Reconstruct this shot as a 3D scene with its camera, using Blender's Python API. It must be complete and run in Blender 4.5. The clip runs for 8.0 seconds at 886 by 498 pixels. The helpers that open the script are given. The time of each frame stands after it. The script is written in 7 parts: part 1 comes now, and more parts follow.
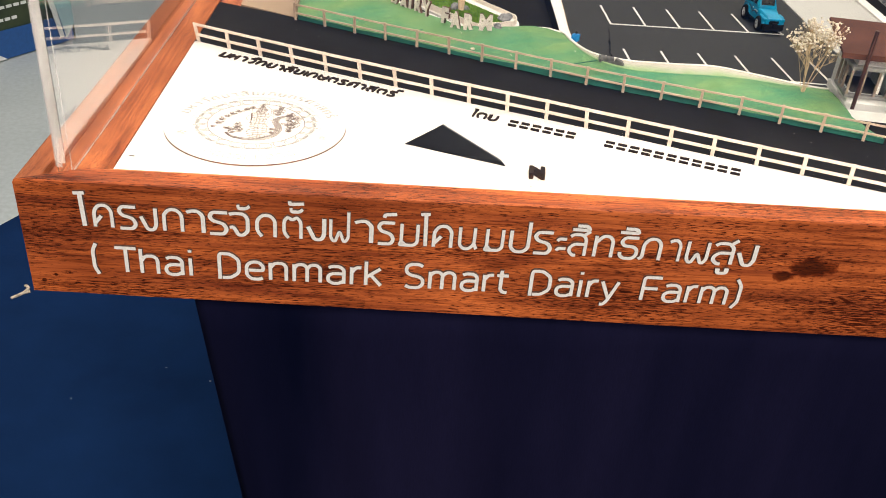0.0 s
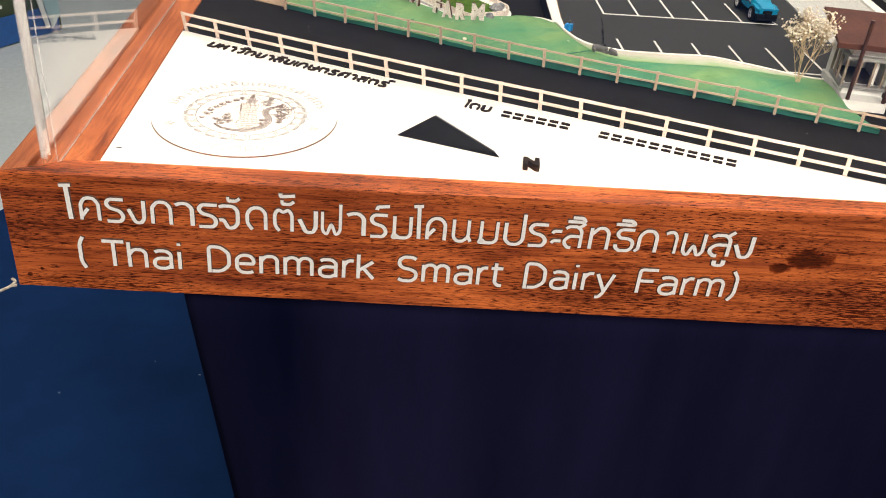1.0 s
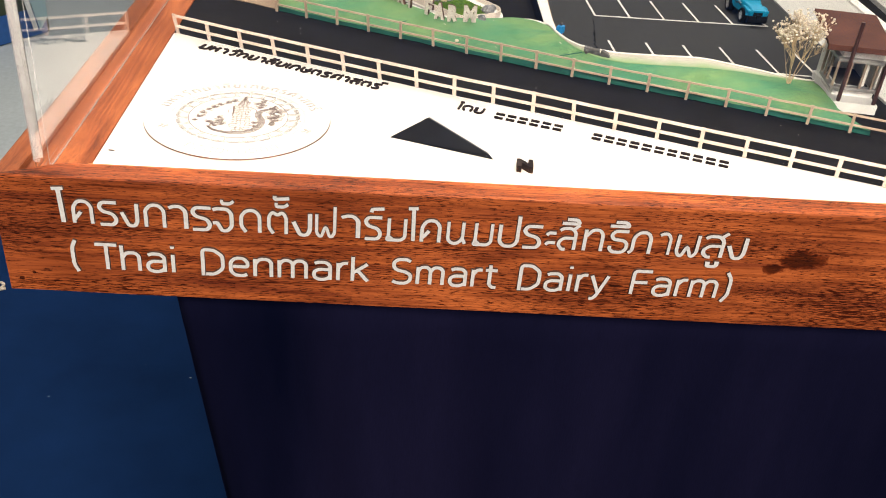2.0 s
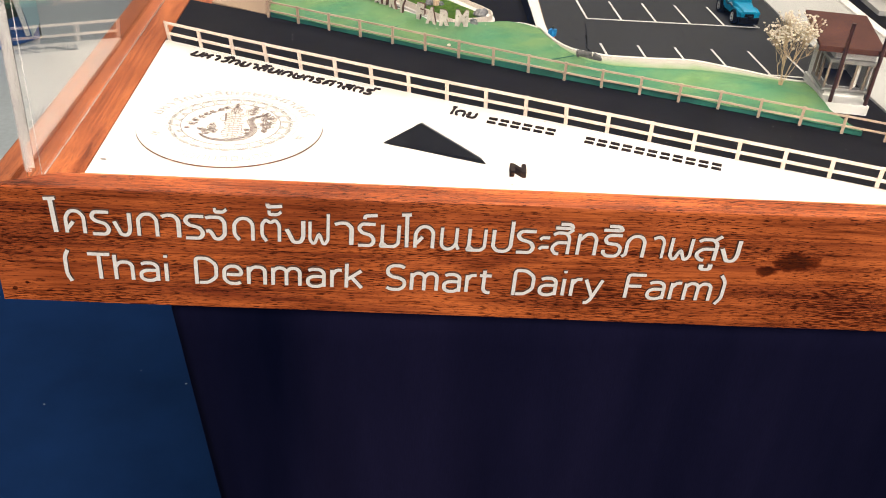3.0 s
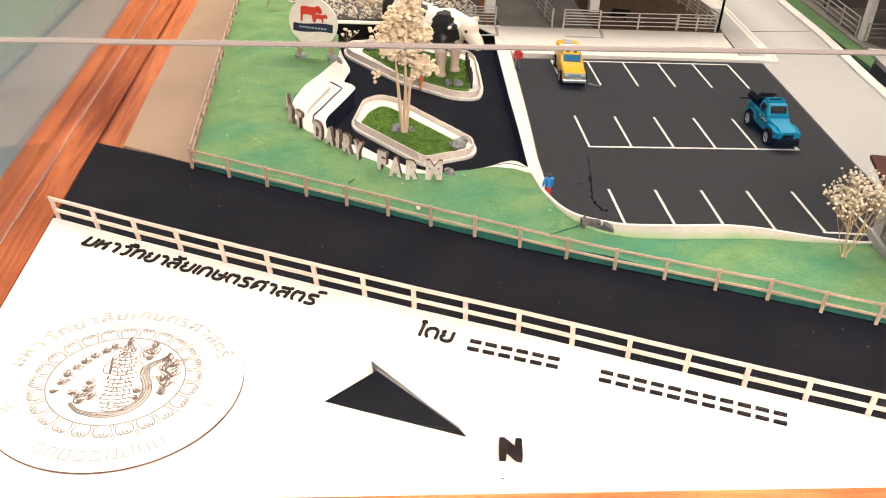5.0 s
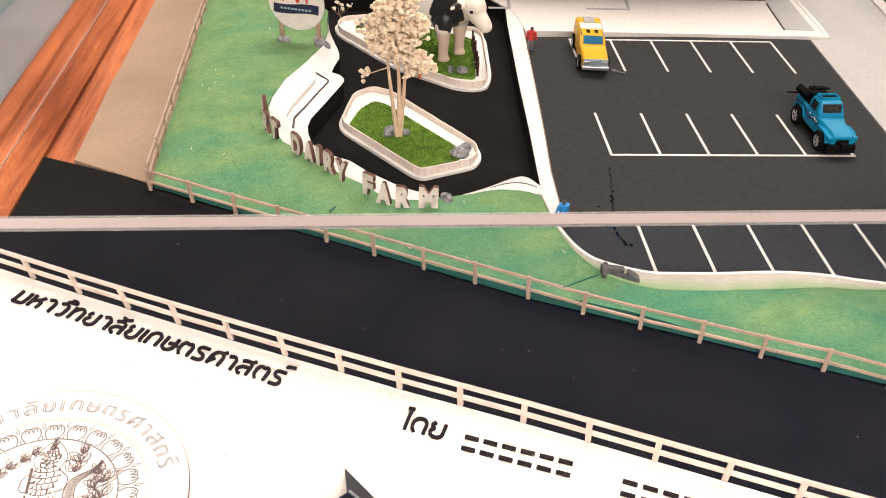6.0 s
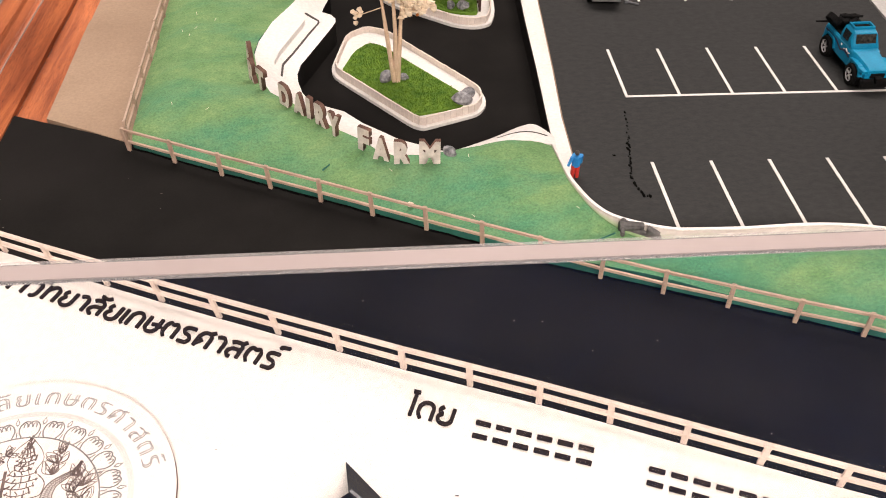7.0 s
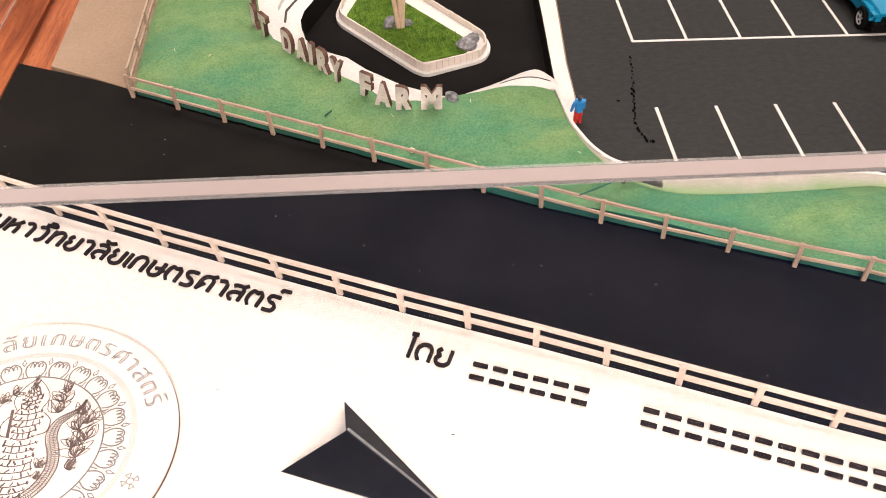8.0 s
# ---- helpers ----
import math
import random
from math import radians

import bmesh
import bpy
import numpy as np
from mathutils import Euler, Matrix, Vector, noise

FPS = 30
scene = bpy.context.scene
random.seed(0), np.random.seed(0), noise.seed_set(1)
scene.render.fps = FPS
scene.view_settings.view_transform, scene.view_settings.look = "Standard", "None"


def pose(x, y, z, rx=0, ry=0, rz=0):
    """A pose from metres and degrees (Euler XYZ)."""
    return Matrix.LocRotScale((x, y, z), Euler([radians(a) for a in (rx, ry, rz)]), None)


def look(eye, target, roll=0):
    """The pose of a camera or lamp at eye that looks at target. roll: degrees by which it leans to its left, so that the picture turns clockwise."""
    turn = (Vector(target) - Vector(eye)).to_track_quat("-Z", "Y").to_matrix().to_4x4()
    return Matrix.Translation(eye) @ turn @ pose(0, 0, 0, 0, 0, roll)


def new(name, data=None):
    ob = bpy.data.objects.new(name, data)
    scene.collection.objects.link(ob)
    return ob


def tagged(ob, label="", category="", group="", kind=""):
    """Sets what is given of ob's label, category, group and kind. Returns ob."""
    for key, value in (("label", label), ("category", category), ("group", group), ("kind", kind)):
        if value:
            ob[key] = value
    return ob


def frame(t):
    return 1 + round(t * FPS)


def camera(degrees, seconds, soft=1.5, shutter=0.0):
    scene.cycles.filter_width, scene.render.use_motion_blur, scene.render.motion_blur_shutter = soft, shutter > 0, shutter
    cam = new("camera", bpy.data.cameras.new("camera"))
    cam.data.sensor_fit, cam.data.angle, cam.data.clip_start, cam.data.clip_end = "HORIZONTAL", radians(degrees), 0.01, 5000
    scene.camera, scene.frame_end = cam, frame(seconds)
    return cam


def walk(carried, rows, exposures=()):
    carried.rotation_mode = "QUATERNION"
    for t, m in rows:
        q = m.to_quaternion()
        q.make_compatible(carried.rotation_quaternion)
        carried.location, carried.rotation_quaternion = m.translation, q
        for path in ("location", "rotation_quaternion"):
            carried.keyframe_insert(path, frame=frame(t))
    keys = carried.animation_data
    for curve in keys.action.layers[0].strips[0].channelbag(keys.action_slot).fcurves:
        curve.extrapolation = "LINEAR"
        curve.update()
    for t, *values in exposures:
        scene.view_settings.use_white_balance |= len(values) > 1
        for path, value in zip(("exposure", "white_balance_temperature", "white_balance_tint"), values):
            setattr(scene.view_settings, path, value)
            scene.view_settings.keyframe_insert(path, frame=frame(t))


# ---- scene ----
cam = camera(52.2, 8.0, soft=1.0)
PATH = [
    (0, (0.219, -0.461, 1.071), (0.326, 1.234, 0.014), 4.8),
    (0.5, (0.217, -0.455, 1.069), (0.334, 1.234, 0.005), 4.9),
    (1, (0.217, -0.454, 1.067), (0.348, 1.23, -0.003), 5.1),
    (2.5, (0.213, -0.453, 1.067), (0.375, 1.233, 0.004), 5.2),
    (3, (0.215, -0.452, 1.069), (0.379, 1.235, 0.007), 4.9),
    (3.5, (0.213, -0.444, 1.072), (0.381, 1.245, 0.014), 5.0),
    (4, (0.215, -0.404, 1.085), (0.387, 1.301, 0.052), 4.9),
    (4.5, (0.227, -0.316, 1.09), (0.418, 1.392, 0.068), 4.3),
    (5, (0.24, -0.236, 1.105), (0.419, 1.453, 0.049), 3.6),
    (5.2, (0.248, -0.209, 1.116), (0.395, 1.466, 0.034), 3.2),
    (6.5, (0.263, -0.091, 1.112), (0.401, 1.458, -0.145), 2.5),
    (7, (0.265, -0.08, 1.105), (0.387, 1.419, -0.213), 1.3),
    (7.5, (0.265, -0.085, 1.103), (0.359, 1.363, -0.274), 0.5),
    (8, (0.273, -0.085, 1.103), (0.354, 1.348, -0.29), 0.3),
]
walk(cam, [(t, look(eye, target, roll)) for t, eye, target, roll in PATH], [(0, 0.0, 6540, 10), (3.5, 0.0, 6570, 11), (4.5, -0.05, 6800, 12), (5, -0.02, 6720, 15), (6.5, -0.23, 6420, 20), (8, -0.29, 6590, 22)])

# ---- world and light ----
world = bpy.data.worlds.new("hall_air")
scene.world = world
world.use_nodes = True
wt = world.node_tree
sky = wt.nodes.new("ShaderNodeTexSky")
sky.sky_type, sky.sun_disc = "NISHITA", False
sky.sun_elevation, sky.sun_rotation = radians(55), radians(40)
wt.links.new(sky.outputs[0], wt.nodes["Background"].inputs[0])
wt.nodes["Background"].inputs[1].default_value = 0.1


def area_lamp(name, x, y, z, sx, sy, watts, colour, target):
    lamp = bpy.data.lights.new(name, "AREA")
    lamp.shape, lamp.size, lamp.size_y, lamp.energy, lamp.color = "RECTANGLE", sx, sy, watts, colour
    ob = new(name, lamp)
    ob.matrix_world = look((x, y, z), target)
    return ob


WARM = (1.0, 0.90, 0.77)
# No lamp is in view: soft overhead lights are added to light the hall.
area_lamp("unseen_overhead_light", 0.9, 1.4, 2.92, 2.4, 1.6, 104, WARM, (0.9, 1.6, 0))
area_lamp("unseen_overhead_light", -1.6, 2.6, 2.92, 1.8, 1.2, 50, WARM, (-1.6, 2.6, 0))
# Added out in front to brighten the box's front face.
area_lamp("unseen_overhead_light", 0.6, -3.0, 2.92, 2.6, 1.4, 290, WARM, (0.6, -3.0, 0))


# ---- materials ----
def shader(name, rough=0.6, metal=0.0, spec=0.5):
    m = bpy.data.materials.new(name)
    m.use_nodes = True
    b = m.node_tree.nodes["Principled BSDF"]
    b.inputs["Roughness"].default_value = rough
    b.inputs["Metallic"].default_value = metal
    b.inputs["Specular IOR Level"].default_value = spec
    return m, m.node_tree.nodes, m.node_tree.links, b


def noise_node(nodes, links, scale, stretch=(1, 1, 1), detail=4.0, rough=0.55, coord="Object"):
    co, mp, nz = nodes.new("ShaderNodeTexCoord"), nodes.new("ShaderNodeMapping"), nodes.new("ShaderNodeTexNoise")
    mp.inputs["Scale"].default_value = stretch
    nz.inputs["Scale"].default_value, nz.inputs["Detail"].default_value, nz.inputs["Roughness"].default_value = scale, detail, rough
    links.new(co.outputs[coord], mp.inputs[0])
    links.new(mp.outputs[0], nz.inputs["Vector"])
    return nz


def ramp_node(nodes, links, source, stops):
    r = nodes.new("ShaderNodeValToRGB")
    e = r.color_ramp.elements
    while len(e) < len(stops):
        e.new(0.5)
    for k, (at, c) in zip(e, stops):
        k.position, k.color = at, (*c, 1)
    links.new(source, r.inputs[0])
    return r


def mix_node(nodes, links, a, b, factor, mode="MIX"):
    n = nodes.new("ShaderNodeMix")
    n.data_type, n.blend_type = "RGBA", mode
    for sock, v in ((n.inputs[6], a), (n.inputs[7], b), (n.inputs[0], factor)):
        if hasattr(v, "links"):
            links.new(v, sock)
        elif isinstance(v, tuple):
            sock.default_value = (*v, 1)
        else:
            sock.default_value = v
    return n.outputs[2]


def bump(nodes, links, b, source, strength, dist):
    n = nodes.new("ShaderNodeBump")
    n.inputs["Strength"].default_value, n.inputs["Distance"].default_value = strength, dist
    links.new(source, n.inputs["Height"])
    links.new(n.outputs[0], b.inputs["Normal"])


def surface(name, dark, light, scale=60.0, fine=600.0, rough=0.6, metal=0.0, relief=0.15, depth=0.0004, stretch=(1, 1, 1), spec=0.5, vary=0.0):
    """A plain surface with soft blotches at one scale and grain at another."""
    m, nodes, links, b = shader(name, rough, metal, spec)
    big, small = noise_node(nodes, links, scale, stretch), noise_node(nodes, links, fine, stretch, 2.0)
    base = ramp_node(nodes, links, big.outputs[0], [(0.3, dark), (0.7, light)]).outputs[0]
    grain = ramp_node(nodes, links, small.outputs[0], [(0.25, (0.82, 0.82, 0.82)), (0.75, (1, 1, 1))]).outputs[0]
    col = mix_node(nodes, links, base, grain, 1.0, "MULTIPLY")
    if vary:
        info = nodes.new("ShaderNodeObjectInfo")
        tone = ramp_node(nodes, links, info.outputs["Random"], [(0, (1 - vary,) * 3), (1, (1, 1, 1))]).outputs[0]
        col = mix_node(nodes, links, col, tone, 1.0, "MULTIPLY")
    links.new(col, b.inputs["Base Color"])
    if relief:
        bump(nodes, links, b, small.outputs[0], relief, depth)
    return m


def wood(name, axis, knots=(), depth=1.0, pale=(0.655, 0.174, 0.049), deep=(0.205, 0.041, 0.017)):
    """Lacquered reddish hardwood with dark pores; the grain runs along the axis."""
    m, nodes, links, b = shader(name, 0.46, 0, 0.12)
    axes = "xyz".index(axis)
    along, dash = [1.0, 1.0, 1.0], [1.0, 1.0, 1.0]
    along[axes], dash[axes] = 0.05, 0.075
    wide = noise_node(nodes, links, 75, along, 6, 0.7)
    wide.inputs["Distortion"].default_value = 1.3
    base = ramp_node(nodes, links, wide.outputs[0], [(0.35, deep), (0.5, [0.5 * (p + q) for p, q in zip(deep, pale)]), (0.65, pale)]).outputs[0]
    blot = noise_node(nodes, links, 9, (1, 1, 1), 3)
    base = mix_node(nodes, links, base, ramp_node(nodes, links, blot.outputs[0], [(0.35, (0.70, 0.62, 0.56)), (0.65, (1.12, 1.08, 1.0))]).outputs[0], 1.0, "MULTIPLY")
    pore = noise_node(nodes, links, 2300, dash, 2, 0.55)
    thick = noise_node(nodes, links, 34, [1.0 if v == 1 else 0.25 for v in dash], 3, 0.6)
    crowd = nodes.new("ShaderNodeMath")
    crowd.operation, crowd.inputs[1].default_value = "MULTIPLY_ADD", 0.50
    links.new(thick.outputs[0], crowd.inputs[0])
    links.new(pore.outputs[0], crowd.inputs[2])
    pores = ramp_node(nodes, links, crowd.outputs[0], [(0.785, (1, 1, 1)), (0.840, (0.15, 0.09, 0.07))]).outputs[0]
    line = noise_node(nodes, links, 620, [v if v == 1 else 0.03 for v in dash], 3, 0.6)
    lines = ramp_node(nodes, links, line.outputs[0], [(0.48, (1, 1, 1)), (0.68, (0.42, 0.33, 0.28))]).outputs[0]
    col = mix_node(nodes, links, base, pores, depth, "MULTIPLY")
    col = mix_node(nodes, links, col, lines, depth, "MULTIPLY")
    for x, z, sx, sz in knots:
        co, mp = nodes.new("ShaderNodeTexCoord"), nodes.new("ShaderNodeMapping")
        mp.inputs["Location"].default_value = (-x * sx, 0, -z * sz)
        mp.inputs["Scale"].default_value = (sx, 0, sz)
        wob, rag = noise_node(nodes, links, 110, (0.7, 1, 1), 2, 0.6), noise_node(nodes, links, 700, (0.7, 1, 1), 3, 0.7)
        ln = nodes.new("ShaderNodeVectorMath")
        ln.operation = "LENGTH"
        links.new(co.outputs["Object"], mp.inputs[0])
        links.new(mp.outputs[0], ln.inputs[0])
        edge = ln.outputs["Value"]
        for source, gain in ((wob, 1.3), (rag, 0.7)):
            add = nodes.new("ShaderNodeMath")
            add.operation, add.inputs[1].default_value = "MULTIPLY_ADD", gain
            links.new(source.outputs[0], add.inputs[0])
            links.new(edge, add.inputs[2])
            edge = add.outputs[0]
        sc = nodes.new("ShaderNodeMath")
        sc.operation, sc.inputs[1].default_value = "MULTIPLY", 0.5
        links.new(edge, sc.inputs[0])
        mask = ramp_node(nodes, links, sc.outputs[0], [(0.78, (0.10, 0.055, 0.035)), (0.90, (0.34, 0.22, 0.16)), (0.99, (1, 1, 1))])
        col = mix_node(nodes, links, col, mask.outputs[0], 0.9, "MULTIPLY")
    links.new(col, b.inputs["Base Color"])
    bump(nodes, links, b, pores, 0.35, 0.0003)
    return m


def glass_mat(name, tint, ior=1.49, rough=0.0):
    m, nodes, links, b = shader(name, rough)
    b.inputs["Base Color"].default_value = (*tint, 1)
    b.inputs["Transmission Weight"].default_value, b.inputs["IOR"].default_value = 1.0, ior
    return m


def cloudy_mat(name, dark, light, glow, clearness):
    """Whitish plastic that scatters light and lets part of it through."""
    m, nodes, links, b = shader(name, 0.3)
    cloud = noise_node(nodes, links, 60, (1, 1, 1), 4)
    tone = ramp_node(nodes, links, cloud.outputs[0], [(0.3, dark), (0.7, light)]).outputs[0]
    links.new(tone, b.inputs["Base Color"])
    thin, clear, m1, m2 = nodes.new("ShaderNodeBsdfTranslucent"), nodes.new("ShaderNodeBsdfTransparent"), nodes.new("ShaderNodeMixShader"), nodes.new("ShaderNodeMixShader")
    links.new(tone, thin.inputs[0])
    m1.inputs[0].default_value, m2.inputs[0].default_value = glow, clearness
    links.new(b.outputs[0], m1.inputs[1])
    links.new(thin.outputs[0], m1.inputs[2])
    links.new(m1.outputs[0], m2.inputs[1])
    links.new(clear.outputs[0], m2.inputs[2])
    links.new(m2.outputs[0], nodes["Material Output"].inputs[0])
    return m


WOOD_X = wood("lacquered_wood_long", "x", ((0.476, 0.7835, 57, 135), (0.459, 0.7765, 125, 240), (0.3640, 0.7590, 180, 1000), (0.0075, 0.7470, 700, 700), (0.0150, 0.7515, 900, 900)))
# Duller than WOOD_X: the acrylic's haze over the side rail is in its colour.
WOOD_Y = wood("hazed_lacquered_wood_side", "y", depth=0.28, pale=(0.545, 0.182, 0.072), deep=(0.215, 0.057, 0.027))
WOOD_PALE = wood("pale_ledge_wood", "x", depth=0.35, pale=(0.76, 0.33, 0.14), deep=(0.45, 0.165, 0.065))
ACRYLIC = glass_mat("clear_acrylic", (0.985, 0.99, 0.985))
ACRYLIC_JOINT = cloudy_mat("whitish_glued_joint", (0.74, 0.72, 0.71), (0.86, 0.84, 0.83), 0.5, 0.72)
ACRYLIC_EDGE = cloudy_mat("sawn_acrylic_edge", (0.50, 0.415, 0.395), (0.54, 0.455, 0.435), 0.10, 0.12)
WHITE_BOARD = surface("white_laminate", (0.755, 0.715, 0.670), (0.795, 0.755, 0.710), 14, 300, 0.42, relief=0.02)
WHITE_CARD = surface("white_card", (0.74, 0.72, 0.68), (0.83, 0.81, 0.78), 30, 500, 0.6, relief=0.1)
PAVING = surface("cream_card", (0.73, 0.70, 0.65), (0.79, 0.76, 0.71), 20, 400, 0.65, relief=0.1)
# Darker than the cream card: shade on the camera-facing slope is in its tone.
BORDER = surface("shade_toned_card", (0.42, 0.385, 0.34), (0.50, 0.46, 0.41), 20, 400, 0.65, relief=0.1)
ROAD = surface("black_paper_road", (0.0085, 0.0079, 0.0074), (0.0135, 0.0125, 0.0117), 25, 900, 0.8, relief=0.1, depth=0.0002, spec=0.06)
PARKING = surface("charcoal_paper", (0.0300, 0.0312, 0.0312), (0.0425, 0.0436, 0.0432), 300, 1100, 0.6, relief=0.4, depth=0.0004, stretch=(0.6, 1, 1), spec=0.08)
GREY_ROAD = surface("grey_card", (0.415, 0.417, 0.402), (0.468, 0.470, 0.452), 14, 500, 0.7, relief=0.15)
BROWN_CARD = surface("brown_card", (0.265, 0.18, 0.115), (0.335, 0.235, 0.155), 18, 600, 0.75, relief=0.15)
FENCE_WOOD = surface("pale_fence_wood", (0.37, 0.255, 0.185), (0.50, 0.375, 0.290), 60, 700, 0.6, relief=0.15)
FENCE_PALE = surface("cream_fence_wood", (0.58, 0.475, 0.40), (0.72, 0.615, 0.535), 60, 700, 0.6, relief=0.15)
SLAT_PALE = surface("pale_slat_wood", (0.76, 0.66, 0.58), (0.86, 0.77, 0.69), 60, 700, 0.6, relief=0.15)
LETTER_GREY = surface("pale_grey_cut_letter", (0.76, 0.73, 0.70), (0.86, 0.84, 0.81), 150, 900, 0.55, relief=0.15)
LETTER_DARK = surface("burnt_brown_letter", (0.014, 0.009, 0.007), (0.030, 0.020, 0.015), 150, 900, 0.75, relief=0.15, spec=0.08)
LETTER_SIDE = surface("scorched_plywood_side", (0.075, 0.036, 0.027), (0.20, 0.115, 0.085), 150, 900, 0.7, relief=0.15, spec=0.2)
LETTER_WOOD = surface("greyed_plywood_letter", (0.50, 0.45, 0.40), (0.72, 0.66, 0.60), 150, 900, 0.6, relief=0.15)
LASER_BROWN = surface("laser_engraving", (0.075, 0.050, 0.040), (0.16, 0.11, 0.09), 200, 900, 0.8, relief=0.0)
LASER_FAINT = surface("faint_engraving", (0.60, 0.55, 0.52), (0.67, 0.62, 0.59), 200, 900, 0.8, relief=0.0)
LASER_MID = surface("light_engraving", (0.23, 0.218, 0.210), (0.35, 0.333, 0.322), 200, 900, 0.8, relief=0.0)
LASER_PALE = surface("pale_engraving", (0.15, 0.138, 0.132), (0.25, 0.235, 0.225), 200, 900, 0.8, relief=0.0)
ARROW_BLACK = surface("black_stained_wood", (0.004, 0.004, 0.0045), (0.010, 0.010, 0.010), 60, 500, 0.4, relief=0.2, stretch=(1, 0.15, 1), spec=0.12)
CARPET = surface("blue_carpet", (0.0022, 0.0165, 0.070), (0.0045, 0.026, 0.104), 6, 900, 0.95, relief=0.5, depth=0.002, spec=0.1)
# Tall tone streaks in the cloth paint the light and shade of its folds.
SKIRT = surface("navy_table_cloth", (0.0013, 0.0022, 0.0125), (0.0085, 0.0080, 0.0290), 9, 900, 0.9, relief=0.2, stretch=(1, 1, 0.15), spec=0.04)
HALL_FLOOR = surface("pale_grey_floor", (0.38, 0.44, 0.48), (0.44, 0.50, 0.545), 2, 80, 0.35, relief=0.03)
HALL_WALL = surface("hall_wall_cloth", (0.07, 0.09, 0.13), (0.10, 0.12, 0.16), 2, 60, 0.8, relief=0.05)
CEILING = surface("ceiling_cloth", (0.26, 0.26, 0.26), (0.32, 0.32, 0.32), 2, 60, 0.9, relief=0.05)
STONE = surface("grey_pebble", (0.065, 0.07, 0.08), (0.43, 0.43, 0.44), 330, 900, 0.75, relief=0.5, vary=0.25)
GRAVEL = surface("white_gravel", (0.36, 0.29, 0.22), (0.84, 0.78, 0.68), 160, 700, 0.8, relief=0.3)
LEDGE_GREY = surface("mid_grey_ledge", (0.17, 0.165, 0.16), (0.24, 0.235, 0.225), 60, 600, 0.6, relief=0.1)
STEEL = surface("grey_model_rail", (0.34, 0.33, 0.32), (0.44, 0.43, 0.42), 60, 600, 0.5, relief=0.1)
RUBBER = surface("black_rubber", (0.005, 0.005, 0.005), (0.010, 0.010, 0.010), 200, 900, 0.7, relief=0.1, spec=0.05)
CHROME = surface("dull_chrome", (0.55, 0.55, 0.55), (0.7, 0.7, 0.7), 200, 900, 0.3, 0.9, relief=0.0)
BLUE_PAINT = surface("cyan_blue_enamel", (0.0, 0.19, 0.35), (0.0, 0.255, 0.45), 80, 900, 0.34, relief=0.0, spec=0.14)
YELLOW_PAINT = surface("yellow_enamel", (0.74, 0.395, 0.014), (0.84, 0.48, 0.024), 80, 900, 0.3, relief=0.0)
RIM_PALE = surface("pale_silver_rim", (0.55, 0.55, 0.55), (0.68, 0.68, 0.68), 200, 900, 0.35, relief=0.0)
GRILLE_BLUE = surface("pale_blue_grey_grille", (0.22, 0.30, 0.34), (0.36, 0.44, 0.47), 300, 900, 0.35, relief=0.0)
SMOKE_PANE = surface("smoky_window", (0.008, 0.010, 0.010), (0.06, 0.055, 0.045), 420, 900, 0.15, relief=0.0, spec=0.15)
BLUE_PANE = surface("blue_tinted_window", (0.02, 0.12, 0.24), (0.03, 0.16, 0.30), 80, 900, 0.12, relief=0.0)
DARK_PANE = surface("dark_tinted_window", (0.008, 0.012, 0.015), (0.02, 0.028, 0.034), 80, 900, 0.15, relief=0.0, spec=0.3)
ROOF_BROWN = surface("rust_brown_roof", (0.070, 0.025, 0.016), (0.108, 0.039, 0.025), 40, 600, 0.75, relief=0.2, spec=0.2)
POST_BROWN = surface("dark_red_brown_post", (0.035, 0.010, 0.008), (0.055, 0.017, 0.012), 80, 600, 0.5, relief=0.1)
HOUSE_GREY = surface("light_grey_board", (0.60, 0.60, 0.585), (0.69, 0.69, 0.67), 40, 600, 0.6, relief=0.1)
BARN_FLOOR = surface("grey_barn_floor", (0.19, 0.18, 0.17), (0.25, 0.24, 0.22), 30, 500, 0.8, relief=0.2)
BEDDING = surface("brown_bedding", (0.10, 0.055, 0.035), (0.16, 0.09, 0.06), 120, 900, 0.9, relief=0.4)
BARN_DARK = surface("dark_barn_board", (0.05, 0.045, 0.04), (0.08, 0.07, 0.065), 40, 500, 0.8, relief=0.2)
BEIGE_WALL = surface("beige_model_wall", (0.40, 0.33, 0.26), (0.48, 0.40, 0.32), 30, 500, 0.7, relief=0.15)
PETAL = surface("dried_cream_flower", (0.88, 0.70, 0.49), (0.95, 0.82, 0.64), 160, 900, 0.75, relief=0.4)
PETAL_WHITE = surface("dried_white_flower", (0.72, 0.63, 0.49), (0.86, 0.78, 0.65), 160, 900, 0.75, relief=0.4)
STRAW = surface("thin_straw", (0.42, 0.31, 0.17), (0.56, 0.43, 0.27), 160, 900, 0.7, relief=0.2)
MULLION = surface("brown_window_bar", (0.20, 0.15, 0.11), (0.28, 0.22, 0.17), 80, 600, 0.6, relief=0.1)
STEM = surface("dry_straw_stem", (0.62, 0.44, 0.29), (0.76, 0.58, 0.42), 160, 900, 0.7, relief=0.2)
RED = surface("red_plastic", (0.55, 0.03, 0.02), (0.65, 0.05, 0.03), 80, 900, 0.5, relief=0.0)
ORANGE = surface("orange_plastic", (0.75, 0.22, 0.04), (0.82, 0.28, 0.06), 80, 900, 0.5, relief=0.0)
SKY_BLUE = surface("blue_plastic", (0.01, 0.22, 0.58), (0.02, 0.29, 0.66), 80, 900, 0.5, relief=0.0)
GREY_PLASTIC = surface("grey_plastic", (0.10, 0.11, 0.12), (0.16, 0.17, 0.18), 80, 900, 0.5, relief=0.0)
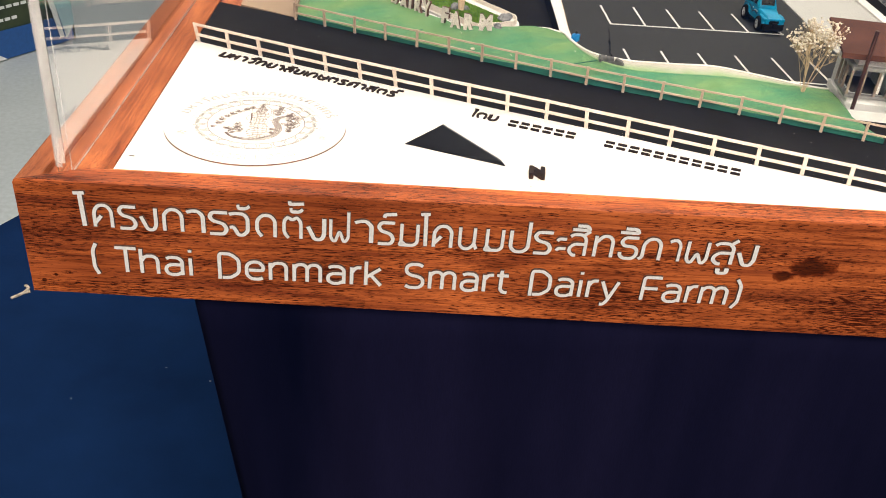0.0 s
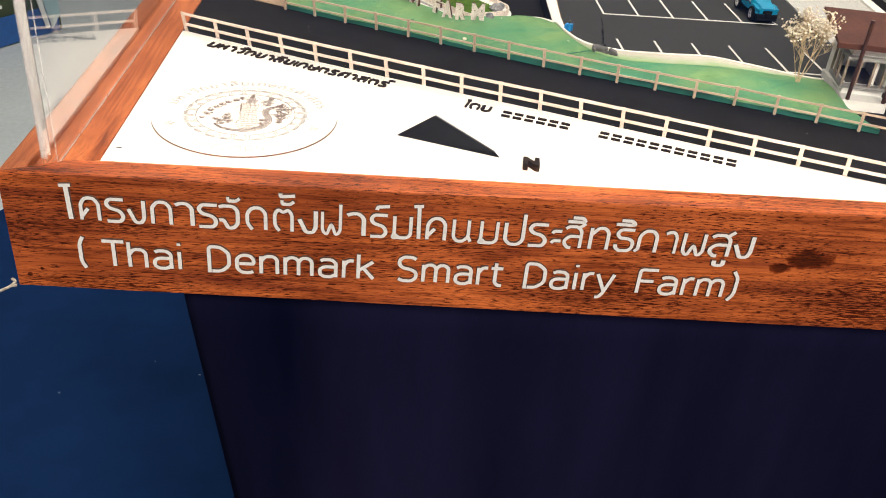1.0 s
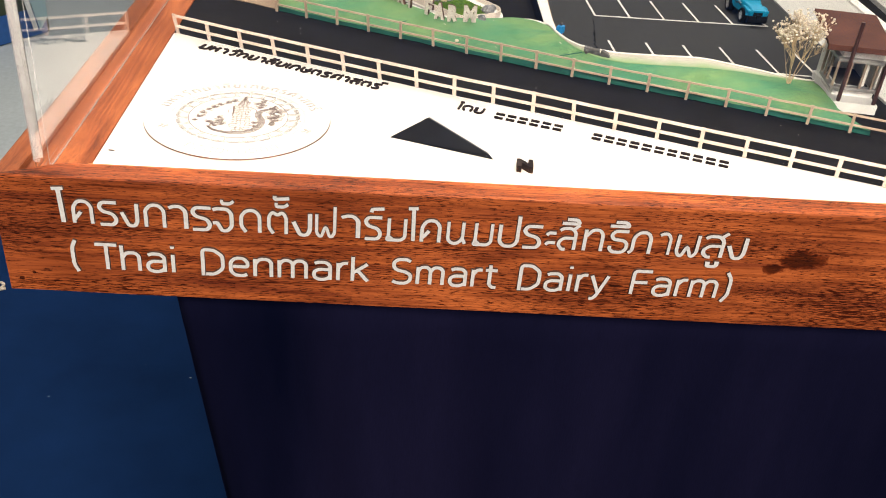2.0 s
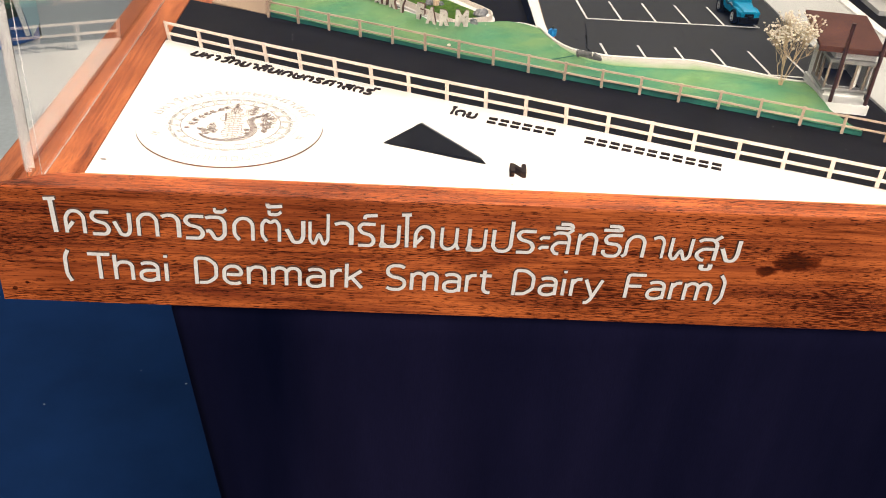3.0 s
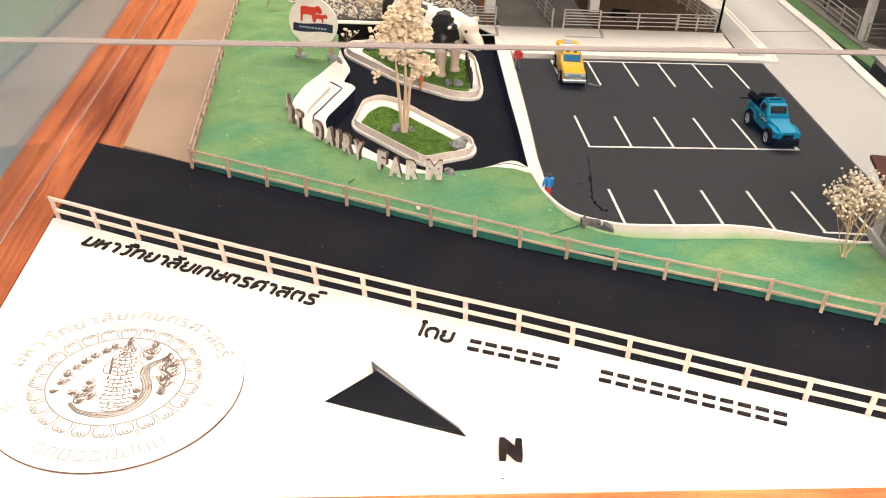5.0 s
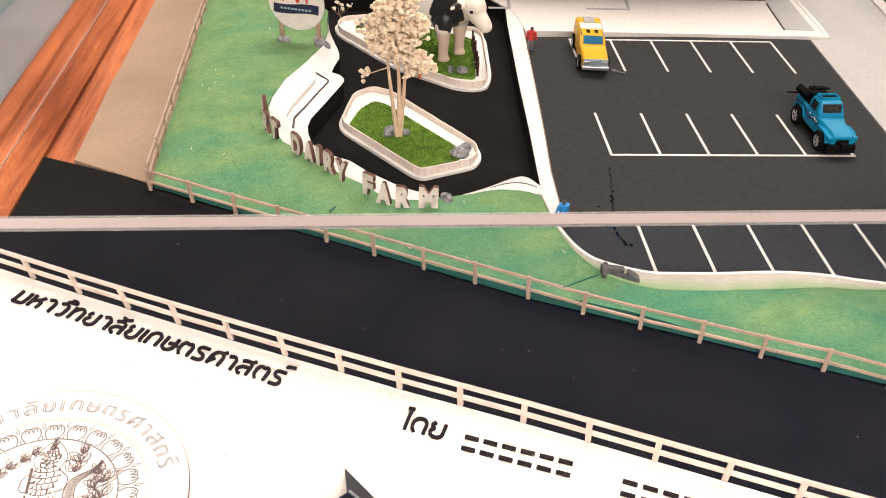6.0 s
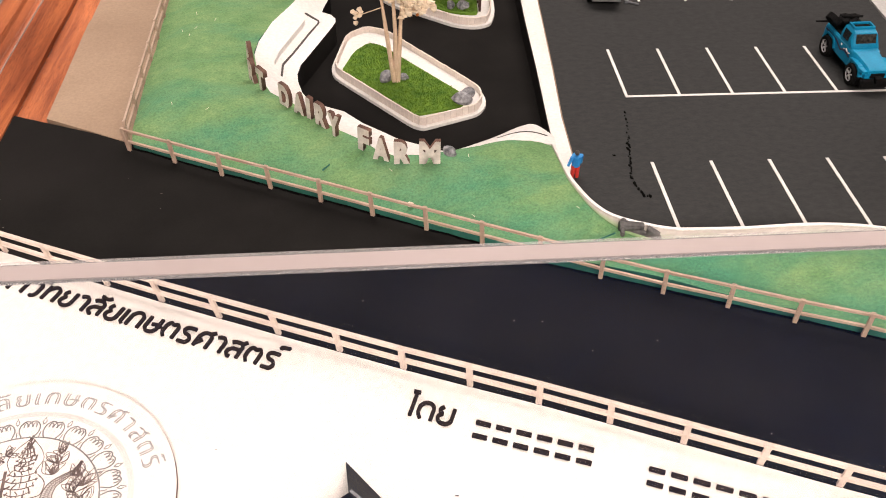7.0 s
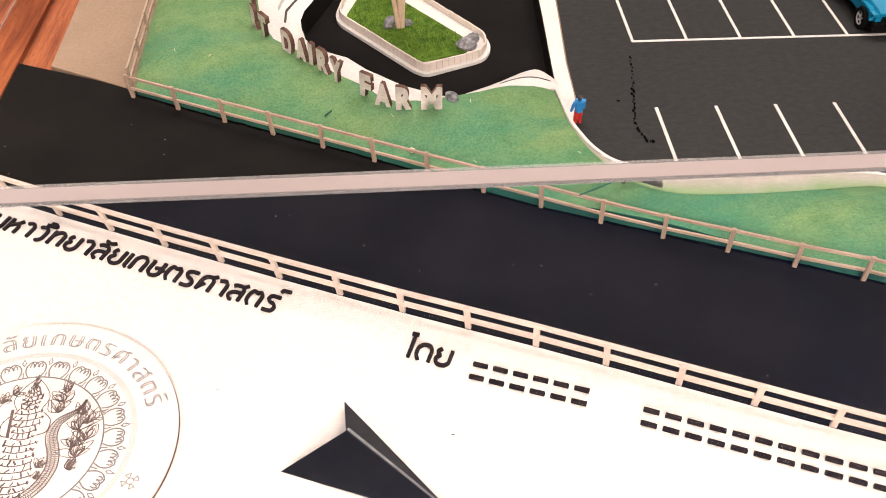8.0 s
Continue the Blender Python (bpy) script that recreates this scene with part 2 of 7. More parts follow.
LAMP_GREY = surface("dull_dark_grey_metal", (0.025, 0.025, 0.025), (0.13, 0.125, 0.12), 250, 900, 0.6, relief=0.2)
NAVY = surface("navy_print", (0.012, 0.014, 0.05), (0.018, 0.02, 0.07), 80, 900, 0.5, relief=0.0)
LINE_WHITE = surface("white_line_tape", (0.70, 0.68, 0.65), (0.80, 0.78, 0.75), 90, 900, 0.6, relief=0.05)
BLACK_GLUE = surface("dried_black_glue", (0.002, 0.002, 0.002), (0.004, 0.004, 0.004), 300, 900, 0.9, relief=0.4, spec=0.03)
POSTER_BLUE = surface("blue_print", (0.01, 0.07, 0.26), (0.015, 0.09, 0.32), 3, 90, 0.4, relief=0.0)
POSTER_DARK = surface("dark_green_photo_print", (0.008, 0.02, 0.012), (0.05, 0.07, 0.03), 9, 60, 0.4, relief=0.0)
POSTER_WHITE = surface("white_print", (0.62, 0.66, 0.68), (0.70, 0.73, 0.75), 3, 90, 0.4, relief=0.0)
POSTER_TEAL = surface("pale_teal_print", (0.30, 0.46, 0.52), (0.38, 0.54, 0.6), 3, 90, 0.4, relief=0.0)


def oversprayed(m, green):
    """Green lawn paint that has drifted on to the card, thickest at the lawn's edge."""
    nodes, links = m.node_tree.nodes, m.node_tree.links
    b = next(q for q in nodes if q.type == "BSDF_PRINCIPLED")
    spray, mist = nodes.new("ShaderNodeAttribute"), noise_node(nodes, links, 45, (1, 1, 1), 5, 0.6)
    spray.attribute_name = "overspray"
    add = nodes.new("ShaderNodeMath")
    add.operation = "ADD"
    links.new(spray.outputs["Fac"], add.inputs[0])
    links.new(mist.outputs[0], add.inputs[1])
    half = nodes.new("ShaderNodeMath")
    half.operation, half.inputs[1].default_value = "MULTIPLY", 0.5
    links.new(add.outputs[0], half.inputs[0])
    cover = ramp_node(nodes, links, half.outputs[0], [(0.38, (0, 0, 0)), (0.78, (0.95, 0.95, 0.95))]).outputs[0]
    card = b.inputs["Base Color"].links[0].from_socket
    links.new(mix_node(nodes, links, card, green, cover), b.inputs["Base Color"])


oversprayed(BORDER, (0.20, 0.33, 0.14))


def turf_mat(name, low, mid, high, teal):
    """Painted felt: green blotches, teal brushed in along the front edge, coarse fibres."""
    m, nodes, links, b = shader(name, 0.9, 0, 0.12)
    big, fib = noise_node(nodes, links, 38, (1, 1.1, 1), 6, 0.68), noise_node(nodes, links, 900, (0.85, 1, 1), 3, 0.7)
    edge = noise_node(nodes, links, 15, (1, 2.2, 1), 5, 0.6)
    co, sep = nodes.new("ShaderNodeTexCoord"), nodes.new("ShaderNodeSeparateXYZ")
    links.new(co.outputs["Object"], sep.inputs[0])
    near = nodes.new("ShaderNodeMath")
    near.operation, near.inputs[1].default_value = "MULTIPLY_ADD", 0.42
    links.new(sep.outputs["X"], near.inputs[0])
    links.new(sep.outputs["Y"], near.inputs[2])
    front = nodes.new("ShaderNodeMapRange")
    front.inputs["From Min"].default_value, front.inputs["From Max"].default_value = 0.50, 0.40
    front.inputs["To Max"].default_value = 0.22
    links.new(near.outputs[0], front.inputs["Value"])
    add = nodes.new("ShaderNodeMath")
    add.operation = "ADD"
    links.new(edge.outputs[0], add.inputs[0])
    links.new(front.outputs[0], add.inputs[1])
    base = ramp_node(nodes, links, big.outputs[0], [(0.3, low), (0.5, mid), (0.72, high)]).outputs[0]
    tuft = noise_node(nodes, links, 170, (0.8, 1, 1), 5, 0.75)
    base = mix_node(nodes, links, base, ramp_node(nodes, links, tuft.outputs[0], [(0.34, (0.84, 0.89, 0.86)), (0.5, (1, 1, 1)), (0.68, (1.10, 1.05, 1.0))]).outputs[0], 1.0, "MULTIPLY")
    patch = ramp_node(nodes, links, add.outputs[0], [(0.50, (0, 0, 0)), (0.80, (0.85, 0.85, 0.85))]).outputs[0]
    base = mix_node(nodes, links, base, teal, patch)
    worn = noise_node(nodes, links, 420, (1, 0.6, 1), 3, 0.7)
    base = mix_node(nodes, links, base, (0.26, 0.24, 0.13), ramp_node(nodes, links, worn.outputs[0], [(0.65, (0, 0, 0)), (0.78, (0.45, 0.45, 0.45))]).outputs[0])
    grain = ramp_node(nodes, links, fib.outputs[0], [(0.3, (0.66, 0.68, 0.66)), (0.7, (1.12, 1.12, 1.08))]).outputs[0]
    links.new(mix_node(nodes, links, base, grain, 1.0, "MULTIPLY"), b.inputs["Base Color"])
    bump(nodes, links, b, fib.outputs[0], 0.5, 0.0007)
    return m


LAWN = turf_mat("felt_lawn", (0.118, 0.248, 0.104), (0.168, 0.302, 0.134), (0.208, 0.332, 0.150), (0.060, 0.240, 0.150))
LAWN_SIDE = surface("teal_lawn_edge", (0.004, 0.075, 0.055), (0.01, 0.13, 0.09), 60, 700, 0.85, relief=0.4)
TURF = surface("bright_green_turf", (0.055, 0.150, 0.006), (0.145, 0.270, 0.016), 200, 900, 0.9, relief=0.6, depth=0.001)
VERGE = surface("green_verge_felt", (0.07, 0.16, 0.06), (0.11, 0.22, 0.09), 60, 700, 0.9, relief=0.4)


# ---- mesh helpers ----
def part(name, bm, material, parent=None, label=""):
    me = bpy.data.meshes.new(name)
    bmesh.ops.recalc_face_normals(bm, faces=bm.faces)
    bm.to_mesh(me)
    bm.free()
    for mat in material if isinstance(material, (list, tuple)) else [material]:
        me.materials.append(mat)
    ob = new(name, me)
    if parent:
        ob.parent = parent
    if label:
        ob["label"] = label
    return ob


def thing(name, label, category, group="", kind="", at=None):
    ob = new(name)
    ob.empty_display_size = 0.01
    if at:
        ob.matrix_basis = at
    return tagged(ob, label, category, group, kind)


def smooth(ob, angle=40):
    ob.data.polygons.foreach_set("use_smooth", [True] * len(ob.data.polygons))
    ob.data.set_sharp_from_angle(angle=radians(angle))
    return ob


def box(bm, x0, x1, y0, y1, z0, z1, bevel=0.0, m=None):
    r = bmesh.ops.create_cube(bm, size=1.0)
    vs = r["verts"]
    for v in vs:
        v.co = Vector((x0 + (v.co.x + 0.5) * (x1 - x0), y0 + (v.co.y + 0.5) * (y1 - y0), z0 + (v.co.z + 0.5) * (z1 - z0)))
    if bevel:
        es = list({e for v in vs for e in v.link_edges})
        out = bmesh.ops.bevel(bm, geom=es, offset=bevel, segments=2, profile=0.5, affect="EDGES")
        vs = list({v for f in out["faces"] for v in f.verts} | {v for v in vs if v.is_valid})
    if m:
        bmesh.ops.transform(bm, matrix=m, verts=vs)
    return vs


def prism(bm, poly, z0, z1):
    lo, hi = [bm.verts.new((x, y, z0)) for x, y in poly], [bm.verts.new((x, y, z1)) for x, y in poly]
    n = len(poly)
    bm.faces.new(hi)
    bm.faces.new(lo[::-1])
    for i in range(n):
        bm.faces.new((lo[i], lo[(i + 1) % n], hi[(i + 1) % n], hi[i]))
    return hi


def tube(bm, p, q, r0, r1=None, n=8):
    p, q = Vector(p), Vector(q)
    r1 = r0 if r1 is None else r1
    turn = (q - p).to_track_quat("Z", "Y").to_matrix()
    rings = []
    for c, r in ((p, r0), (q, r1)):
        rings.append([bm.verts.new(c + turn @ Vector((r * math.cos(a), r * math.sin(a), 0))) for a in (2 * math.pi * i / n for i in range(n))])
    for i in range(n):
        bm.faces.new((rings[0][i], rings[0][(i + 1) % n], rings[1][(i + 1) % n], rings[1][i]))
    bm.faces.new(rings[0][::-1])
    bm.faces.new(rings[1])


def blob(bm, c, r, squash=(1, 1, 1), rough=0.2, sub=1, rng=random):
    vs = bmesh.ops.create_icosphere(bm, subdivisions=sub, radius=1.0)["verts"]
    for v in vs:
        k = 1 + rough * (rng.random() - 0.5) * 2
        v.co = Vector((c[0] + v.co.x * r * squash[0] * k, c[1] + v.co.y * r * squash[1] * k, c[2] + v.co.z * r * squash[2] * k))
    return vs


def rounded(pts, r, n=4, closed=True):
    """The path with its corners rounded off."""
    out, k = [], len(pts)
    for i, p in enumerate(pts):
        p = Vector(p[:2])
        if not closed and i in (0, k - 1):
            out.append(p)
            continue
        a, b = Vector(pts[i - 1][:2]) - p, Vector(pts[(i + 1) % k][:2]) - p
        d = min(r, a.length * 0.45, b.length * 0.45)
        s, e = p + a.normalized() * d, p + b.normalized() * d
        for j in range(n + 1):
            t = j / n
            out.append(s * (1 - t) ** 2 + p * 2 * t * (1 - t) + e * t ** 2)
    return [(v.x, v.y) for v in out]


def ribbon(bm, pts, w, z0, z1, closed=False):
    """A bar of width w that follows the path, from z0 to z1."""
    v = [Vector(p[:2]) for p in pts]
    n, sides = len(v), []
    for i in range(n):
        a = v[i] - v[i - 1] if (i or closed) else v[1] - v[0]
        b = v[(i + 1) % n] - v[i] if (i < n - 1 or closed) else v[i] - v[i - 1]
        a, b = a.normalized(), b.normalized()
        d = a + b
        d = d.normalized() if d.length > 1e-6 else b
        nrm = Vector((-d.y, d.x)) * (w / 2 / max(0.5, d.dot(b)))
        sides.append((v[i] + nrm, v[i] - nrm))
    ring = [[bm.verts.new((l.x, l.y, z0)), bm.verts.new((l.x, l.y, z1)), bm.verts.new((r.x, r.y, z1)), bm.verts.new((r.x, r.y, z0))] for l, r in sides]
    for i in range(n if closed else n - 1):
        a, b = ring[i], ring[(i + 1) % n]
        for j in range(4):
            bm.faces.new((a[j], a[(j + 1) % 4], b[(j + 1) % 4], b[j]))
    if not closed:
        bm.faces.new(ring[0])
        bm.faces.new(ring[-1][::-1])


def shrink(poly, d):
    """The closed path moved inwards by d (counter-clockwise paths)."""
    v, n, out = [Vector(p) for p in poly], len(poly), []
    for i in range(n):
        a, b = (v[i] - v[i - 1]).normalized(), (v[(i + 1) % n] - v[i]).normalized()
        t = (a + b).normalized()
        out.append(v[i] + Vector((-t.y, t.x)) * d / max(0.5, t.dot(b)))
    return [(p.x, p.y) for p in out]


def along(path, step, start=0.0):
    """Points and directions at even steps along a path."""
    out, left = [], start
    for a, b in zip(path, path[1:]):
        a, b = Vector(a), Vector(b)
        d = (b - a).normalized()
        while left <= (b - a).length + 1e-9:
            out.append((a + d * left, d))
            left += step
        left -= (b - a).length
    return out


def glide(pts, n=6):
    """Points on a smooth line through the given ones."""
    out, v = [], [Vector(p) for p in pts]
    for i in range(len(v) - 1):
        a, b, c, d = v[max(0, i - 1)], v[i], v[i + 1], v[min(len(v) - 1, i + 2)]
        for j in range(n):
            t = j / n
            out.append(0.5 * (2 * b + (c - a) * t + (2 * a - 5 * b + 4 * c - d) * t ** 2 + (3 * b - a - 3 * c + d) * t ** 3))
    return out + [v[-1]]


def beside(path, gap):
    """The 3D line moved to its right by the gap, which is a number or one for each point."""
    out = []
    for i, p in enumerate(path):
        d = (path[min(len(path) - 1, i + 1)] - path[max(0, i - 1)]).to_2d().normalized()
        g = gap[i] if isinstance(gap, list) else gap
        out.append(Vector((p.x + d.y * g, p.y - d.x * g, p.z)))
    return out


def inside(x, y, poly):
    hit, n = False, len(poly)
    for i in range(n):
        (xa, ya), (xb, yb) = poly[i - 1], poly[i]
        if (ya > y) != (yb > y) and x < (xb - xa) * (y - ya) / (yb - ya) + xa:
            hit = not hit
    return hit


def sheet(poly, height, floor, step):
    """An uneven sheet that fills the path, with a skirt down to floor."""
    from mathutils.geometry import delaunay_2d_cdt
    rim = []
    for i in range(len(poly)):
        a, b = Vector(poly[i]), Vector(poly[(i + 1) % len(poly)])
        k = max(1, int((b - a).length / step))
        rim += [a.lerp(b, j / k) for j in range(k)]
    xs, ys = [p[0] for p in poly], [p[1] for p in poly]
    pts = list(rim)
    y = min(ys)
    while y < max(ys):
        x = min(xs)
        while x < max(xs):
            q = (x + random.uniform(-0.3, 0.3) * step, y + random.uniform(-0.3, 0.3) * step)
            if inside(*q, poly):
                pts.append(Vector(q))
            x += step
        y += step
    vs, _, fs, *_ = delaunay_2d_cdt(pts, [], [list(range(len(rim)))], 1, 1e-7)
    bm = bmesh.new()
    made = [bm.verts.new((v.x, v.y, height(v.x, v.y))) for v in vs]
    for f in fs:
        bm.faces.new([made[i] for i in f])
    edges = [e for e in bm.edges if len(e.link_faces) == 1]
    low = {v: bm.verts.new((v.co.x, v.co.y, floor)) for e in edges for v in e.verts}
    for e in edges:
        a, b = e.verts
        bm.faces.new((a, b, low[b], low[a])).material_index = 1
    return bm


# ---- the hall ----
def hall():
    bm = bmesh.new()
    box(bm, -5, 6, -4, 7, -0.1, 0)
    tagged(part("floor", bm, HALL_FLOOR), "pale grey smooth hall floor", "floor", kind="structure")
    bm = bmesh.new()
    prism(bm, rounded([(-2.2, -3.95), (4.5, -3.95), (4.5, 1.5), (3.0, 2.2), (-0.1, 2.2), (-0.68, 1.2)], 0.25, 6), 0.0, 0.006)
    tagged(part("carpet", bm, CARPET), "blue needle-felt carpet on the hall floor", "carpet", kind="structure")
    for name, dims in (("wall_west", (-5.1, -5, -4, 7)), ("wall_east", (6, 6.1, -4, 7)), ("wall_south", (-5, 6, -4.1, -4)), ("wall_north", (-5, 6, 7, 7.1))):
        bm = bmesh.new()
        box(bm, *dims, 0, 3)
        tagged(part(name, bm, HALL_WALL), "plain dark blue-grey cloth hall wall", "wall", kind="structure")
    bm = bmesh.new()
    box(bm, -5.1, 6.1, -4.1, 7.1, 3, 3.1)
    tagged(part("ceiling", bm, CEILING), "plain mid grey hall ceiling", "ceiling", kind="structure")


hall()

# ---- display box ----
FRONT_W = 0.0195
BOX_W, BOX_D, RIM, FOOT, BASE, TOP, LOW, LANE = 1.20, 1.15, 0.816, 0.739, 0.797, 0.800, 0.785, 0.788


def rail(name, a, b, inward, wide, mat, parent, trim=(1.0, 1.0), lip=0.0):
    """One mitred side of the box: a length from a to b with a rounded, slightly worn top; behind a lip it falls to a sloping ledge."""
    a, b, inward = Vector(a), Vector(b), Vector(inward)
    d = (b - a).normalized()
    drop = (lambda x: -0.0115 * x) if inward.y > 0 else (lambda x: 0.0)
    section = [(0, FOOT), (0, RIM - 0.0026), (0, RIM - 0.0020), (0.0006, RIM - 0.0006), (0.0020, RIM), (0.0026, RIM), (wide - 0.0026, RIM), (wide - 0.002, RIM), (wide - 0.0006, RIM - 0.0006), (wide, RIM - 0.002), (wide, RIM - 0.0026), (wide, FOOT)]
    if lip:
        section[6:11] = [(lip - 0.0010, RIM), (lip - 0.0002, RIM - 0.0004), (lip, RIM - 0.0010), (lip + 0.0002, 0.8112), (wide - 0.0004, 0.7998), (wide, 0.7993)]
    bm = bmesh.new()
    n, rings = 60, []
    for i in range(n + 1):
        ring = []
        for off, z in section:
            p = (a + d * off * trim[0]).lerp(b - d * off * trim[1], i / n) + inward * off
            k = 0.0004 * noise.noise(Vector((p.x * 30, p.y * 30, z * 60)))
            ring.append(bm.verts.new((p.x + inward.x * k, p.y + inward.y * k, z + (k if z > 0.8 else 0) + (drop(p.x) if z < 0.75 else 0))))
        rings.append(ring)
    for r, s in zip(rings, rings[1:]):
        for j in range(len(section)):
            k = (j + 1) % len(section)
            bm.faces.new((r[j], r[k], s[k], s[j]))
    bm.faces.new(rings[0])
    bm.faces.new(rings[-1])
    return smooth(part(name, bm, mat, parent), 35)


def display_box():
    t = thing("display_box", "reddish lacquered hardwood tray box with mitred corners on a skirted table", "display box")
    rail("front_rail", (0, 0, 0), (BOX_W, 0, 0), (0, 1, 0), FRONT_W, WOOD_X, t, (0.040 / FRONT_W, 0.036 / FRONT_W))
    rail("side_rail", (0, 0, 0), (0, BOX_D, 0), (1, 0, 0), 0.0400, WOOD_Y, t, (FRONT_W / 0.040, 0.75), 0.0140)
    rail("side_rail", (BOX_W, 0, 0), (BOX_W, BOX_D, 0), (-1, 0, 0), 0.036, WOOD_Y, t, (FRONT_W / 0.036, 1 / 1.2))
    rail("back_rail", (0, BOX_D, 0), (BOX_W, BOX_D, 0), (0, -1, 0), 0.030, WOOD_X, t, (4 / 3, 1.2))
    bm = bmesh.new()
    box(bm, 0.030, BOX_W - 0.030, 0.025, BOX_D - 0.025, FOOT + 0.004, LOW)
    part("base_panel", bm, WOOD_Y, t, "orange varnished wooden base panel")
    bm = bmesh.new()
    box(bm, 0.0405, BOX_W - 0.0365, FRONT_W + 0.0002, 0.0450, LOW + 0.0001, 0.8030, 0.0004)
    part("ledge", bm, WOOD_PALE, t, "paler wooden ledge behind the front pane")
    bm = bmesh.new()
    box(bm, 0.0402, 0.1120, 0.3960, 0.8900, LOW + 0.0001, BASE - 0.0008)
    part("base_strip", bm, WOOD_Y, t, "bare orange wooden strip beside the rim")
    # Dark strips stand in for the shadow line in the groove beside the rim.
    bm = bmesh.new()
    rng = random.Random(31)
    y = 0.398
    while y < 0.87:
        l = rng.uniform(0.006, 0.034)
        ribbon(bm, [(0.0407 + rng.uniform(-0.0002, 0.0002), y), (0.0408 + rng.uniform(-0.0003, 0.0003), y + l * 0.5), (0.0408 + rng.uniform(-0.0002, 0.0002), y + l)], rng.uniform(0.0002, 0.0006), LOW + 0.001, BASE - 0.0007)
        y += l + rng.uniform(0.0005, 0.006)
    part("groove_shade", bm, POST_BROWN, t, "dark red-brown broken strip painting the groove shadow")


def acrylic_case():
    t = thing("acrylic_case", "clear open-topped acrylic cover standing in the wooden rim", "case")
    z0, z1 = RIM - 0.0005, 1.0150
    x0, x1, y0, y1, w = 0.0192, BOX_W - 0.0205, 0.0185, BOX_D - 0.0185, 0.0042

    def uneven(bm):
        """The saw cut along the top runs up slightly from one corner to the other."""
        for v in bm.verts:
            if v.co.z > 0.95:
                v.co.z += 0.0128 * (v.co.x - 0.28)

    for name, d in (("front_pane", (x0, x1, y0, y0 + w)), ("back_pane", (x0, x1, y1 - w, y1)), ("side_pane", (x0, x0 + w, y0 + w + 0.0008, y1 - w - 0.0002)), ("side_pane", (x1 - w, x1, y0 + w + 0.0002, y1 - w - 0.0002))):
        bm = bmesh.new()
        box(bm, *d, 0.8032 if name == "front_pane" else 0.8070 if d[0] == x0 else z0, z1)
        uneven(bm)
        pane = part(name, bm, ACRYLIC, t)
        pane.visible_shadow = False
        long = d[1] - d[0] > 0.1
        # The clearer strips are added so the edge looks softly out of focus.
        for label, mat, lo, hi in (("frosted sawn top edge", ACRYLIC_EDGE, 0.0005, w - 0.0005), ("clearer strip added to soften the top edge", ACRYLIC_JOINT, -0.0003, 0.0005), ("clearer strip added to soften the top edge", ACRYLIC_JOINT, w - 0.0005, w + 0.0003)):
            bm = bmesh.new()
            box(bm, *((d[0], d[1], d[2] + lo, d[2] + hi) if long else (d[0] + lo, d[0] + hi, d[2], d[3])), z1 + 0.0001, z1 + 0.0003)
            uneven(bm)
            part("pane_edge" if lo == 0.0005 else "edge_soft_strip", bm, mat, pane, label)
    bm = bmesh.new()
    box(bm, x0 - 0.0009, x0 - 0.0002, y0 + 0.0002, y0 + w + 0.0035, z0, z1 - 0.0036)
    part("corner_edge", bm, ACRYLIC_JOINT, t, "whitish sawn corner edge")
    bm = bmesh.new()
    box(bm, x0 + 0.0002, x0 + 0.0006, y0 + 0.0003, y0 + w - 0.0003, z0 + 0.001, z1 - 0.0045)
    part("corner_glue", bm, ACRYLIC_JOINT, t, "whitish glue inside the corner joint")
    bm = bmesh.new()
    box(bm, x0 + 0.0002, x0 + w - 0.0002, y0 + w + 0.0002, y0 + w + 0.0006, z0 + 0.001, z1 - 0.0045)
    part("corner_glue", bm, ACRYLIC_JOINT, t, "whitish glue inside the corner joint")
    bm = bmesh.new()
    for i in range(24):
        f, g = i / 24, (i + 1) / 24
        ends = [x0 + 0.0034 + 0.0012 * noise.noise(Vector((0, 0, q * 7))) for q in (f, g)]
        vs = [bm.verts.new(p) for p in ((x0, y0 - 0.0005, z0 + (z1 - 0.0036 - z0) * f), (ends[0], y0 - 0.0005, z0 + (z1 - 0.0036 - z0) * f), (ends[1], y0 - 0.0005, z0 + (z1 - 0.0036 - z0) * g), (x0, y0 - 0.0005, z0 + (z1 - 0.0036 - z0) * g))]
        bm.faces.new(vs)
    bmesh.ops.remove_doubles(bm, verts=bm.verts, dist=1e-6)
    seam = part("glue_joint", bm, ACRYLIC_JOINT, t, "whitish uneven glued corner joint")
    seam.modifiers.new("film", "SOLIDIFY").thickness = 0.0002
    bm = bmesh.new()
    box(bm, x0 + w + 0.0027, x0 + w + 0.0031, y0 + w + 0.0008, y0 + w + 0.0012, 0.8085, z1 - 0.0036)
    part("seam_line", bm, ACRYLIC_JOINT, t, "thin white glue line")
    bm = bmesh.new()
    rng, y = random.Random(8), y0 + w + 0.001
    while y < y1 - w - 0.03:
        l, r = rng.uniform(0.004, 0.030), rng.uniform(0.0001, 0.00022)
        x = x0 + w + 0.0007 + rng.uniform(-0.0001, 0.0001)
        ribbon(bm, [(x, y), (x + rng.uniform(-0.0002, 0.0002), y + l)], 2 * r, 0.8055, 0.8079)
        y += l + rng.uniform(-0.0005, 0.0025)
    part("glue_seam", bm, ACRYLIC_EDGE, t, "whitish line of dried glue")


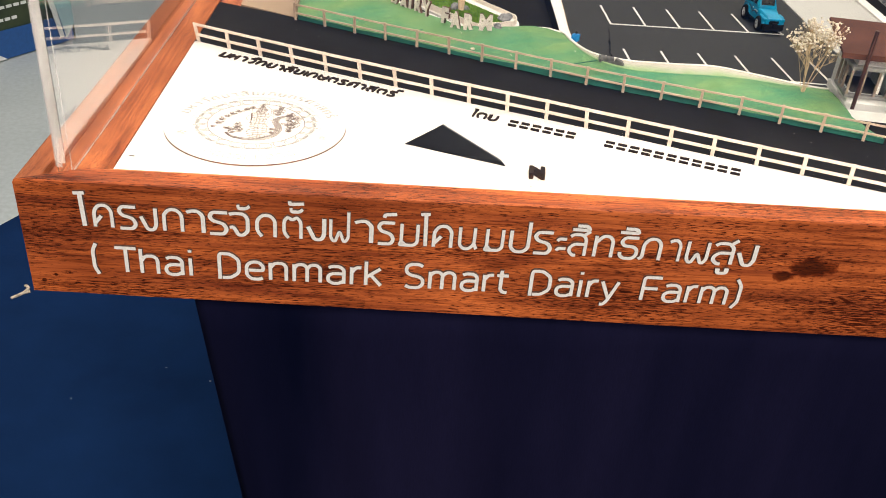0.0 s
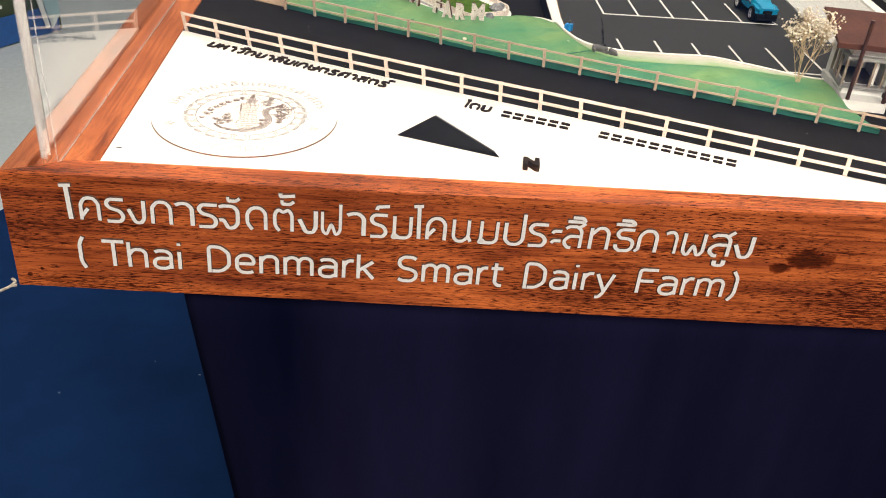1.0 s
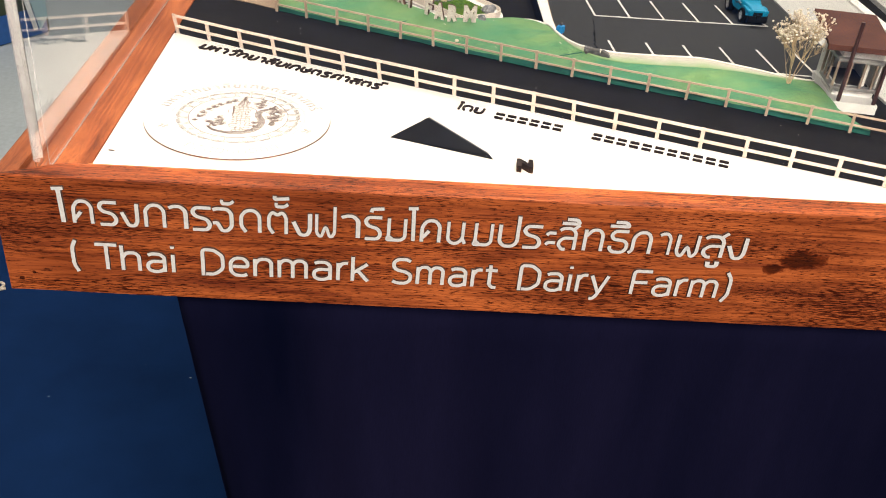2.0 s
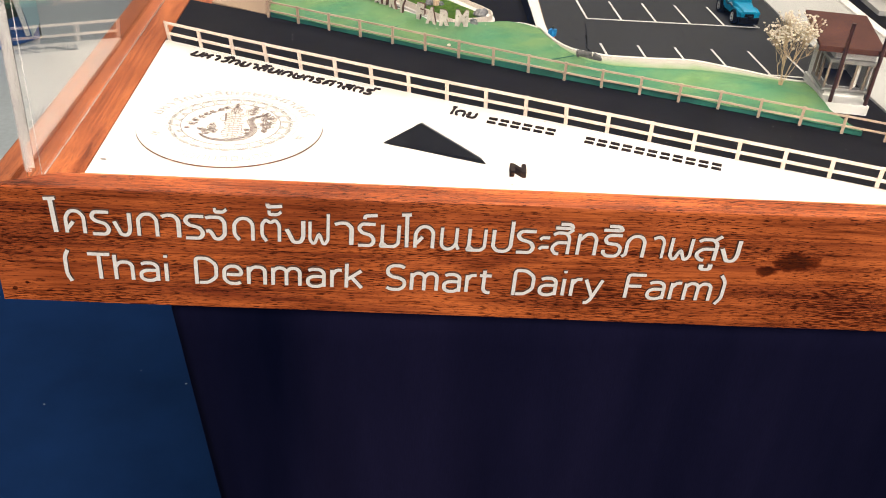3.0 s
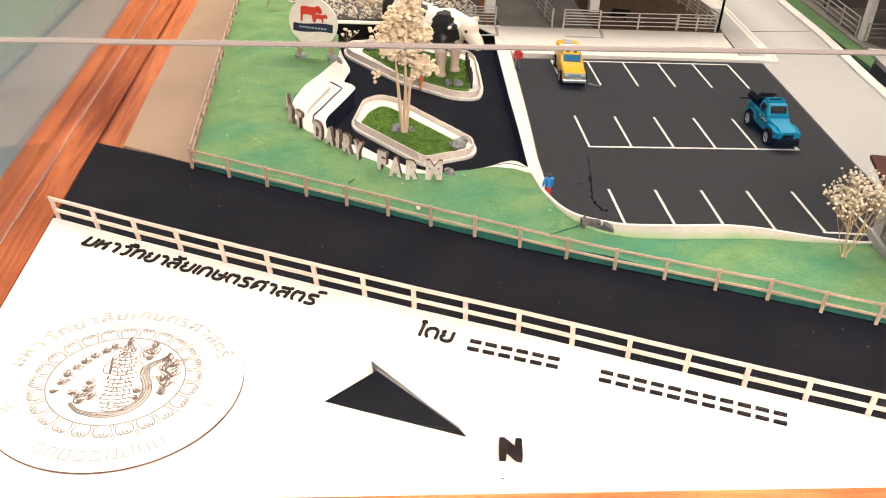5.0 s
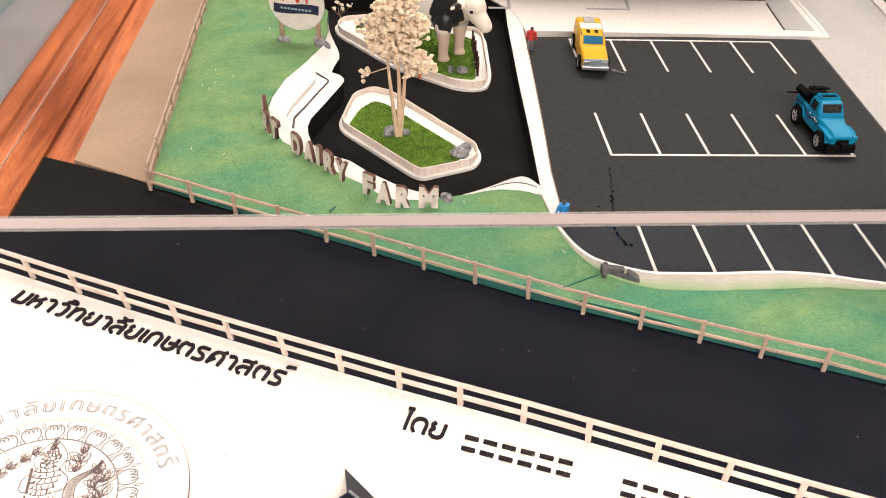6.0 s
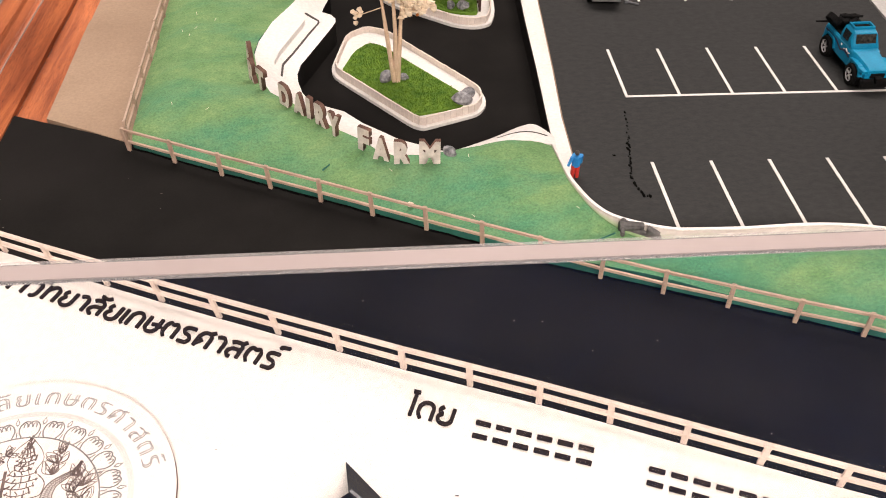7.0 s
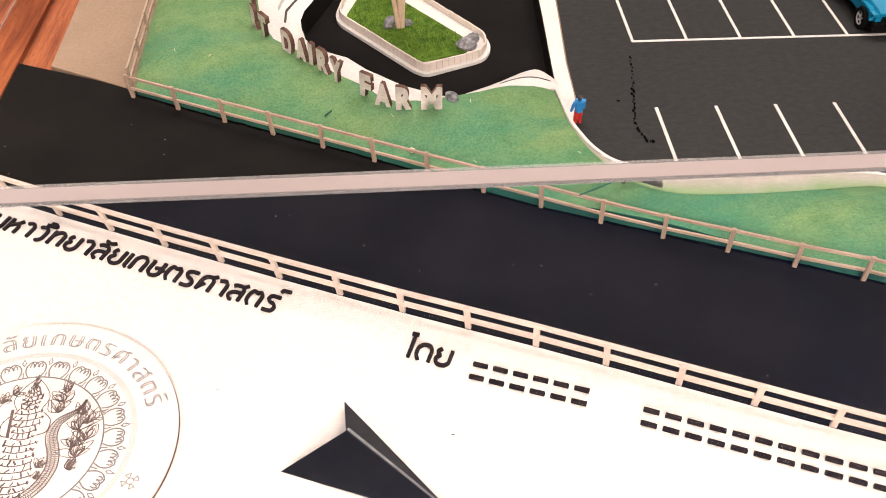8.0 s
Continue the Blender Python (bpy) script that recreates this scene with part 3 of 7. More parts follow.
def table_and_skirt():
    bm = bmesh.new()
    box(bm, 0.115, BOX_W - 0.1, 0.06, BOX_D - 0.1, 0.70, FOOT - 0.0005)
    for x in (0.14, BOX_W - 0.18):
        for y in (0.09, BOX_D - 0.18):
            box(bm, x, x + 0.04, y, y + 0.04, 0.0065, 0.70)
    tagged(part("support_table", bm, BARN_DARK), "dark wooden table under the box, hidden by cloth", "table")
    t = thing("table_skirt", "dark navy pleated cloth skirt hanging from the table", "table skirt")
    left, right, front, back = 0.088, BOX_W - 0.09, 0.035, BOX_D - 0.12
    for name, path in (("front_cloth", [(left, front), (right, front)]), ("side_cloth", [(left + 0.012, back), (left, front)]), ("side_cloth", [(right, front), (right, back)])):
        bm = bmesh.new()
        rows, spots = [], along(path, 0.006)
        for k in range(19):
            f, row = k / 18, []
            for i, (p, d) in enumerate(spots):
                s = i * 0.006
                fold = (0.008 + 0.030 * f) * (0.5 + 0.5 * math.sin(s * 48 + 2.8 * math.sin(s * 8))) + 0.008 * f * noise.noise(Vector((s * 16, f * 1.5, 0)))
                taper = 0.098 * f * max(0.0, 1 - (p.x - left) / 0.3)
                row.append(bm.verts.new((p.x + d.y * fold + taper, p.y - d.x * fold, (FOOT - 0.008) * (1 - f) + 0.008 * f)))
            rows.append(row)
        for a, b in zip(rows, rows[1:]):
            for i in range(len(a) - 1):
                bm.faces.new((a[i], a[i + 1], b[i + 1], b[i]))
        ob = smooth(part(name, bm, SKIRT, t), 80)
        m = ob.modifiers.new("cloth", "SOLIDIFY")
        m.thickness = 0.0012


display_box()
acrylic_case()
table_and_skirt()

# ---- lettering ----
GLYPHS = {
    "โ": "0,10.4 2.5,10.6|1.4,10.4 1.7,0", "ค": "0.6,0 0.6,5 2,7 4.2,7 5.5,5.4 5.5,0|0.6,1 2.6,3.6",
    "ร": "4.8,7 1.2,7 0.4,5.6 1.2,4.2 3.8,3.4 4.6,1.6 3.8,0 0.4,0", "ง": "0,4.2 1.6,0 3.2,0 3.9,1.6 3.9,7",
    "ก": "0.6,0 0.6,4 0.6,5.2 2,7 4.2,7 5.5,5.4 5.5,0", "า": "0,6.4 1.2,7 2.6,7 3.8,5.6 3.8,0",
    "จ": "0.2,6.6 1.2,7 3.8,7 4.8,5.6 4.8,1.4 3.6,0 2.4,0 1.2,2.6 0.2,2.4", "ด": "1.8,0 0.5,1.8 0.5,5.2 2,7 4.2,7 5.5,5.4 5.5,0",
    "ต": "1.8,0 0.5,1.8 0.5,5.4 1.6,7 3,5.9 4.4,7 5.5,5.4 5.5,0", "ฟ": "0.4,7 0.4,1.2 1.2,0 2,0 3.3,3.4 4.6,0 5.4,0 6.2,1.2 6.2,9.6",
    "พ": "0.4,7 0.4,1.2 1.2,0 2,0 3.3,3.4 4.6,0 5.4,0 6.2,1.2 6.2,7", "ม": "0.6,7 0.6,1.2 0,0 2,0 4.2,0 5.4,1 5.4,7|0.6,1.2 2,0",
    "น": "0.6,7 0.6,1.2 1.8,0 3.6,0 5.2,1.6 5.2,7|5.2,1.6 6,0", "ป": "0.5,7 0.5,1.4 1.8,0 4,0 5.3,1.4 5.3,10", "บ": "0.5,7 0.5,1.4 1.8,0 4,0 5.3,1.4 5.3,7",
    "ะ": "0,4.4 0.6,5.2 2.8,5.2|0,1.2 0.6,2 2.8,2", "ส": "0.4,6.2 1.4,7 4,7 5.2,5.6 5.2,0|5.2,3.8 1.8,3.8 0.5,2.4 0.5,1.2 1.6,0 2.6,0|4.2,6.6 6,8.2",
    "ล": "0.4,6.2 1.4,7 4,7 5.2,5.6 5.2,0|5.2,3.8 1.8,3.8 0.5,2.4 0.5,1.2 1.6,0 2.6,0", "ท": "0.5,7 0.5,0|0.5,4.6 2.4,7 4.2,7 5.3,5.6 5.3,0",
    "ธ": "5,7 1.4,7 0.4,5.6 1.2,4.2 4,4 5,3 5,1.2 4,0 1.4,0 0.4,1 0.4,2", "ภ": "0,0 1,0.8 1,5.2 2.4,7 4.6,7 5.8,5.4 5.8,0",
    "ห": "0.5,7 0.5,0|0.5,3 4,5.2 5.2,7|3.6,5 4.9,3.8 4.9,0", "ว": "0.4,6.4 1.4,7 3.4,7 4.6,5.6 4.6,1.2 3.4,0 2.2,0", "ย": "1.6,7 0.5,6 0.5,5 1.8,4 0.5,3 0.5,1.4 1.8,0 4,0 5.3,1.4 5.3,7",
    "เ": "0.5,7 0.5,0.6 1.4,0", "ษ": "0.5,7 0.5,1.4 1.8,0 4,0 5.3,1.4 5.3,7|2.4,3.6 4.4,4 6.6,3.2", "ศ": "0.6,0 0.6,5 2,7 4.2,7 5.5,5.4 5.5,0|0.6,1 2.6,3.6|4,6.8 6,8.2",
    "T": "0,10 6,10|3,10 3,0", "h": "0.4,10 0.4,0|0.4,5 1.6,7.2 4,7.2 5,6 5,0", "a": "0.6,6.6 1.6,7.2 3.8,7.2 5,6 5,0|5,4.2 1.8,4.2 0.4,3.2 0.4,1 1.6,0 3.6,0 5,1.2",
    "i": "0.5,7.2 0.5,0|0.5,9.6 0.5,10.6", "D": "0.4,-0.7 0.4,10 3.6,10 6,7.6 6,2.4 3.6,0 1.11,0", "e": "1.11,3.7 5.2,3.7 5.2,5.6 4,7.2 1.8,7.2 0.4,5.6 0.4,1.6 1.8,0 4,0 5,0.6",
    "n": "0.4,7.2 0.4,0|0.4,5 1.6,7.2 4,7.2 5,6 5,0", "m": "0.4,7.2 0.4,0|0.4,5.4 1.4,7.2 3.2,7.2 4.2,6 4.2,0|4.2,5.4 5.2,7.2 7,7.2 8,6 8,0", "r": "0.4,7.2 0.4,0|0.4,5 1.6,7.2 3.2,7.2",
    "k": "0.4,10 0.4,0|4.6,7.2 0.6,3.4|1.8,4.4 4.8,0", "S": "5.4,9.2 4.2,10 1.8,10 0.4,8.8 0.4,6.6 1.6,5.4 4.2,4.8 5.6,3.6 5.6,1.4 4.2,0 1.6,0 0.2,0.8", "t": "1.4,9.4 1.4,1.2 2.4,0 3.6,0|0,7.2 3.6,7.2",
    "y": "0.2,7.2 2.7,0|5.2,7.2 2.4,-1.4 1.4,-2.8 0.4,-2.8", "F": "0.4,0 0.4,10 5.6,10|0.4,5.2 4.8,5.2", "(": "2,11.2 0.5,8.4 0.5,1.4 2,-1.4", ")": "0,11.2 1.5,8.4 1.5,1.4 0,-1.4",
    "ิ": "0,8.6 4.6,8.6 3.9,9.9 1.2,9.9", "ั": "0.2,9.9 0.2,8.7 3,8.7 4.2,9.6", "้": "0.2,12 0.2,11 4,11.4", "์": "0.2,8.6 0.4,9.6 3.6,9.9", "ู": "1,-1.6 1,-3.2 3,-3.2 3,-1.4",
}
ADVANCE = {"โ": 3.4, "ค": 6.9, "ร": 6.1, "ง": 5.3, "ก": 6.9, "า": 5.2, "จ": 6.2, "ด": 6.9, "ต": 6.9, "เ": 2.4, "ะ": 4.2, "พ": 7.6, "ฟ": 7.6}
LATIN = {"T": 6.8, "h": 6.9, "a": 6.9, "i": 2.6, "D": 7.8, "e": 6.9, "n": 6.9, "m": 9.9, "r": 4.2, "k": 6.2, "S": 7.4, "t": 4.6, "y": 6.4, "F": 6.6, "(": 2.5, ")": 2.5}


def glyph_mesh(ch, unit, weight, thick, stretch=1.0):
    bm = bmesh.new()
    for k, line in enumerate(GLYPHS[ch].split("|")):
        pts = [tuple(float(v) * unit for v in p.split(",")) for p in line.split()]
        pts = [(x * stretch, y) for x, y in pts]
        ribbon(bm, rounded(pts, unit * 1.3, 4, closed=False), weight, 0, thick - 0.00003 * k)
    return bm


def word_mesh(text, height, thick, weight=0.0):
    c = bpy.data.curves.new("lettering", "FONT")
    c.body, c.size, c.extrude, c.offset, c.resolution_u = text, height / 0.7, thick / 2, weight, 4
    ob = bpy.data.objects.new("lettering", c)
    me = bpy.data.meshes.new_from_object(ob)
    bpy.data.objects.remove(ob)
    me.transform(Matrix.Translation((0, 0, thick / 2)))
    bm = bmesh.new()
    bm.from_mesh(me)
    bpy.data.meshes.remove(me)
    return bm


def scorch_and_shade(bm, rim=None):
    """Side faces take the second material: the burnt edge of a cut letter. A rim paints a dark outline for burn and
    drop shadow.
    """
    first = len(bm.faces)
    if rim:
        me = bpy.data.meshes.new("rim")
        rim.to_mesh(me)
        bm.from_mesh(me)
        bpy.data.meshes.remove(me)
        rim.free()
    for i, f in enumerate(bm.faces):
        f.normal_update()
        f.material_index = 1 if abs(f.normal.z) < 0.5 or i >= first else 0
    return bm


def fit_x(bm, x0, x1):
    lo, hi = min(v.co.x for v in bm.verts), max(v.co.x for v in bm.verts)
    for v in bm.verts:
        v.co.x = x0 + (v.co.x - lo) * (x1 - x0) / (hi - lo)


FACE = pose(0, 0.0004, 0, 90, 0, 0)
TITLE = "โ332,399 ค428,548 ร573,683 ง695,802 ก828,952 า965,1076 ร1092,1210 จ1212,1334 ด1366,1492 ต1524,1643 ง1663,1782 ฟ1799,1921 า1945,2061 ร2081,2188 ม2208,2332 โ2333,2390 ค2410,2534 น2565,2686 ม2720,2841 ป2870,2998 ร3015,3133 ะ3151,3215 ส3227,3355 ท3381,3506 ธ3535,3658 ภ3657,3800 า3836,3918 พ3947,4091 ส4111,4262 ง4260,4387"
MARKS = "ั1262,1342 ั1568,1650 ้1558,1652 ์2110,2195 ิ3240,3352 ิ3528,3650 ู4155,4240"


def title():
    t = thing("title_lettering", "pale grey raised cut-out title lettering glued on the box front", "lettering")
    for mark in (TITLE + " " + MARKS).split():
        ch, (x0, x1) = mark[0], [int(v) / 10000 for v in mark[1:].split(",")]
        # The wider dark backing paints burnt outline and drop shadow in one.
        face, rim = glyph_mesh(ch, 0.00208, 0.0021, 0.0019), glyph_mesh(ch, 0.00208, 0.0026, 0.0005)
        fit_x(face, 0, x1 - x0)
        fit_x(rim, -0.00025, x1 - x0 + 0.00025)
        ob = part("letter", scorch_and_shade(face, rim), [LETTER_GREY, LETTER_SIDE], t)
        ob.matrix_basis = FACE @ Matrix.Translation((x0, 0.7884 - 0.0112 * x0, 0)) @ pose(0, 0, 0, 0, 0, -0.55)
    for text, x0, x1 in (("(", 0.0378, 0.0430), ("Thai", 0.0515, 0.0990), ("Denmark", 0.1122, 0.2122), ("Smart", 0.2250, 0.2895), ("Dairy", 0.3020, 0.3585), ("Farm", 0.3718, 0.4285), (")", 0.4305, 0.4370)):
        unit, weight = 0.00171, 0.0022
        total = sum(LATIN[ch] for ch in text) - LATIN[text[-1]] + {"i": 1, "(": 2, ")": 2}.get(text[-1], LATIN[text[-1]] - 1.6)
        wide = (x1 - x0 - weight) / (total * unit)
        x = x0 + weight / 2
        for ch in text:
            bm = glyph_mesh(ch, unit, weight, 0.0019, wide)
            ob = part("letter", scorch_and_shade(bm, glyph_mesh(ch, unit, weight + 0.0005, 0.0005, wide)), [LETTER_GREY, LETTER_SIDE], t)
            ob.matrix_basis = FACE @ Matrix.Translation((0, 0.7572, 0)) @ pose(0, 0, 0, 0, 0, -0.45) @ Matrix.Translation((x, 0, 0))
            x += LATIN[ch] * unit * wide


title()


# ---- title board ----
WHITE_FENCE = [(0.0442, 0.2890), (0.1015, 0.2625), (0.1587, 0.2372), (0.2158, 0.2128), (0.2722, 0.1892), (0.3290, 0.1668), (0.3855, 0.1432), (0.4425, 0.1195), (0.640, 0.0405)]
FENCE_A, FENCE_B = Vector(WHITE_FENCE[0]), Vector(WHITE_FENCE[-1])
SLOPE = (FENCE_B - FENCE_A).normalized()


def title_board():
    n = Vector((SLOPE.y, -SLOPE.x)) * 0.0012
    a, b = FENCE_A + n, FENCE_B + n
    bm = bmesh.new()
    prism(bm, [(0.0412, 0.0455), (b.x - 0.012, 0.0455), *[(x + n.x, y + n.y) for x, y in WHITE_FENCE[::-1]], (0.0412, a.y + 0.0002)], LOW, TOP)
    tagged(part("title_board", bm, WHITE_BOARD), "white laminate title panel set inside the wooden rim", "panel")
    t = thing("panel_lettering", "dark burnt wooden cut-out lettering on the white panel", "lettering")
    x = 0.0
    org = Matrix.Translation((0.0675, 0.2560, TOP)) @ pose(0, 0, 0, 0, 0, -24.0)
    for ch in "มหาวิทยาลัยเกษตรศาสตร์":
        mark = ch in "ิั์"
        bm = glyph_mesh(ch, 0.00124, 0.00155, 0.0012)
        part("letter", bm, LETTER_DARK, t).matrix_basis = org @ Matrix.Translation((x - ((0.0040 if ch == "์" else 0.0068) if mark else 0), 0.0012 if ch == "์" else 0, 0))
        if not mark:
            x += ADVANCE.get(ch, 6.8) * 0.00135
    org = Matrix.Translation((0.2700, 0.1636, TOP)) @ pose(0, 0, 0, 0, 0, -20.5)
    x = 0.0
    for ch in "โดย":
        bm = glyph_mesh(ch, 0.00124, 0.00155, 0.0012)
        part("letter", bm, LETTER_DARK, t).matrix_basis = org @ Matrix.Translation((x, 0, 0))
        x += ADVANCE.get(ch, 6.8) * 0.00128
    for x0, x1, y0, y1, cells in ((0.2970, 0.3460, 0.1500, 0.1325, 6), (0.3640, 0.4545, 0.1235, 0.0875, 11)):
        d = Vector((x1 - x0, y1 - y0))
        for i in range(cells):
            w = d.length / cells
            bm = bmesh.new()
            box(bm, 0, w * 0.74, 0.0004, 0.0022, 0, 0.0016, 0.0002)
            box(bm, 0, w * 0.74, 0.0072, 0.0090, 0, 0.0016, 0.0002)
            part("bar", bm, LETTER_DARK, t).matrix_basis = Matrix.Translation((x0 + d.x * i / cells, y0 + d.y * i / cells, TOP)) @ pose(0, 0, 0, 0, 0, math.degrees(math.atan2(d.y, d.x)))


def seal():
    c, r = Vector((0.1183, 0.1252)), 0.0622
    t = thing("seal_plate", "round white engraved seal plate lying on the white panel", "plaque", at=Matrix.Translation((c.x, c.y, TOP)) @ pose(0, 0, 0, 0, 0, 3))
    circle = lambda q, n=96: [(q * math.cos(2 * math.pi * i / n), q * math.sin(2 * math.pi * i / n)) for i in range(n)]
    h = 0.0022
    bm = bmesh.new()
    prism(bm, circle(r), 0, h)
    es = [e for e in bm.edges if all(v.co.z > h - 1e-6 for v in e.verts)]
    bmesh.ops.bevel(bm, geom=es, offset=0.0004, segments=2, affect="EDGES")
    smooth(part("plate", bm, WHITE_BOARD, t), 30)
    bm = bmesh.new()
    ribbon(bm, circle(r + 0.00005), 0.0004, 0.0003, h - 0.0010, True)
    part("burnt_edge", bm, LETTER_SIDE, t, "scorched laser-cut rim")
    z0, z1 = h - 0.0003, h + 0.00012
    bm = bmesh.new()
    ribbon(bm, circle(0.0333), 0.0006, z0, z1, True)
    part("ring", bm, LASER_PALE, t)
    bm = bmesh.new()
    ribbon(bm, circle(0.0451), 0.0024, z0, z1 - 0.00006, True)
    part("ring", bm, LASER_FAINT, t, "broad faint engraved ring")
    bm = bmesh.new()
    for i in range(24):
        a = 2 * math.pi * i / 24
        at = lambda rad, da: (rad * math.cos(a + da), rad * math.sin(a + da))
        ribbon(bm, rounded([at(0.0337, -0.075), at(0.0365, -0.112), at(0.0398, -0.100), at(0.0418, -0.045), at(0.0410, 0), at(0.0418, 0.045), at(0.0398, 0.100), at(0.0365, 0.112), at(0.0337, 0.075)], 0.003, 3, False), 0.00056, z0, z1)
        for da in (-0.045, 0.0, 0.045):
            ribbon(bm, rounded([at(0.0385, da - 0.020), at(0.0402, da - 0.016), at(0.0409, da), at(0.0402, da + 0.016), at(0.0385, da + 0.020)], 0.001, 2, False), 0.00048, z0, z1 - 0.00003)
        ribbon(bm, [at(0.0398, 0.131), at(0.0413, 0.150), at(0.0434, 0.131), at(0.0413, 0.112), at(0.0398, 0.131)], 0.0004, z0, z1 - 0.00005)
        ribbon(bm, [at(0.0336, 0.131), at(0.0362, 0.131)], 0.0004, z0, z1)
    part("petal_ring", bm, LASER_PALE, t)
    k = 0
    for ch in "มหาวิทยาลัยเกษตรศาสตร์":
        mark = ch in "ิั์"
        a = math.radians(162 - (k - (0.8 if mark else 0)) * 8.5)
        bm = bmesh.new()
        for line in GLYPHS[ch].split("|"):
            pts = [(float(q.split(",")[0]) * 0.00086 - 0.0024, float(q.split(",")[1]) * 0.00086) for q in line.split()]
            pts = rounded(pts, 0.001, 3, False)
            left = [(x - 0.0005, y) for x, y in pts]
            right = [(x + 0.0005, y) for x, y in pts]
            ribbon(bm, left, 0.00055, z0, z1)
            ribbon(bm, right, 0.00055, z0, z1 - 0.00004)
        ob = part("letter", bm, LASER_MID, t)
        ob.matrix_basis = Matrix.Rotation(a - math.pi / 2, 4, "Z") @ Matrix.Translation((0, 0.0503, 0))
        k += 0 if mark else {"เ": 0.55, "า": 0.85, "ร": 0.9}.get(ch, 1)
    for i in range(9):
        a = math.radians(240 + i * 7.5)
        at = lambda rad, x: (rad * math.cos(a + x), rad * math.sin(a + x))
        bm = bmesh.new()
        ribbon(bm, [at(0.0503, -0.038), at(0.0503, 0.038), at(0.0560, 0.038), at(0.0560, -0.038), at(0.0503, -0.038)], 0.00050, z0, z1)
        part("bar", bm, LASER_MID, t)
    for a in (-24, 201):
        bm = bmesh.new()
        x, y = 0.0510 * math.cos(radians(a)), 0.0505 * math.sin(radians(a))
        for k in range(4):
            q = math.pi / 2 * k + 0.3
            ribbon(bm, [(x + 0.0012 * math.cos(q), y + 0.0012 * math.sin(q)), (x + 0.0034 * math.cos(q - 0.35), y + 0.0034 * math.sin(q - 0.35)), (x + 0.0034 * math.cos(q + 0.35), y + 0.0034 * math.sin(q + 0.35)), (x + 0.0012 * math.cos(q), y + 0.0012 * math.sin(q))], 0.0003, z0, z1)
        ribbon(bm, [(x + 0.0013 * math.cos(b / 2), y + 0.0013 * math.sin(b / 2)) for b in range(13)], 0.0003, z0, z1)
        part("flower_mark", bm, LASER_PALE, t)
    # plain ornament: a broad wavy scaled band, a stepped spire with a halo, flame-like leaf sprays
    wave = rounded([(-0.0190, -0.0165), (-0.0150, -0.0225), (-0.0050, -0.0265), (0.0060, -0.0255), (0.0130, -0.0195), (0.0163, -0.0110), (0.0152, -0.0035), (0.0127, 0.0025), (0.0140, 0.0092), (0.0185, 0.0125), (0.0222, 0.0150), (0.0240, 0.0195)], 0.005, 5, False)
    bm = bmesh.new()
    n = len(wave)
    girth = [0.0022 * min(1.0, 0.35 + 2.2 * i / n, 0.15 + 2.4 * (1 - i / n)) for i in range(n)]
    spine = [Vector((x, y, 0)) for x, y in wave]
    for f in (-1.0, -0.33, 0.33, 1.0):
        ribbon(bm, [(p.x, p.y) for p in beside(spine, [g * f for g in girth])], 0.00026 if abs(f) < 1 else 0.00042, z0, z1)
    for k, (p, d) in enumerate(along(wave, 0.00085)):
        w = girth[min(n - 1, int(k * 0.00085 / 0.083 * n))]
        q, e = Vector((-d.y, d.x)) * w, d * 0.0007
        ribbon(bm, [tuple(p - q - e), tuple(p), tuple(p + q - e)], 0.00026, z0, z1)
    part("wave_band", bm, LASER_BROWN, t)
    bm = bmesh.new()
    rng = random.Random(9)
    for y, w in ((-0.0235, 0.0052), (-0.0210, 0.0062), (-0.0180, 0.0070), (-0.0150, 0.0076), (-0.0120, 0.0070), (-0.0090, 0.0062), (-0.0060, 0.0066), (-0.0030, 0.0060), (0.0000, 0.0068), (0.0030, 0.0046), (0.0060, 0.0050), (0.0090, 0.0058), (0.0120, 0.0064), (0.0150, 0.0056), (0.0172, 0.0034), (0.0195, 0.0034), (0.0215, 0.0040), (0.0235, 0.0034), (0.0255, 0.0026), (0.0275, 0.0018), (0.0295, 0.0011), (0.0315, 0.0005)):
        ribbon(bm, rounded([(0.0018 - w, y + 0.0008), (0.0018 - w * 0.4, y - 0.0006), (0.0018 + w * 0.4, y - 0.0004), (0.0018 + w, y + 0.0010)], 0.002, 3, False), 0.00042, z0, z1)
        for q in (-0.95, -0.45, 0.05, 0.5, 0.95):
            ribbon(bm, [(0.0018 + w * q, y), (0.0018 + w * q * 0.8 + rng.uniform(-0.0012, 0.0012), y + rng.uniform(0.0012, 0.0030))], rng.uniform(0.0003, 0.0008), z0, z1 - 0.00002)
    for s in (-1, 1):
        ribbon(bm, rounded([(0.0018 + s * 0.0060, 0.0150), (0.0018 + s * 0.0098, 0.0110), (0.0018 + s * 0.0092, 0.0050), (0.0018 + s * 0.0050, 0.0040)], 0.003, 4, False), 0.0004, z0, z1)
        ribbon(bm, rounded([(0.0018 + s * 0.0050, 0.0170), (0.0018 + s * 0.0075, 0.0220), (0.0018 + s * 0.0050, 0.0275), (0.0022, 0.0330)], 0.003, 4, False), 0.0003, z0, z1)
    ribbon(bm, [(-0.0048, 0.0175), (-0.0040, 0.0040)], 0.0012, z0, z1 - 0.00004)
    part("centre_form", bm, LASER_BROWN, t)
    rng = random.Random(5)
    bm = bmesh.new()
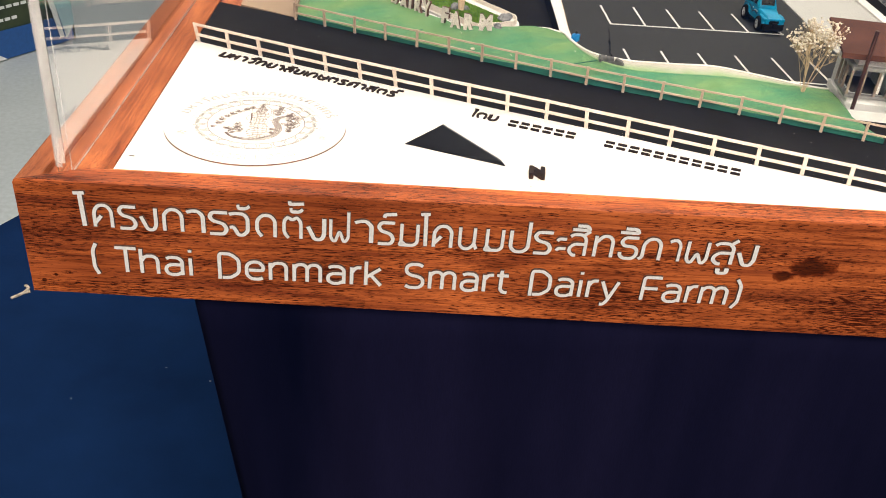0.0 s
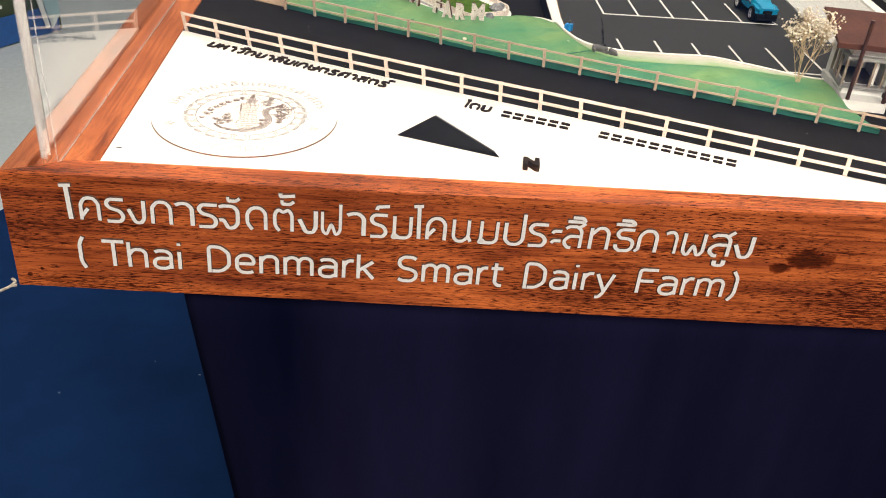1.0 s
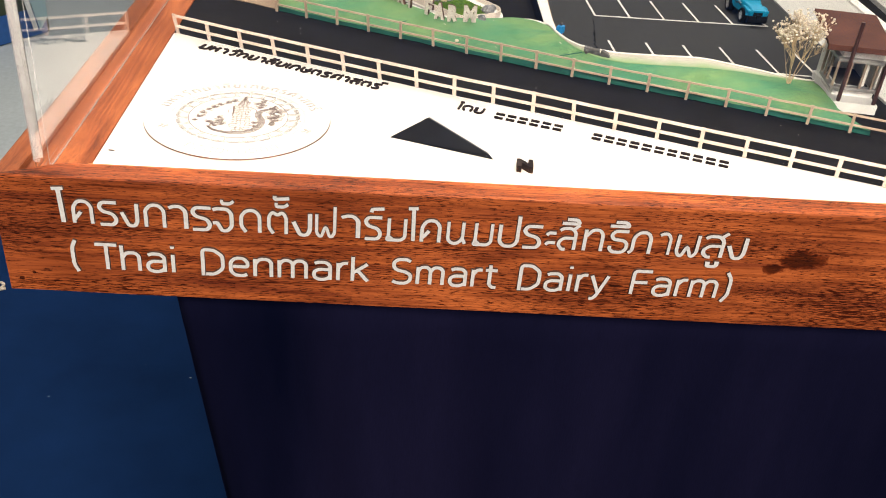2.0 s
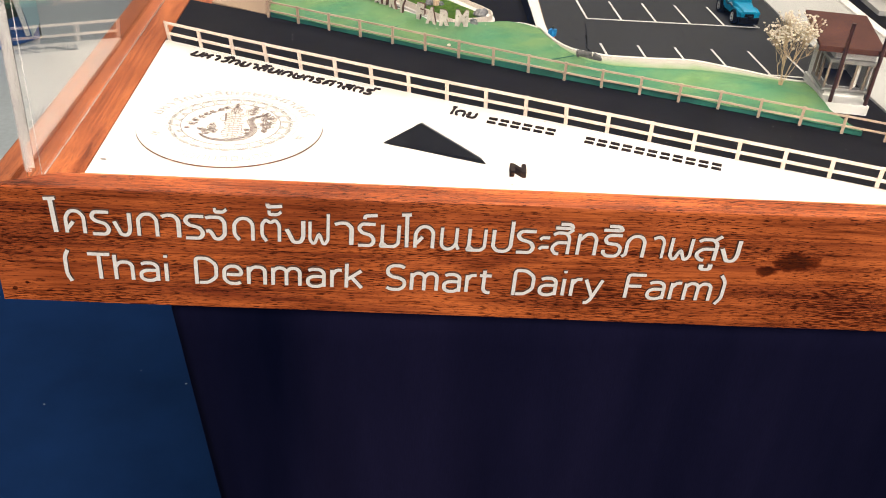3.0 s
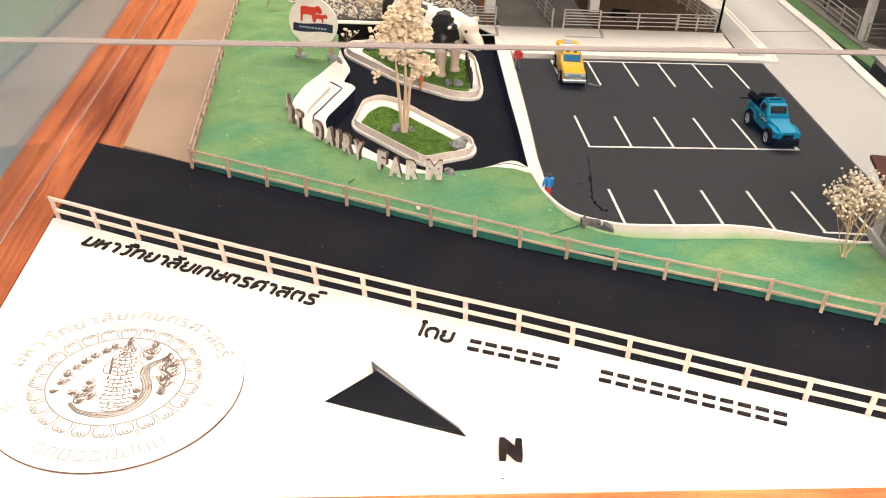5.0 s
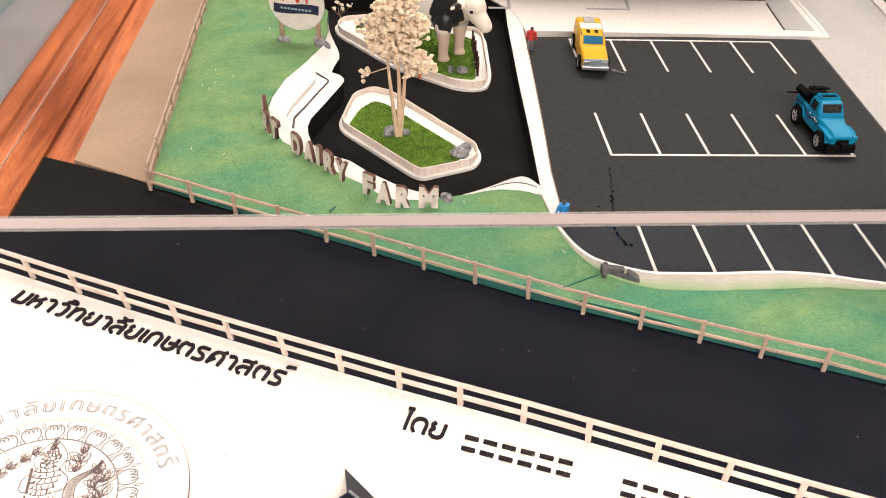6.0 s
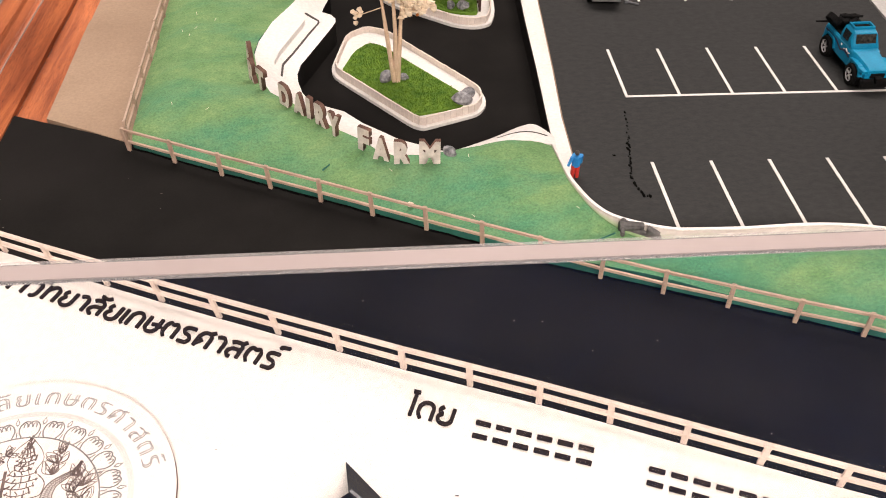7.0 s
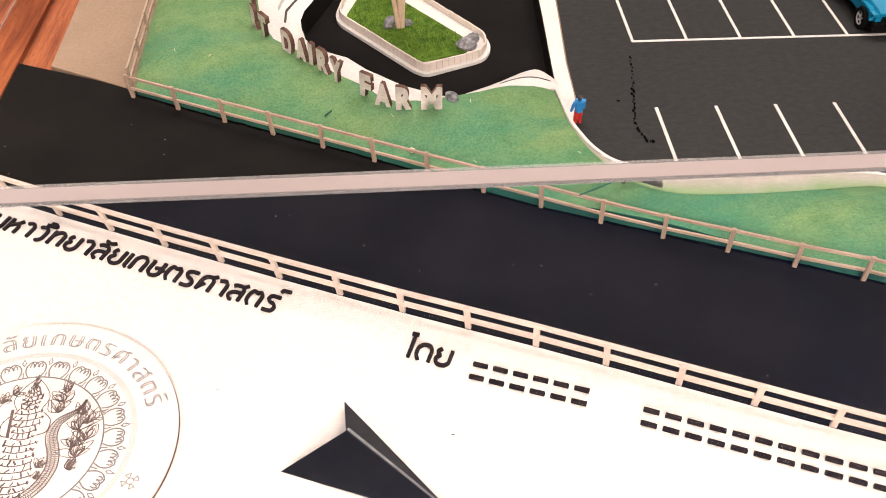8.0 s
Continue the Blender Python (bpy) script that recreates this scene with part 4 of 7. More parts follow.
    sprays = ((0.0228, -0.0135, 75, 0.9), (0.0240, -0.0080, 95, 1.4), (0.0215, -0.0030, 80, 1.4), (0.0262, -0.0005, 92, 1.5), (0.0232, 0.0045, 80, 1.5), (0.0262, 0.0075, 95, 1.4), (0.0240, 0.0120, 88, 1.1), (0.0135, 0.0140, 92, 1.2), (0.0148, 0.0190, 86, 1.3), (0.0152, 0.0235, 95, 1.0),
              (-0.0290, -0.0090, 80, 0.8), (-0.0268, -0.0030, 70, 1.0), (-0.0250, 0.0030, 60, 1.0), (-0.0222, 0.0085, 55, 1.0), (-0.0190, 0.0130, 50, 1.0), (-0.0150, 0.0175, 45, 1.0), (-0.0105, 0.0215, 40, 0.9), (-0.0065, 0.0250, 35, 0.8),
              (-0.0165, -0.0130, 80, 1.1), (-0.0135, -0.0090, 60, 1.1), (-0.0105, -0.0150, 70, 1.0), (-0.0150, -0.0175, 90, 0.9), (-0.0205, -0.0105, 60, 0.8), (-0.0125, -0.0035, 95, 0.8), (0.0100, -0.0110, 60, 0.8), (0.0105, -0.0160, 55, 0.6))
    for x, y, a, s in sprays:
        for k in range(9):
            q, l = radians(a + rng.uniform(-48, 48)), 0.0066 * s * rng.uniform(0.45, 1.1)
            u, v = math.cos(q), math.sin(q)
            bend = rng.choice((-1, 1)) * 0.28
            ribbon(bm, rounded([(x, y), (x + u * l * 0.45 - v * l * 0.26, y + v * l * 0.45 + u * l * 0.26), (x + u * l - v * l * bend, y + v * l + u * l * bend), (x + u * l * 0.55 + v * l * 0.20, y + v * l * 0.55 - u * l * 0.20), (x, y)], 0.003, 5, False), 0.00030, z0, z1 - 0.000012 * k)
            if k % 2:
                ribbon(bm, rounded([(x + u * l * 0.2, y + v * l * 0.2), (x + u * l * 0.6, y + v * l * 0.6), (x + u * l * 0.62 + v * l * 0.12, y + v * l * 0.62 - u * l * 0.12)], 0.0006, 3, False), 0.00030, z0, z1 - 0.00013)
    part("leaf_spray", bm, LASER_BROWN, t)


def arrow_and_n():
    bm = bmesh.new()
    a, notch, l, r = (0.2453, 0.1420, TOP), (0.2475, 0.1190, TOP + 0.0122), (0.2212, 0.1095, TOP), (0.2915, 0.0830, TOP)
    vs = [bm.verts.new(p) for p in (a, notch, l, r)]
    tip, root = bm.verts.new((0.2885, 0.0850, TOP + 0.0028)), bm.verts.new((0.2480, 0.1184, TOP))
    for f in ((0, 3, 4), (0, 4, 1), (2, 1, 4), (2, 4, 3), (0, 1, 5), (2, 5, 1), (0, 5, 3), (2, 3, 5)):
        bm.faces.new([(vs + [tip, root])[i] for i in f])
    bmesh.ops.recalc_face_normals(bm, faces=bm.faces)
    es = [e for e in bm.edges if root not in e.verts]
    bmesh.ops.bevel(bm, geom=es, offset=0.0004, segments=1, affect="EDGES")
    arrow = tagged(part("north_arrow", bm, ARROW_BLACK), "black stained wooden folded north arrow on the white panel", "arrow")
    # A thin grey strip follows the fold from notch to tip.
    bm = bmesh.new()
    a, b = Vector(notch) + Vector((0.0004, 0.0004, -0.0002)), Vector((0.2875, 0.0858, TOP + 0.0034))
    side = Vector((b - a).to_2d().orthogonal().normalized()).to_3d() * -0.0011
    vs = [bm.verts.new(p) for p in (a, b, b - side * 0.6, a - side)] + [bm.verts.new(p - Vector((0, 0, 0.0012))) for p in (a, b, b - side * 0.6, a - side)]
    for f in ((0, 1, 2, 3), (4, 5, 6, 7), (0, 1, 5, 4), (1, 2, 6, 5), (2, 3, 7, 6), (3, 0, 4, 7)):
        bm.faces.new([vs[i] for i in f])
    part("ridge", bm, GREY_PLASTIC, arrow, "thin grey strip along the fold")
    bm = word_mesh("N", 0.0098, 0.0045, 0.0009)
    ob = tagged(part("north_letter", bm, LETTER_DARK), "dark wooden letter N beside the north arrow", "letter")
    ob.matrix_basis = Matrix.Translation((0.3045, 0.0685, TOP)) @ pose(0, 0, 0, 0, 0, -6)


title_board()
seal()
arrow_and_n()

# ---- model ground ----
GREEN_FENCE = [(0.1175, 0.3650), (0.173, 0.3385), (0.231, 0.3115), (0.287, 0.2850), (0.342, 0.2595), (0.370, 0.2464), (0.398, 0.2344), (0.4274, 0.2232), (0.4568, 0.2115), (0.4868, 0.2010), (0.5138, 0.1885), (0.5441, 0.1760), (0.70, 0.112)]


def bank(a, b, floor):
    """A sloping strip between two 3D lines, closed down to the floor."""
    bm = bmesh.new()
    rows = [[bm.verts.new(q) for q in ((p.x, p.y, floor), p, r, (r.x, r.y, floor))] for p, r in zip(a, b)]
    for p, r in zip(rows, rows[1:]):
        for j in range(3):
            bm.faces.new((p[j], p[j + 1], r[j + 1], r[j]))
    bm.faces.new(rows[0])
    bm.faces.new(rows[-1][::-1])
    return bm


# the raised edge of the parking lot: x, y, height of its top, width of the slope below it
EDGE = glide([(0.3632, 0.3560, 0.8050, 0.0003), (0.3622, 0.3300, 0.8140, 0.0004), (0.3636, 0.3050, 0.8175, 0.0005), (0.3662, 0.2938, 0.8180, 0.0007), (0.3710, 0.2813, 0.8180, 0.0012), (0.3775, 0.2715, 0.8180, 0.0022), (0.3845, 0.2664, 0.8180, 0.0038), (0.3940, 0.2620, 0.8180, 0.0054), (0.4055, 0.2581, 0.8180, 0.0060), (0.4170, 0.2569, 0.8180, 0.0066), (0.4450, 0.2567, 0.8180, 0.0070), (0.4770, 0.2585, 0.8175, 0.0070), (0.5050, 0.2620, 0.8130, 0.0055), (0.5270, 0.2610, 0.8100, 0.0040), (0.5500, 0.2620, 0.8060, 0.0026), (0.5720, 0.2640, 0.8025, 0.0014), (0.5880, 0.2660, 0.8010, 0.0010)])
SLOPES = [v.w for v in EDGE]
EDGE = [v.to_3d() for v in EDGE]
EDGE_OUT = beside(EDGE, 0.0017)
EDGE_FOOT = [Vector((p.x, p.y, p.z - min(0.0055, 0.0006 + s * 0.75, max(0.0008, (p.z - 0.8005) * 0.33)))) for p, s in zip(beside(EDGE_OUT, SLOPES), SLOPES)]
WALK_OUT = [(0.2160, 0.612), (0.2185, 0.585), (0.2162, 0.5567), (0.2018, 0.5189), (0.1909, 0.4944), (0.1841, 0.4666), (0.1828, 0.4495), (0.1880, 0.4200), (0.1973, 0.3985), (0.2070, 0.3895), (0.2140, 0.3835), (0.2275, 0.3685), (0.2345, 0.3605), (0.2535, 0.3450), (0.2605, 0.3365), (0.2700, 0.3305), (0.2850, 0.3290), (0.3031, 0.3334)]
WALK_IN = [(0.3019, 0.3456), (0.2742, 0.3596), (0.2524, 0.3781), (0.2411, 0.3912), (0.2217, 0.4017), (0.2150, 0.4130), (0.2115, 0.4270), (0.2105, 0.4363), (0.2121, 0.4479), (0.2204, 0.4700), (0.2315, 0.5005), (0.2333, 0.5068), (0.2331, 0.5120), (0.2300, 0.5180), (0.2233, 0.5225), (0.2245, 0.5300), (0.2283, 0.5471), (0.2280, 0.5570), (0.2252, 0.5700), (0.2205, 0.5900), (0.2160, 0.612)]


def ground():
    a, b = FENCE_A, FENCE_B
    bm = bmesh.new()
    prism(bm, [(0.0405, 0.2850), (b.x, b.y - 0.001), (BOX_W - 0.04, 0.032), (BOX_W - 0.04, 0.62), (0.742, 0.62), (0.73, 0.30), (0.60, 0.262), (0.40, 0.245), (0.25, 0.315), (0.117, 0.3725), (0.0405, 0.4035)], LOW, BASE + 0.0016)
    tagged(part("road", bm, ROAD), "matt black paper road across the model", "road", kind="structure")
    bm = bmesh.new()
    prism(bm, [(0.190, 0.40), (0.24, 0.34), (0.376, 0.355), (0.386, 0.690), (0.180, 0.705)], LOW, LANE)
    tagged(part("lane", bm, ROAD), "sunken matt black lane between the planters", "road", kind="structure")
    bm = bmesh.new()
    prism(bm, [(0.0612, 0.3985), (0.1175, 0.3700), (0.104, 0.86), (0.0605, 0.86), (0.0601, 0.765), (0.0590, 0.668), (0.0596, 0.528), (0.0588, 0.520), (0.0590, 0.500), (0.0603, 0.445)], LOW, BASE + 0.0022)
    tagged(part("bare_strip", bm, BROWN_CARD), "bare brown card strip along the wooden rim", "ground", kind="structure")
    bm = bmesh.new()
    prism(bm, [(0.3830, 0.60), (0.3780, 0.509), (0.3752, 0.440), (0.3720, 0.384), (0.3712, 0.3560)] + [(p.x + 0.0004, p.y + 0.0004) for p in EDGE[7:]] + [(0.628, 0.268), (0.629, 0.39), (0.639, 0.6155), (0.384, 0.606)], LOW, TOP)
    lot = tagged(part("parking_lot", bm, PARKING), "charcoal paper parking lot with white bay lines", "parking lot", kind="structure")
    for i in range(5):
        x = 0.419 + 0.0347 * i
        for x0, x1, y0, y1 in ((x, x, 0.337, (0.2585, 0.2580, 0.2605, 0.2635, 0.2790)[i]), (x + 0.001, x + 0.001, 0.4085, 0.469), (x + 0.0045 + 0.0007 * i, x + 0.0045 + 0.0007 * i, 0.541 if i else 0.566, 0.6025)):
            bm = bmesh.new()
            ribbon(bm, [(x0, y0), (x1, y1)], 0.0019, TOP - 0.0005, TOP + 0.0003)
            part("bay_line", bm, LINE_WHITE, lot)
    for pts in ([(0.4195, 0.4085), (0.5945, 0.4095)], [(0.4225, 0.6020), (0.6015, 0.6030)], [(0.6010, 0.541), (0.6015, 0.6035)], [(0.594, 0.4090), (0.5915, 0.4180)], [(0.592, 0.2780), (0.5925, 0.3330)], [(0.556, 0.2785), (0.620, 0.2735)]):
        bm = bmesh.new()
        ribbon(bm, pts, 0.0019, TOP - 0.0005, TOP + 0.00035)
        part("bay_line", bm, LINE_WHITE, lot)
    bm = bmesh.new()
    prism(bm, [(0.629, 0.16), (0.74, 0.10), (0.7205, 0.437), (0.727, 0.562), (0.738, 0.701), (0.742, 0.86), (0.655, 0.86), (0.659, 0.62), (0.6400, 0.6155), (0.6300, 0.39)], LOW, TOP + 0.0006)
    tagged(part("side_road", bm, GREY_ROAD), "pale grey card road beside the parking lot", "road", kind="structure")
    bm = bmesh.new()
    ribbon(bm, [(0.6585, 0.706), (0.7385, 0.714)], 0.0008, TOP - 0.0005, TOP + 0.0009)
    tagged(part("road_joint", bm, BARN_DARK), "dark joint across the pale grey road", "joint")
    bm = bmesh.new()
    ribbon(bm, [(0.7175, 0.20), (0.7235, 0.437), (0.732, 0.575), (0.7425, 0.701), (0.7465, 0.86)], 0.0105, LOW, TOP + 0.003)
    tagged(part("kerb", bm, WHITE_CARD), "white card kerb along the pale road", "kerb", kind="structure")
    bm = bmesh.new()
    prism(bm, [(0.749, 0.60), (0.7495, 0.66), (0.7525, 0.86), (0.772, 0.86), (0.767, 0.655), (0.7660, 0.625)], LOW, TOP + 0.0025)
    tagged(part("verge", bm, VERGE), "green felt verge strip beside the kerb", "verge", kind="structure")
    right = [(0.3885, 0.668), (0.3855, 0.630), (0.3803, 0.509), (0.3770, 0.440), (0.3736, 0.384), (0.3732, 0.345), (0.3700, 0.325)]
    left = [(0.3750, 0.668), (0.3725, 0.630), (0.3684, 0.509), (0.3668, 0.440), (0.3648, 0.384), (0.3640, 0.352), (0.3632, 0.325)]
    ridge, shoulder = [Vector((x, y, TOP + 0.0020)) for x, y in right], [Vector((x, y, TOP + 0.0018)) for x, y in left]
    kerb = tagged(part("kerb", bank(ridge, shoulder, LOW), WHITE_CARD), "broad white kerb between lane and parking lot", "kerb", kind="structure")
    bm = bmesh.new()
    ribbon(bm, [(x - 0.0004, y) for x, y in left], 0.0006, LOW, TOP + 0.0013)
    part("kerb_face", bm, ROAD, kerb, "black paper face towards the lane")
    bm = bmesh.new()
    ribbon(bm, [(x + 0.0006, y) for x, y in right[:6]], 0.0009, LOW, TOP + 0.0012)
    part("kerb_side", bm, BROWN_CARD, kerb, "bare brown cut edge")
    tagged(part("kerb", bank(EDGE, EDGE_OUT, LOW), WHITE_CARD), "raised white curved kerb round the parking lot", "kerb", kind="structure")
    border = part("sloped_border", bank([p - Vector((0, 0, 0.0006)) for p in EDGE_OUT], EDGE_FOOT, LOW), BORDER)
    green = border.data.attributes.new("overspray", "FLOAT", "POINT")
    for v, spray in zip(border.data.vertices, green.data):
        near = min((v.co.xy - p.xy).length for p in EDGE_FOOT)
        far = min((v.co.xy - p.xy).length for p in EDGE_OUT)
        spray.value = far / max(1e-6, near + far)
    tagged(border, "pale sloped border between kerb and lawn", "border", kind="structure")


LAWN_EDGE = [(0.1190, 0.3665), (0.1745, 0.3390), (0.2325, 0.3120), (0.2885, 0.2845), (0.3445, 0.2575), (0.3995, 0.2359), (0.4582, 0.2130), (0.5455, 0.1775), (0.5860, 0.1605), (0.574, 0.196), (0.580, 0.262), (0.589, 0.2640)] + [(p.x, p.y) for p in EDGE_FOOT[::-2]] + [(0.3610, 0.3447), (0.3480, 0.3440), (0.3343, 0.3425), (0.3180, 0.3373)] + [(x, y) for x, y in WALK_OUT[::-1]] + [(0.2160, 0.632), (0.186, 0.688), (0.150, 0.755), (0.140, 0.86), (0.1025, 0.86), (0.1065, 0.70), (0.1180, 0.373)]


def path_gap(x, y, path):
    """The distance from a point to a path."""
    p, best = Vector((x, y)), 9.0
    for a, b in zip(path, path[1:]):
        a, b = Vector(a), Vector(b)
        k = max(0.0, min(1.0, (p - a).dot(b - a) / (b - a).length_squared))
        best = min(best, (p - a.lerp(b, k)).length)
    return best


def lawn_height(x, y):
    gap = min(path_gap(x, y, GREEN_FENCE), path_gap(x, y, [(0.1172, 0.366), (0.1035, 0.86)]) + 0.012)
    k = min(1.0, gap / 0.042)
    k = k * k * (3 - 2 * k)
    high = (0.0128 - 0.0055 * min(1.0, max(0.0, (y - 0.43) / 0.1))) * min(1.0, max(0.0, (0.60 - x) / 0.09))
    v = Vector((x * 26, y * 26, 0.3))
    z = 0.8026 + high * k * 0.92 + 0.0011 * noise.noise(v) + 0.0006 * noise.noise(v * 3.1) + 0.0003 * noise.noise(v * 9)
    edge, near = min(((p.x - x) ** 2 + (p.y - y) ** 2, p.z) for p in EDGE_FOOT)
    w = math.exp(-math.sqrt(edge) / 0.012)
    return z + (near - 0.0004 - z) * w


def lawn():
    bm = sheet(LAWN_EDGE, lawn_height, LOW, 0.0045)
    ob = part("lawn", bm, [LAWN, LAWN_SIDE])
    ob.data.polygons.foreach_set("use_smooth", [True] * len(ob.data.polygons))
    ob.data.set_sharp_from_angle(angle=radians(55))
    tagged(ob, "green painted felt lawn with teal edges", "lawn", kind="structure")
    # Broken black ribbons run along the lawn's front foot.
    rng, bm = random.Random(23), bmesh.new()
    for k, (p, d) in enumerate(along(LAWN_EDGE[:9], 0.0042)):
        a, b = p + Vector((d.y, -d.x)) * rng.uniform(0.0004, 0.0016), p + d * rng.uniform(0.0035, 0.0075) + Vector((d.y, -d.x)) * rng.uniform(0.0004, 0.0018)
        ribbon(bm, [tuple(a), tuple(b)], rng.uniform(0.0003, 0.0011), BASE + 0.0012, BASE + 0.0019 + 0.00002 * (k % 7))
    part("dark_foot_line", bm, BLACK_GLUE, ob, "dark broken line at the foot of the lawn")


def fence(path, pitch, mat, label, h=0.0150, base=0.7995, foot=0.7988, tip=0.0, thin=0.0012, stout=1.0):
    t = thing("fence", label, "fence", "model fences")
    spots = along(path, pitch)
    for p, d in spots:
        bm = bmesh.new()
        lean = random.uniform(-0.05, 0.01)
        box(bm, -0.00095 * stout, 0.00095 * stout, -0.0008, 0.0008, foot, base + h, 0.0002)
        for v in bm.verts:
            v.co.x += (v.co.z - base) * lean
            v.co.y -= (v.co.z - base) * tip
        part("post", bm, mat, t).matrix_basis = Matrix.Translation((p.x, p.y, 0)) @ pose(0, 0, 0, 0, 0, math.degrees(math.atan2(d.y, d.x)))
    for z in (base + 0.0064, base + h - 0.0014):
        bm = bmesh.new()
        ribbon(bm, [tuple(p + Vector((d.y, -d.x)) * (z - base) * tip) for p, d in spots], thin, z - 0.00062 * stout, z + 0.00062 * stout)
        part("rail", bm, mat, t)


ground()
lawn()
fence([(x, y + 0.0006) for x, y in WHITE_FENCE], 0.03088, FENCE_PALE, "cream two-rail model fence behind the white panel", h=0.0171, tip=0.21, thin=0.0018, stout=1.42)
fence([(x, y - 0.0020) for x, y in GREEN_FENCE], 0.0310, FENCE_WOOD, "pale wooden two-rail model fence along the lawn", h=0.0158, foot=0.7990, tip=0.08, stout=1.15)
fence([(0.1172, 0.3660), (0.1168, 0.3750), (0.1035, 0.860)], 0.0307, FENCE_WOOD, "pale wooden two-rail model fence beside the bare strip", base=0.8030)


def walk_height(x, y):
    o, i = path_gap(x, y, WALK_OUT), path_gap(x, y, WALK_IN)
    return 0.8118 - 0.0073 * min(1.0, 1.5 * o / max(1e-6, o + i))


def walkway():
    bm = sheet(WALK_OUT + WALK_IN[:-1], walk_height, LOW, 0.004)
    t = smooth(part("walkway", bm, [WHITE_CARD, ROAD]), 40)
    tagged(t, "white card walkway above the lane with black paper faces", "walkway", kind="structure")
    line = [Vector((x, y, walk_height(x, y) + 0.0005)) for x, y in rounded([(0.2002, 0.4326), (0.2000, 0.4479), (0.2067, 0.4659), (0.2154, 0.4912), (0.2205, 0.5040), (0.2211, 0.5075), (0.2115, 0.5150)], 0.003, 4, False)]
    part("slot", bank(line, beside(line, 0.0013), LOW), BARN_DARK, t, "dark open slot")
    bm = bmesh.new()
    prism(bm, rounded([(0.1958, 0.4430), (0.1980, 0.4560), (0.2045, 0.4760), (0.2128, 0.5000), (0.2115, 0.5060), (0.2040, 0.4930), (0.1962, 0.4690)], 0.003, 3), 0.7940, 0.8100)
    part("platform", bm, WHITE_CARD, t, "white card curved step")
    high = glide([(0.3031, 0.3334, 0.8118), (0.3180, 0.3378, 0.8118), (0.3343, 0.3430, 0.8115), (0.3480, 0.3445, 0.8105), (0.3632, 0.3450, 0.8090)], 5)
    low = glide([(0.3019, 0.3456, 0.8045), (0.3269, 0.3584, 0.8045), (0.3469, 0.3716, 0.8040), (0.3564, 0.3734, 0.8035), (0.3655, 0.3624, 0.8025)], 5)
    mid = [h.lerp(l, 0.42) + Vector((0, 0, 0.0012)) for h, l in zip(high, low)]
    tagged(part("kerb", bank(high, mid, LOW), WHITE_CARD), "white card kerb at the lawn corner", "kerb", kind="structure")
    slope = part("kerb_slope", bank(mid, low, LOW), WHITE_CARD)
    tagged(slope, "white card slope from kerb to lane", "kerb", kind="structure")
    half = len(mid) // 3
    cut = [m.lerp(l, 0.10) + Vector((0, 0, 0.0004)) for m, l in zip(mid[half:-2], low[half:-2])]
    edge = [m.lerp(l, 0.15) + Vector((0, 0, 0.0004)) for m, l in zip(mid[half:-2], low[half:-2])]
    part("slot", bank(cut, edge, LOW), BARN_DARK, slope, "dark open slot")


def planter(label, outer, inner, tall):
    t = thing("planter_island", label, "planter")
    bm = bmesh.new()
    out = rounded(outer, 0.012, 5)
    prism(bm, out, LANE - 0.0005, LANE + 0.0022)
    smooth(part("base", bm, WHITE_CARD, t, "white card base slab"), 30)
    ins = rounded(inner, 0.007, 4)
    ring = shrink(out, 0.0032)
    bm = bmesh.new()
    closed = ring + ring[:1]
    girth = sum((Vector(q) - Vector(p)).length for p, q in zip(closed, closed[1:]))
    for p, d in along(closed, girth / round(girth / 0.0042) - 1e-7):
        a = math.atan2(d.y, d.x)
        box(bm, -0.00200, 0.00200, -0.0005, 0.0005, LANE + 0.001, LANE + tall + random.uniform(-0.0002, 0.0002), 0, Matrix.Translation((p.x, p.y, 0)) @ pose(0, 0, 0, 0, 0, math.degrees(a) + random.uniform(-2, 2)))
    part("plank_wall", bm, SLAT_PALE, t, "low wall of upright pale wooden slats")
    bm = bmesh.new()
    prism(bm, shrink(out, 0.0040), LANE + 0.001, LANE + tall - 0.0040)
    part("inner_slab", bm, WHITE_CARD, t, "white card shelf between wall and turf")
    bm = bmesh.new()
    prism(bm, shrink(ins, 0.0012), LANE + 0.001, LANE + tall - 0.0026)
    turf = part("turf", bm, TURF, t, "bright green flocked turf")
    bm = bmesh.new()
    core = shrink(ins, 0.0018)
    xs, ys = [p[0] for p in core], [p[1] for p in core]
    rng = random.Random(3)
    for _ in range(int(2.2e6 * (max(xs) - min(xs)) * (max(ys) - min(ys)))):
        x, y = rng.uniform(min(xs), max(xs)), rng.uniform(min(ys), max(ys))
        if inside(x, y, core):
            a, l = rng.uniform(0, 6.28), rng.uniform(0.0008, 0.0019)
            dx, dy = math.cos(a) * 0.00018, math.sin(a) * 0.00018
            z = LANE + tall - 0.0027
            vs = [bm.verts.new(q) for q in ((x - dx, y - dy, z), (x + dx, y + dy, z), (x + rng.uniform(-0.0006, 0.0006), y + rng.uniform(-0.0006, 0.0006), z + l))]
            bm.faces.new(vs)
    tagged(part("turf_nap", bm, TURF, t), kind="stuff")
    return t


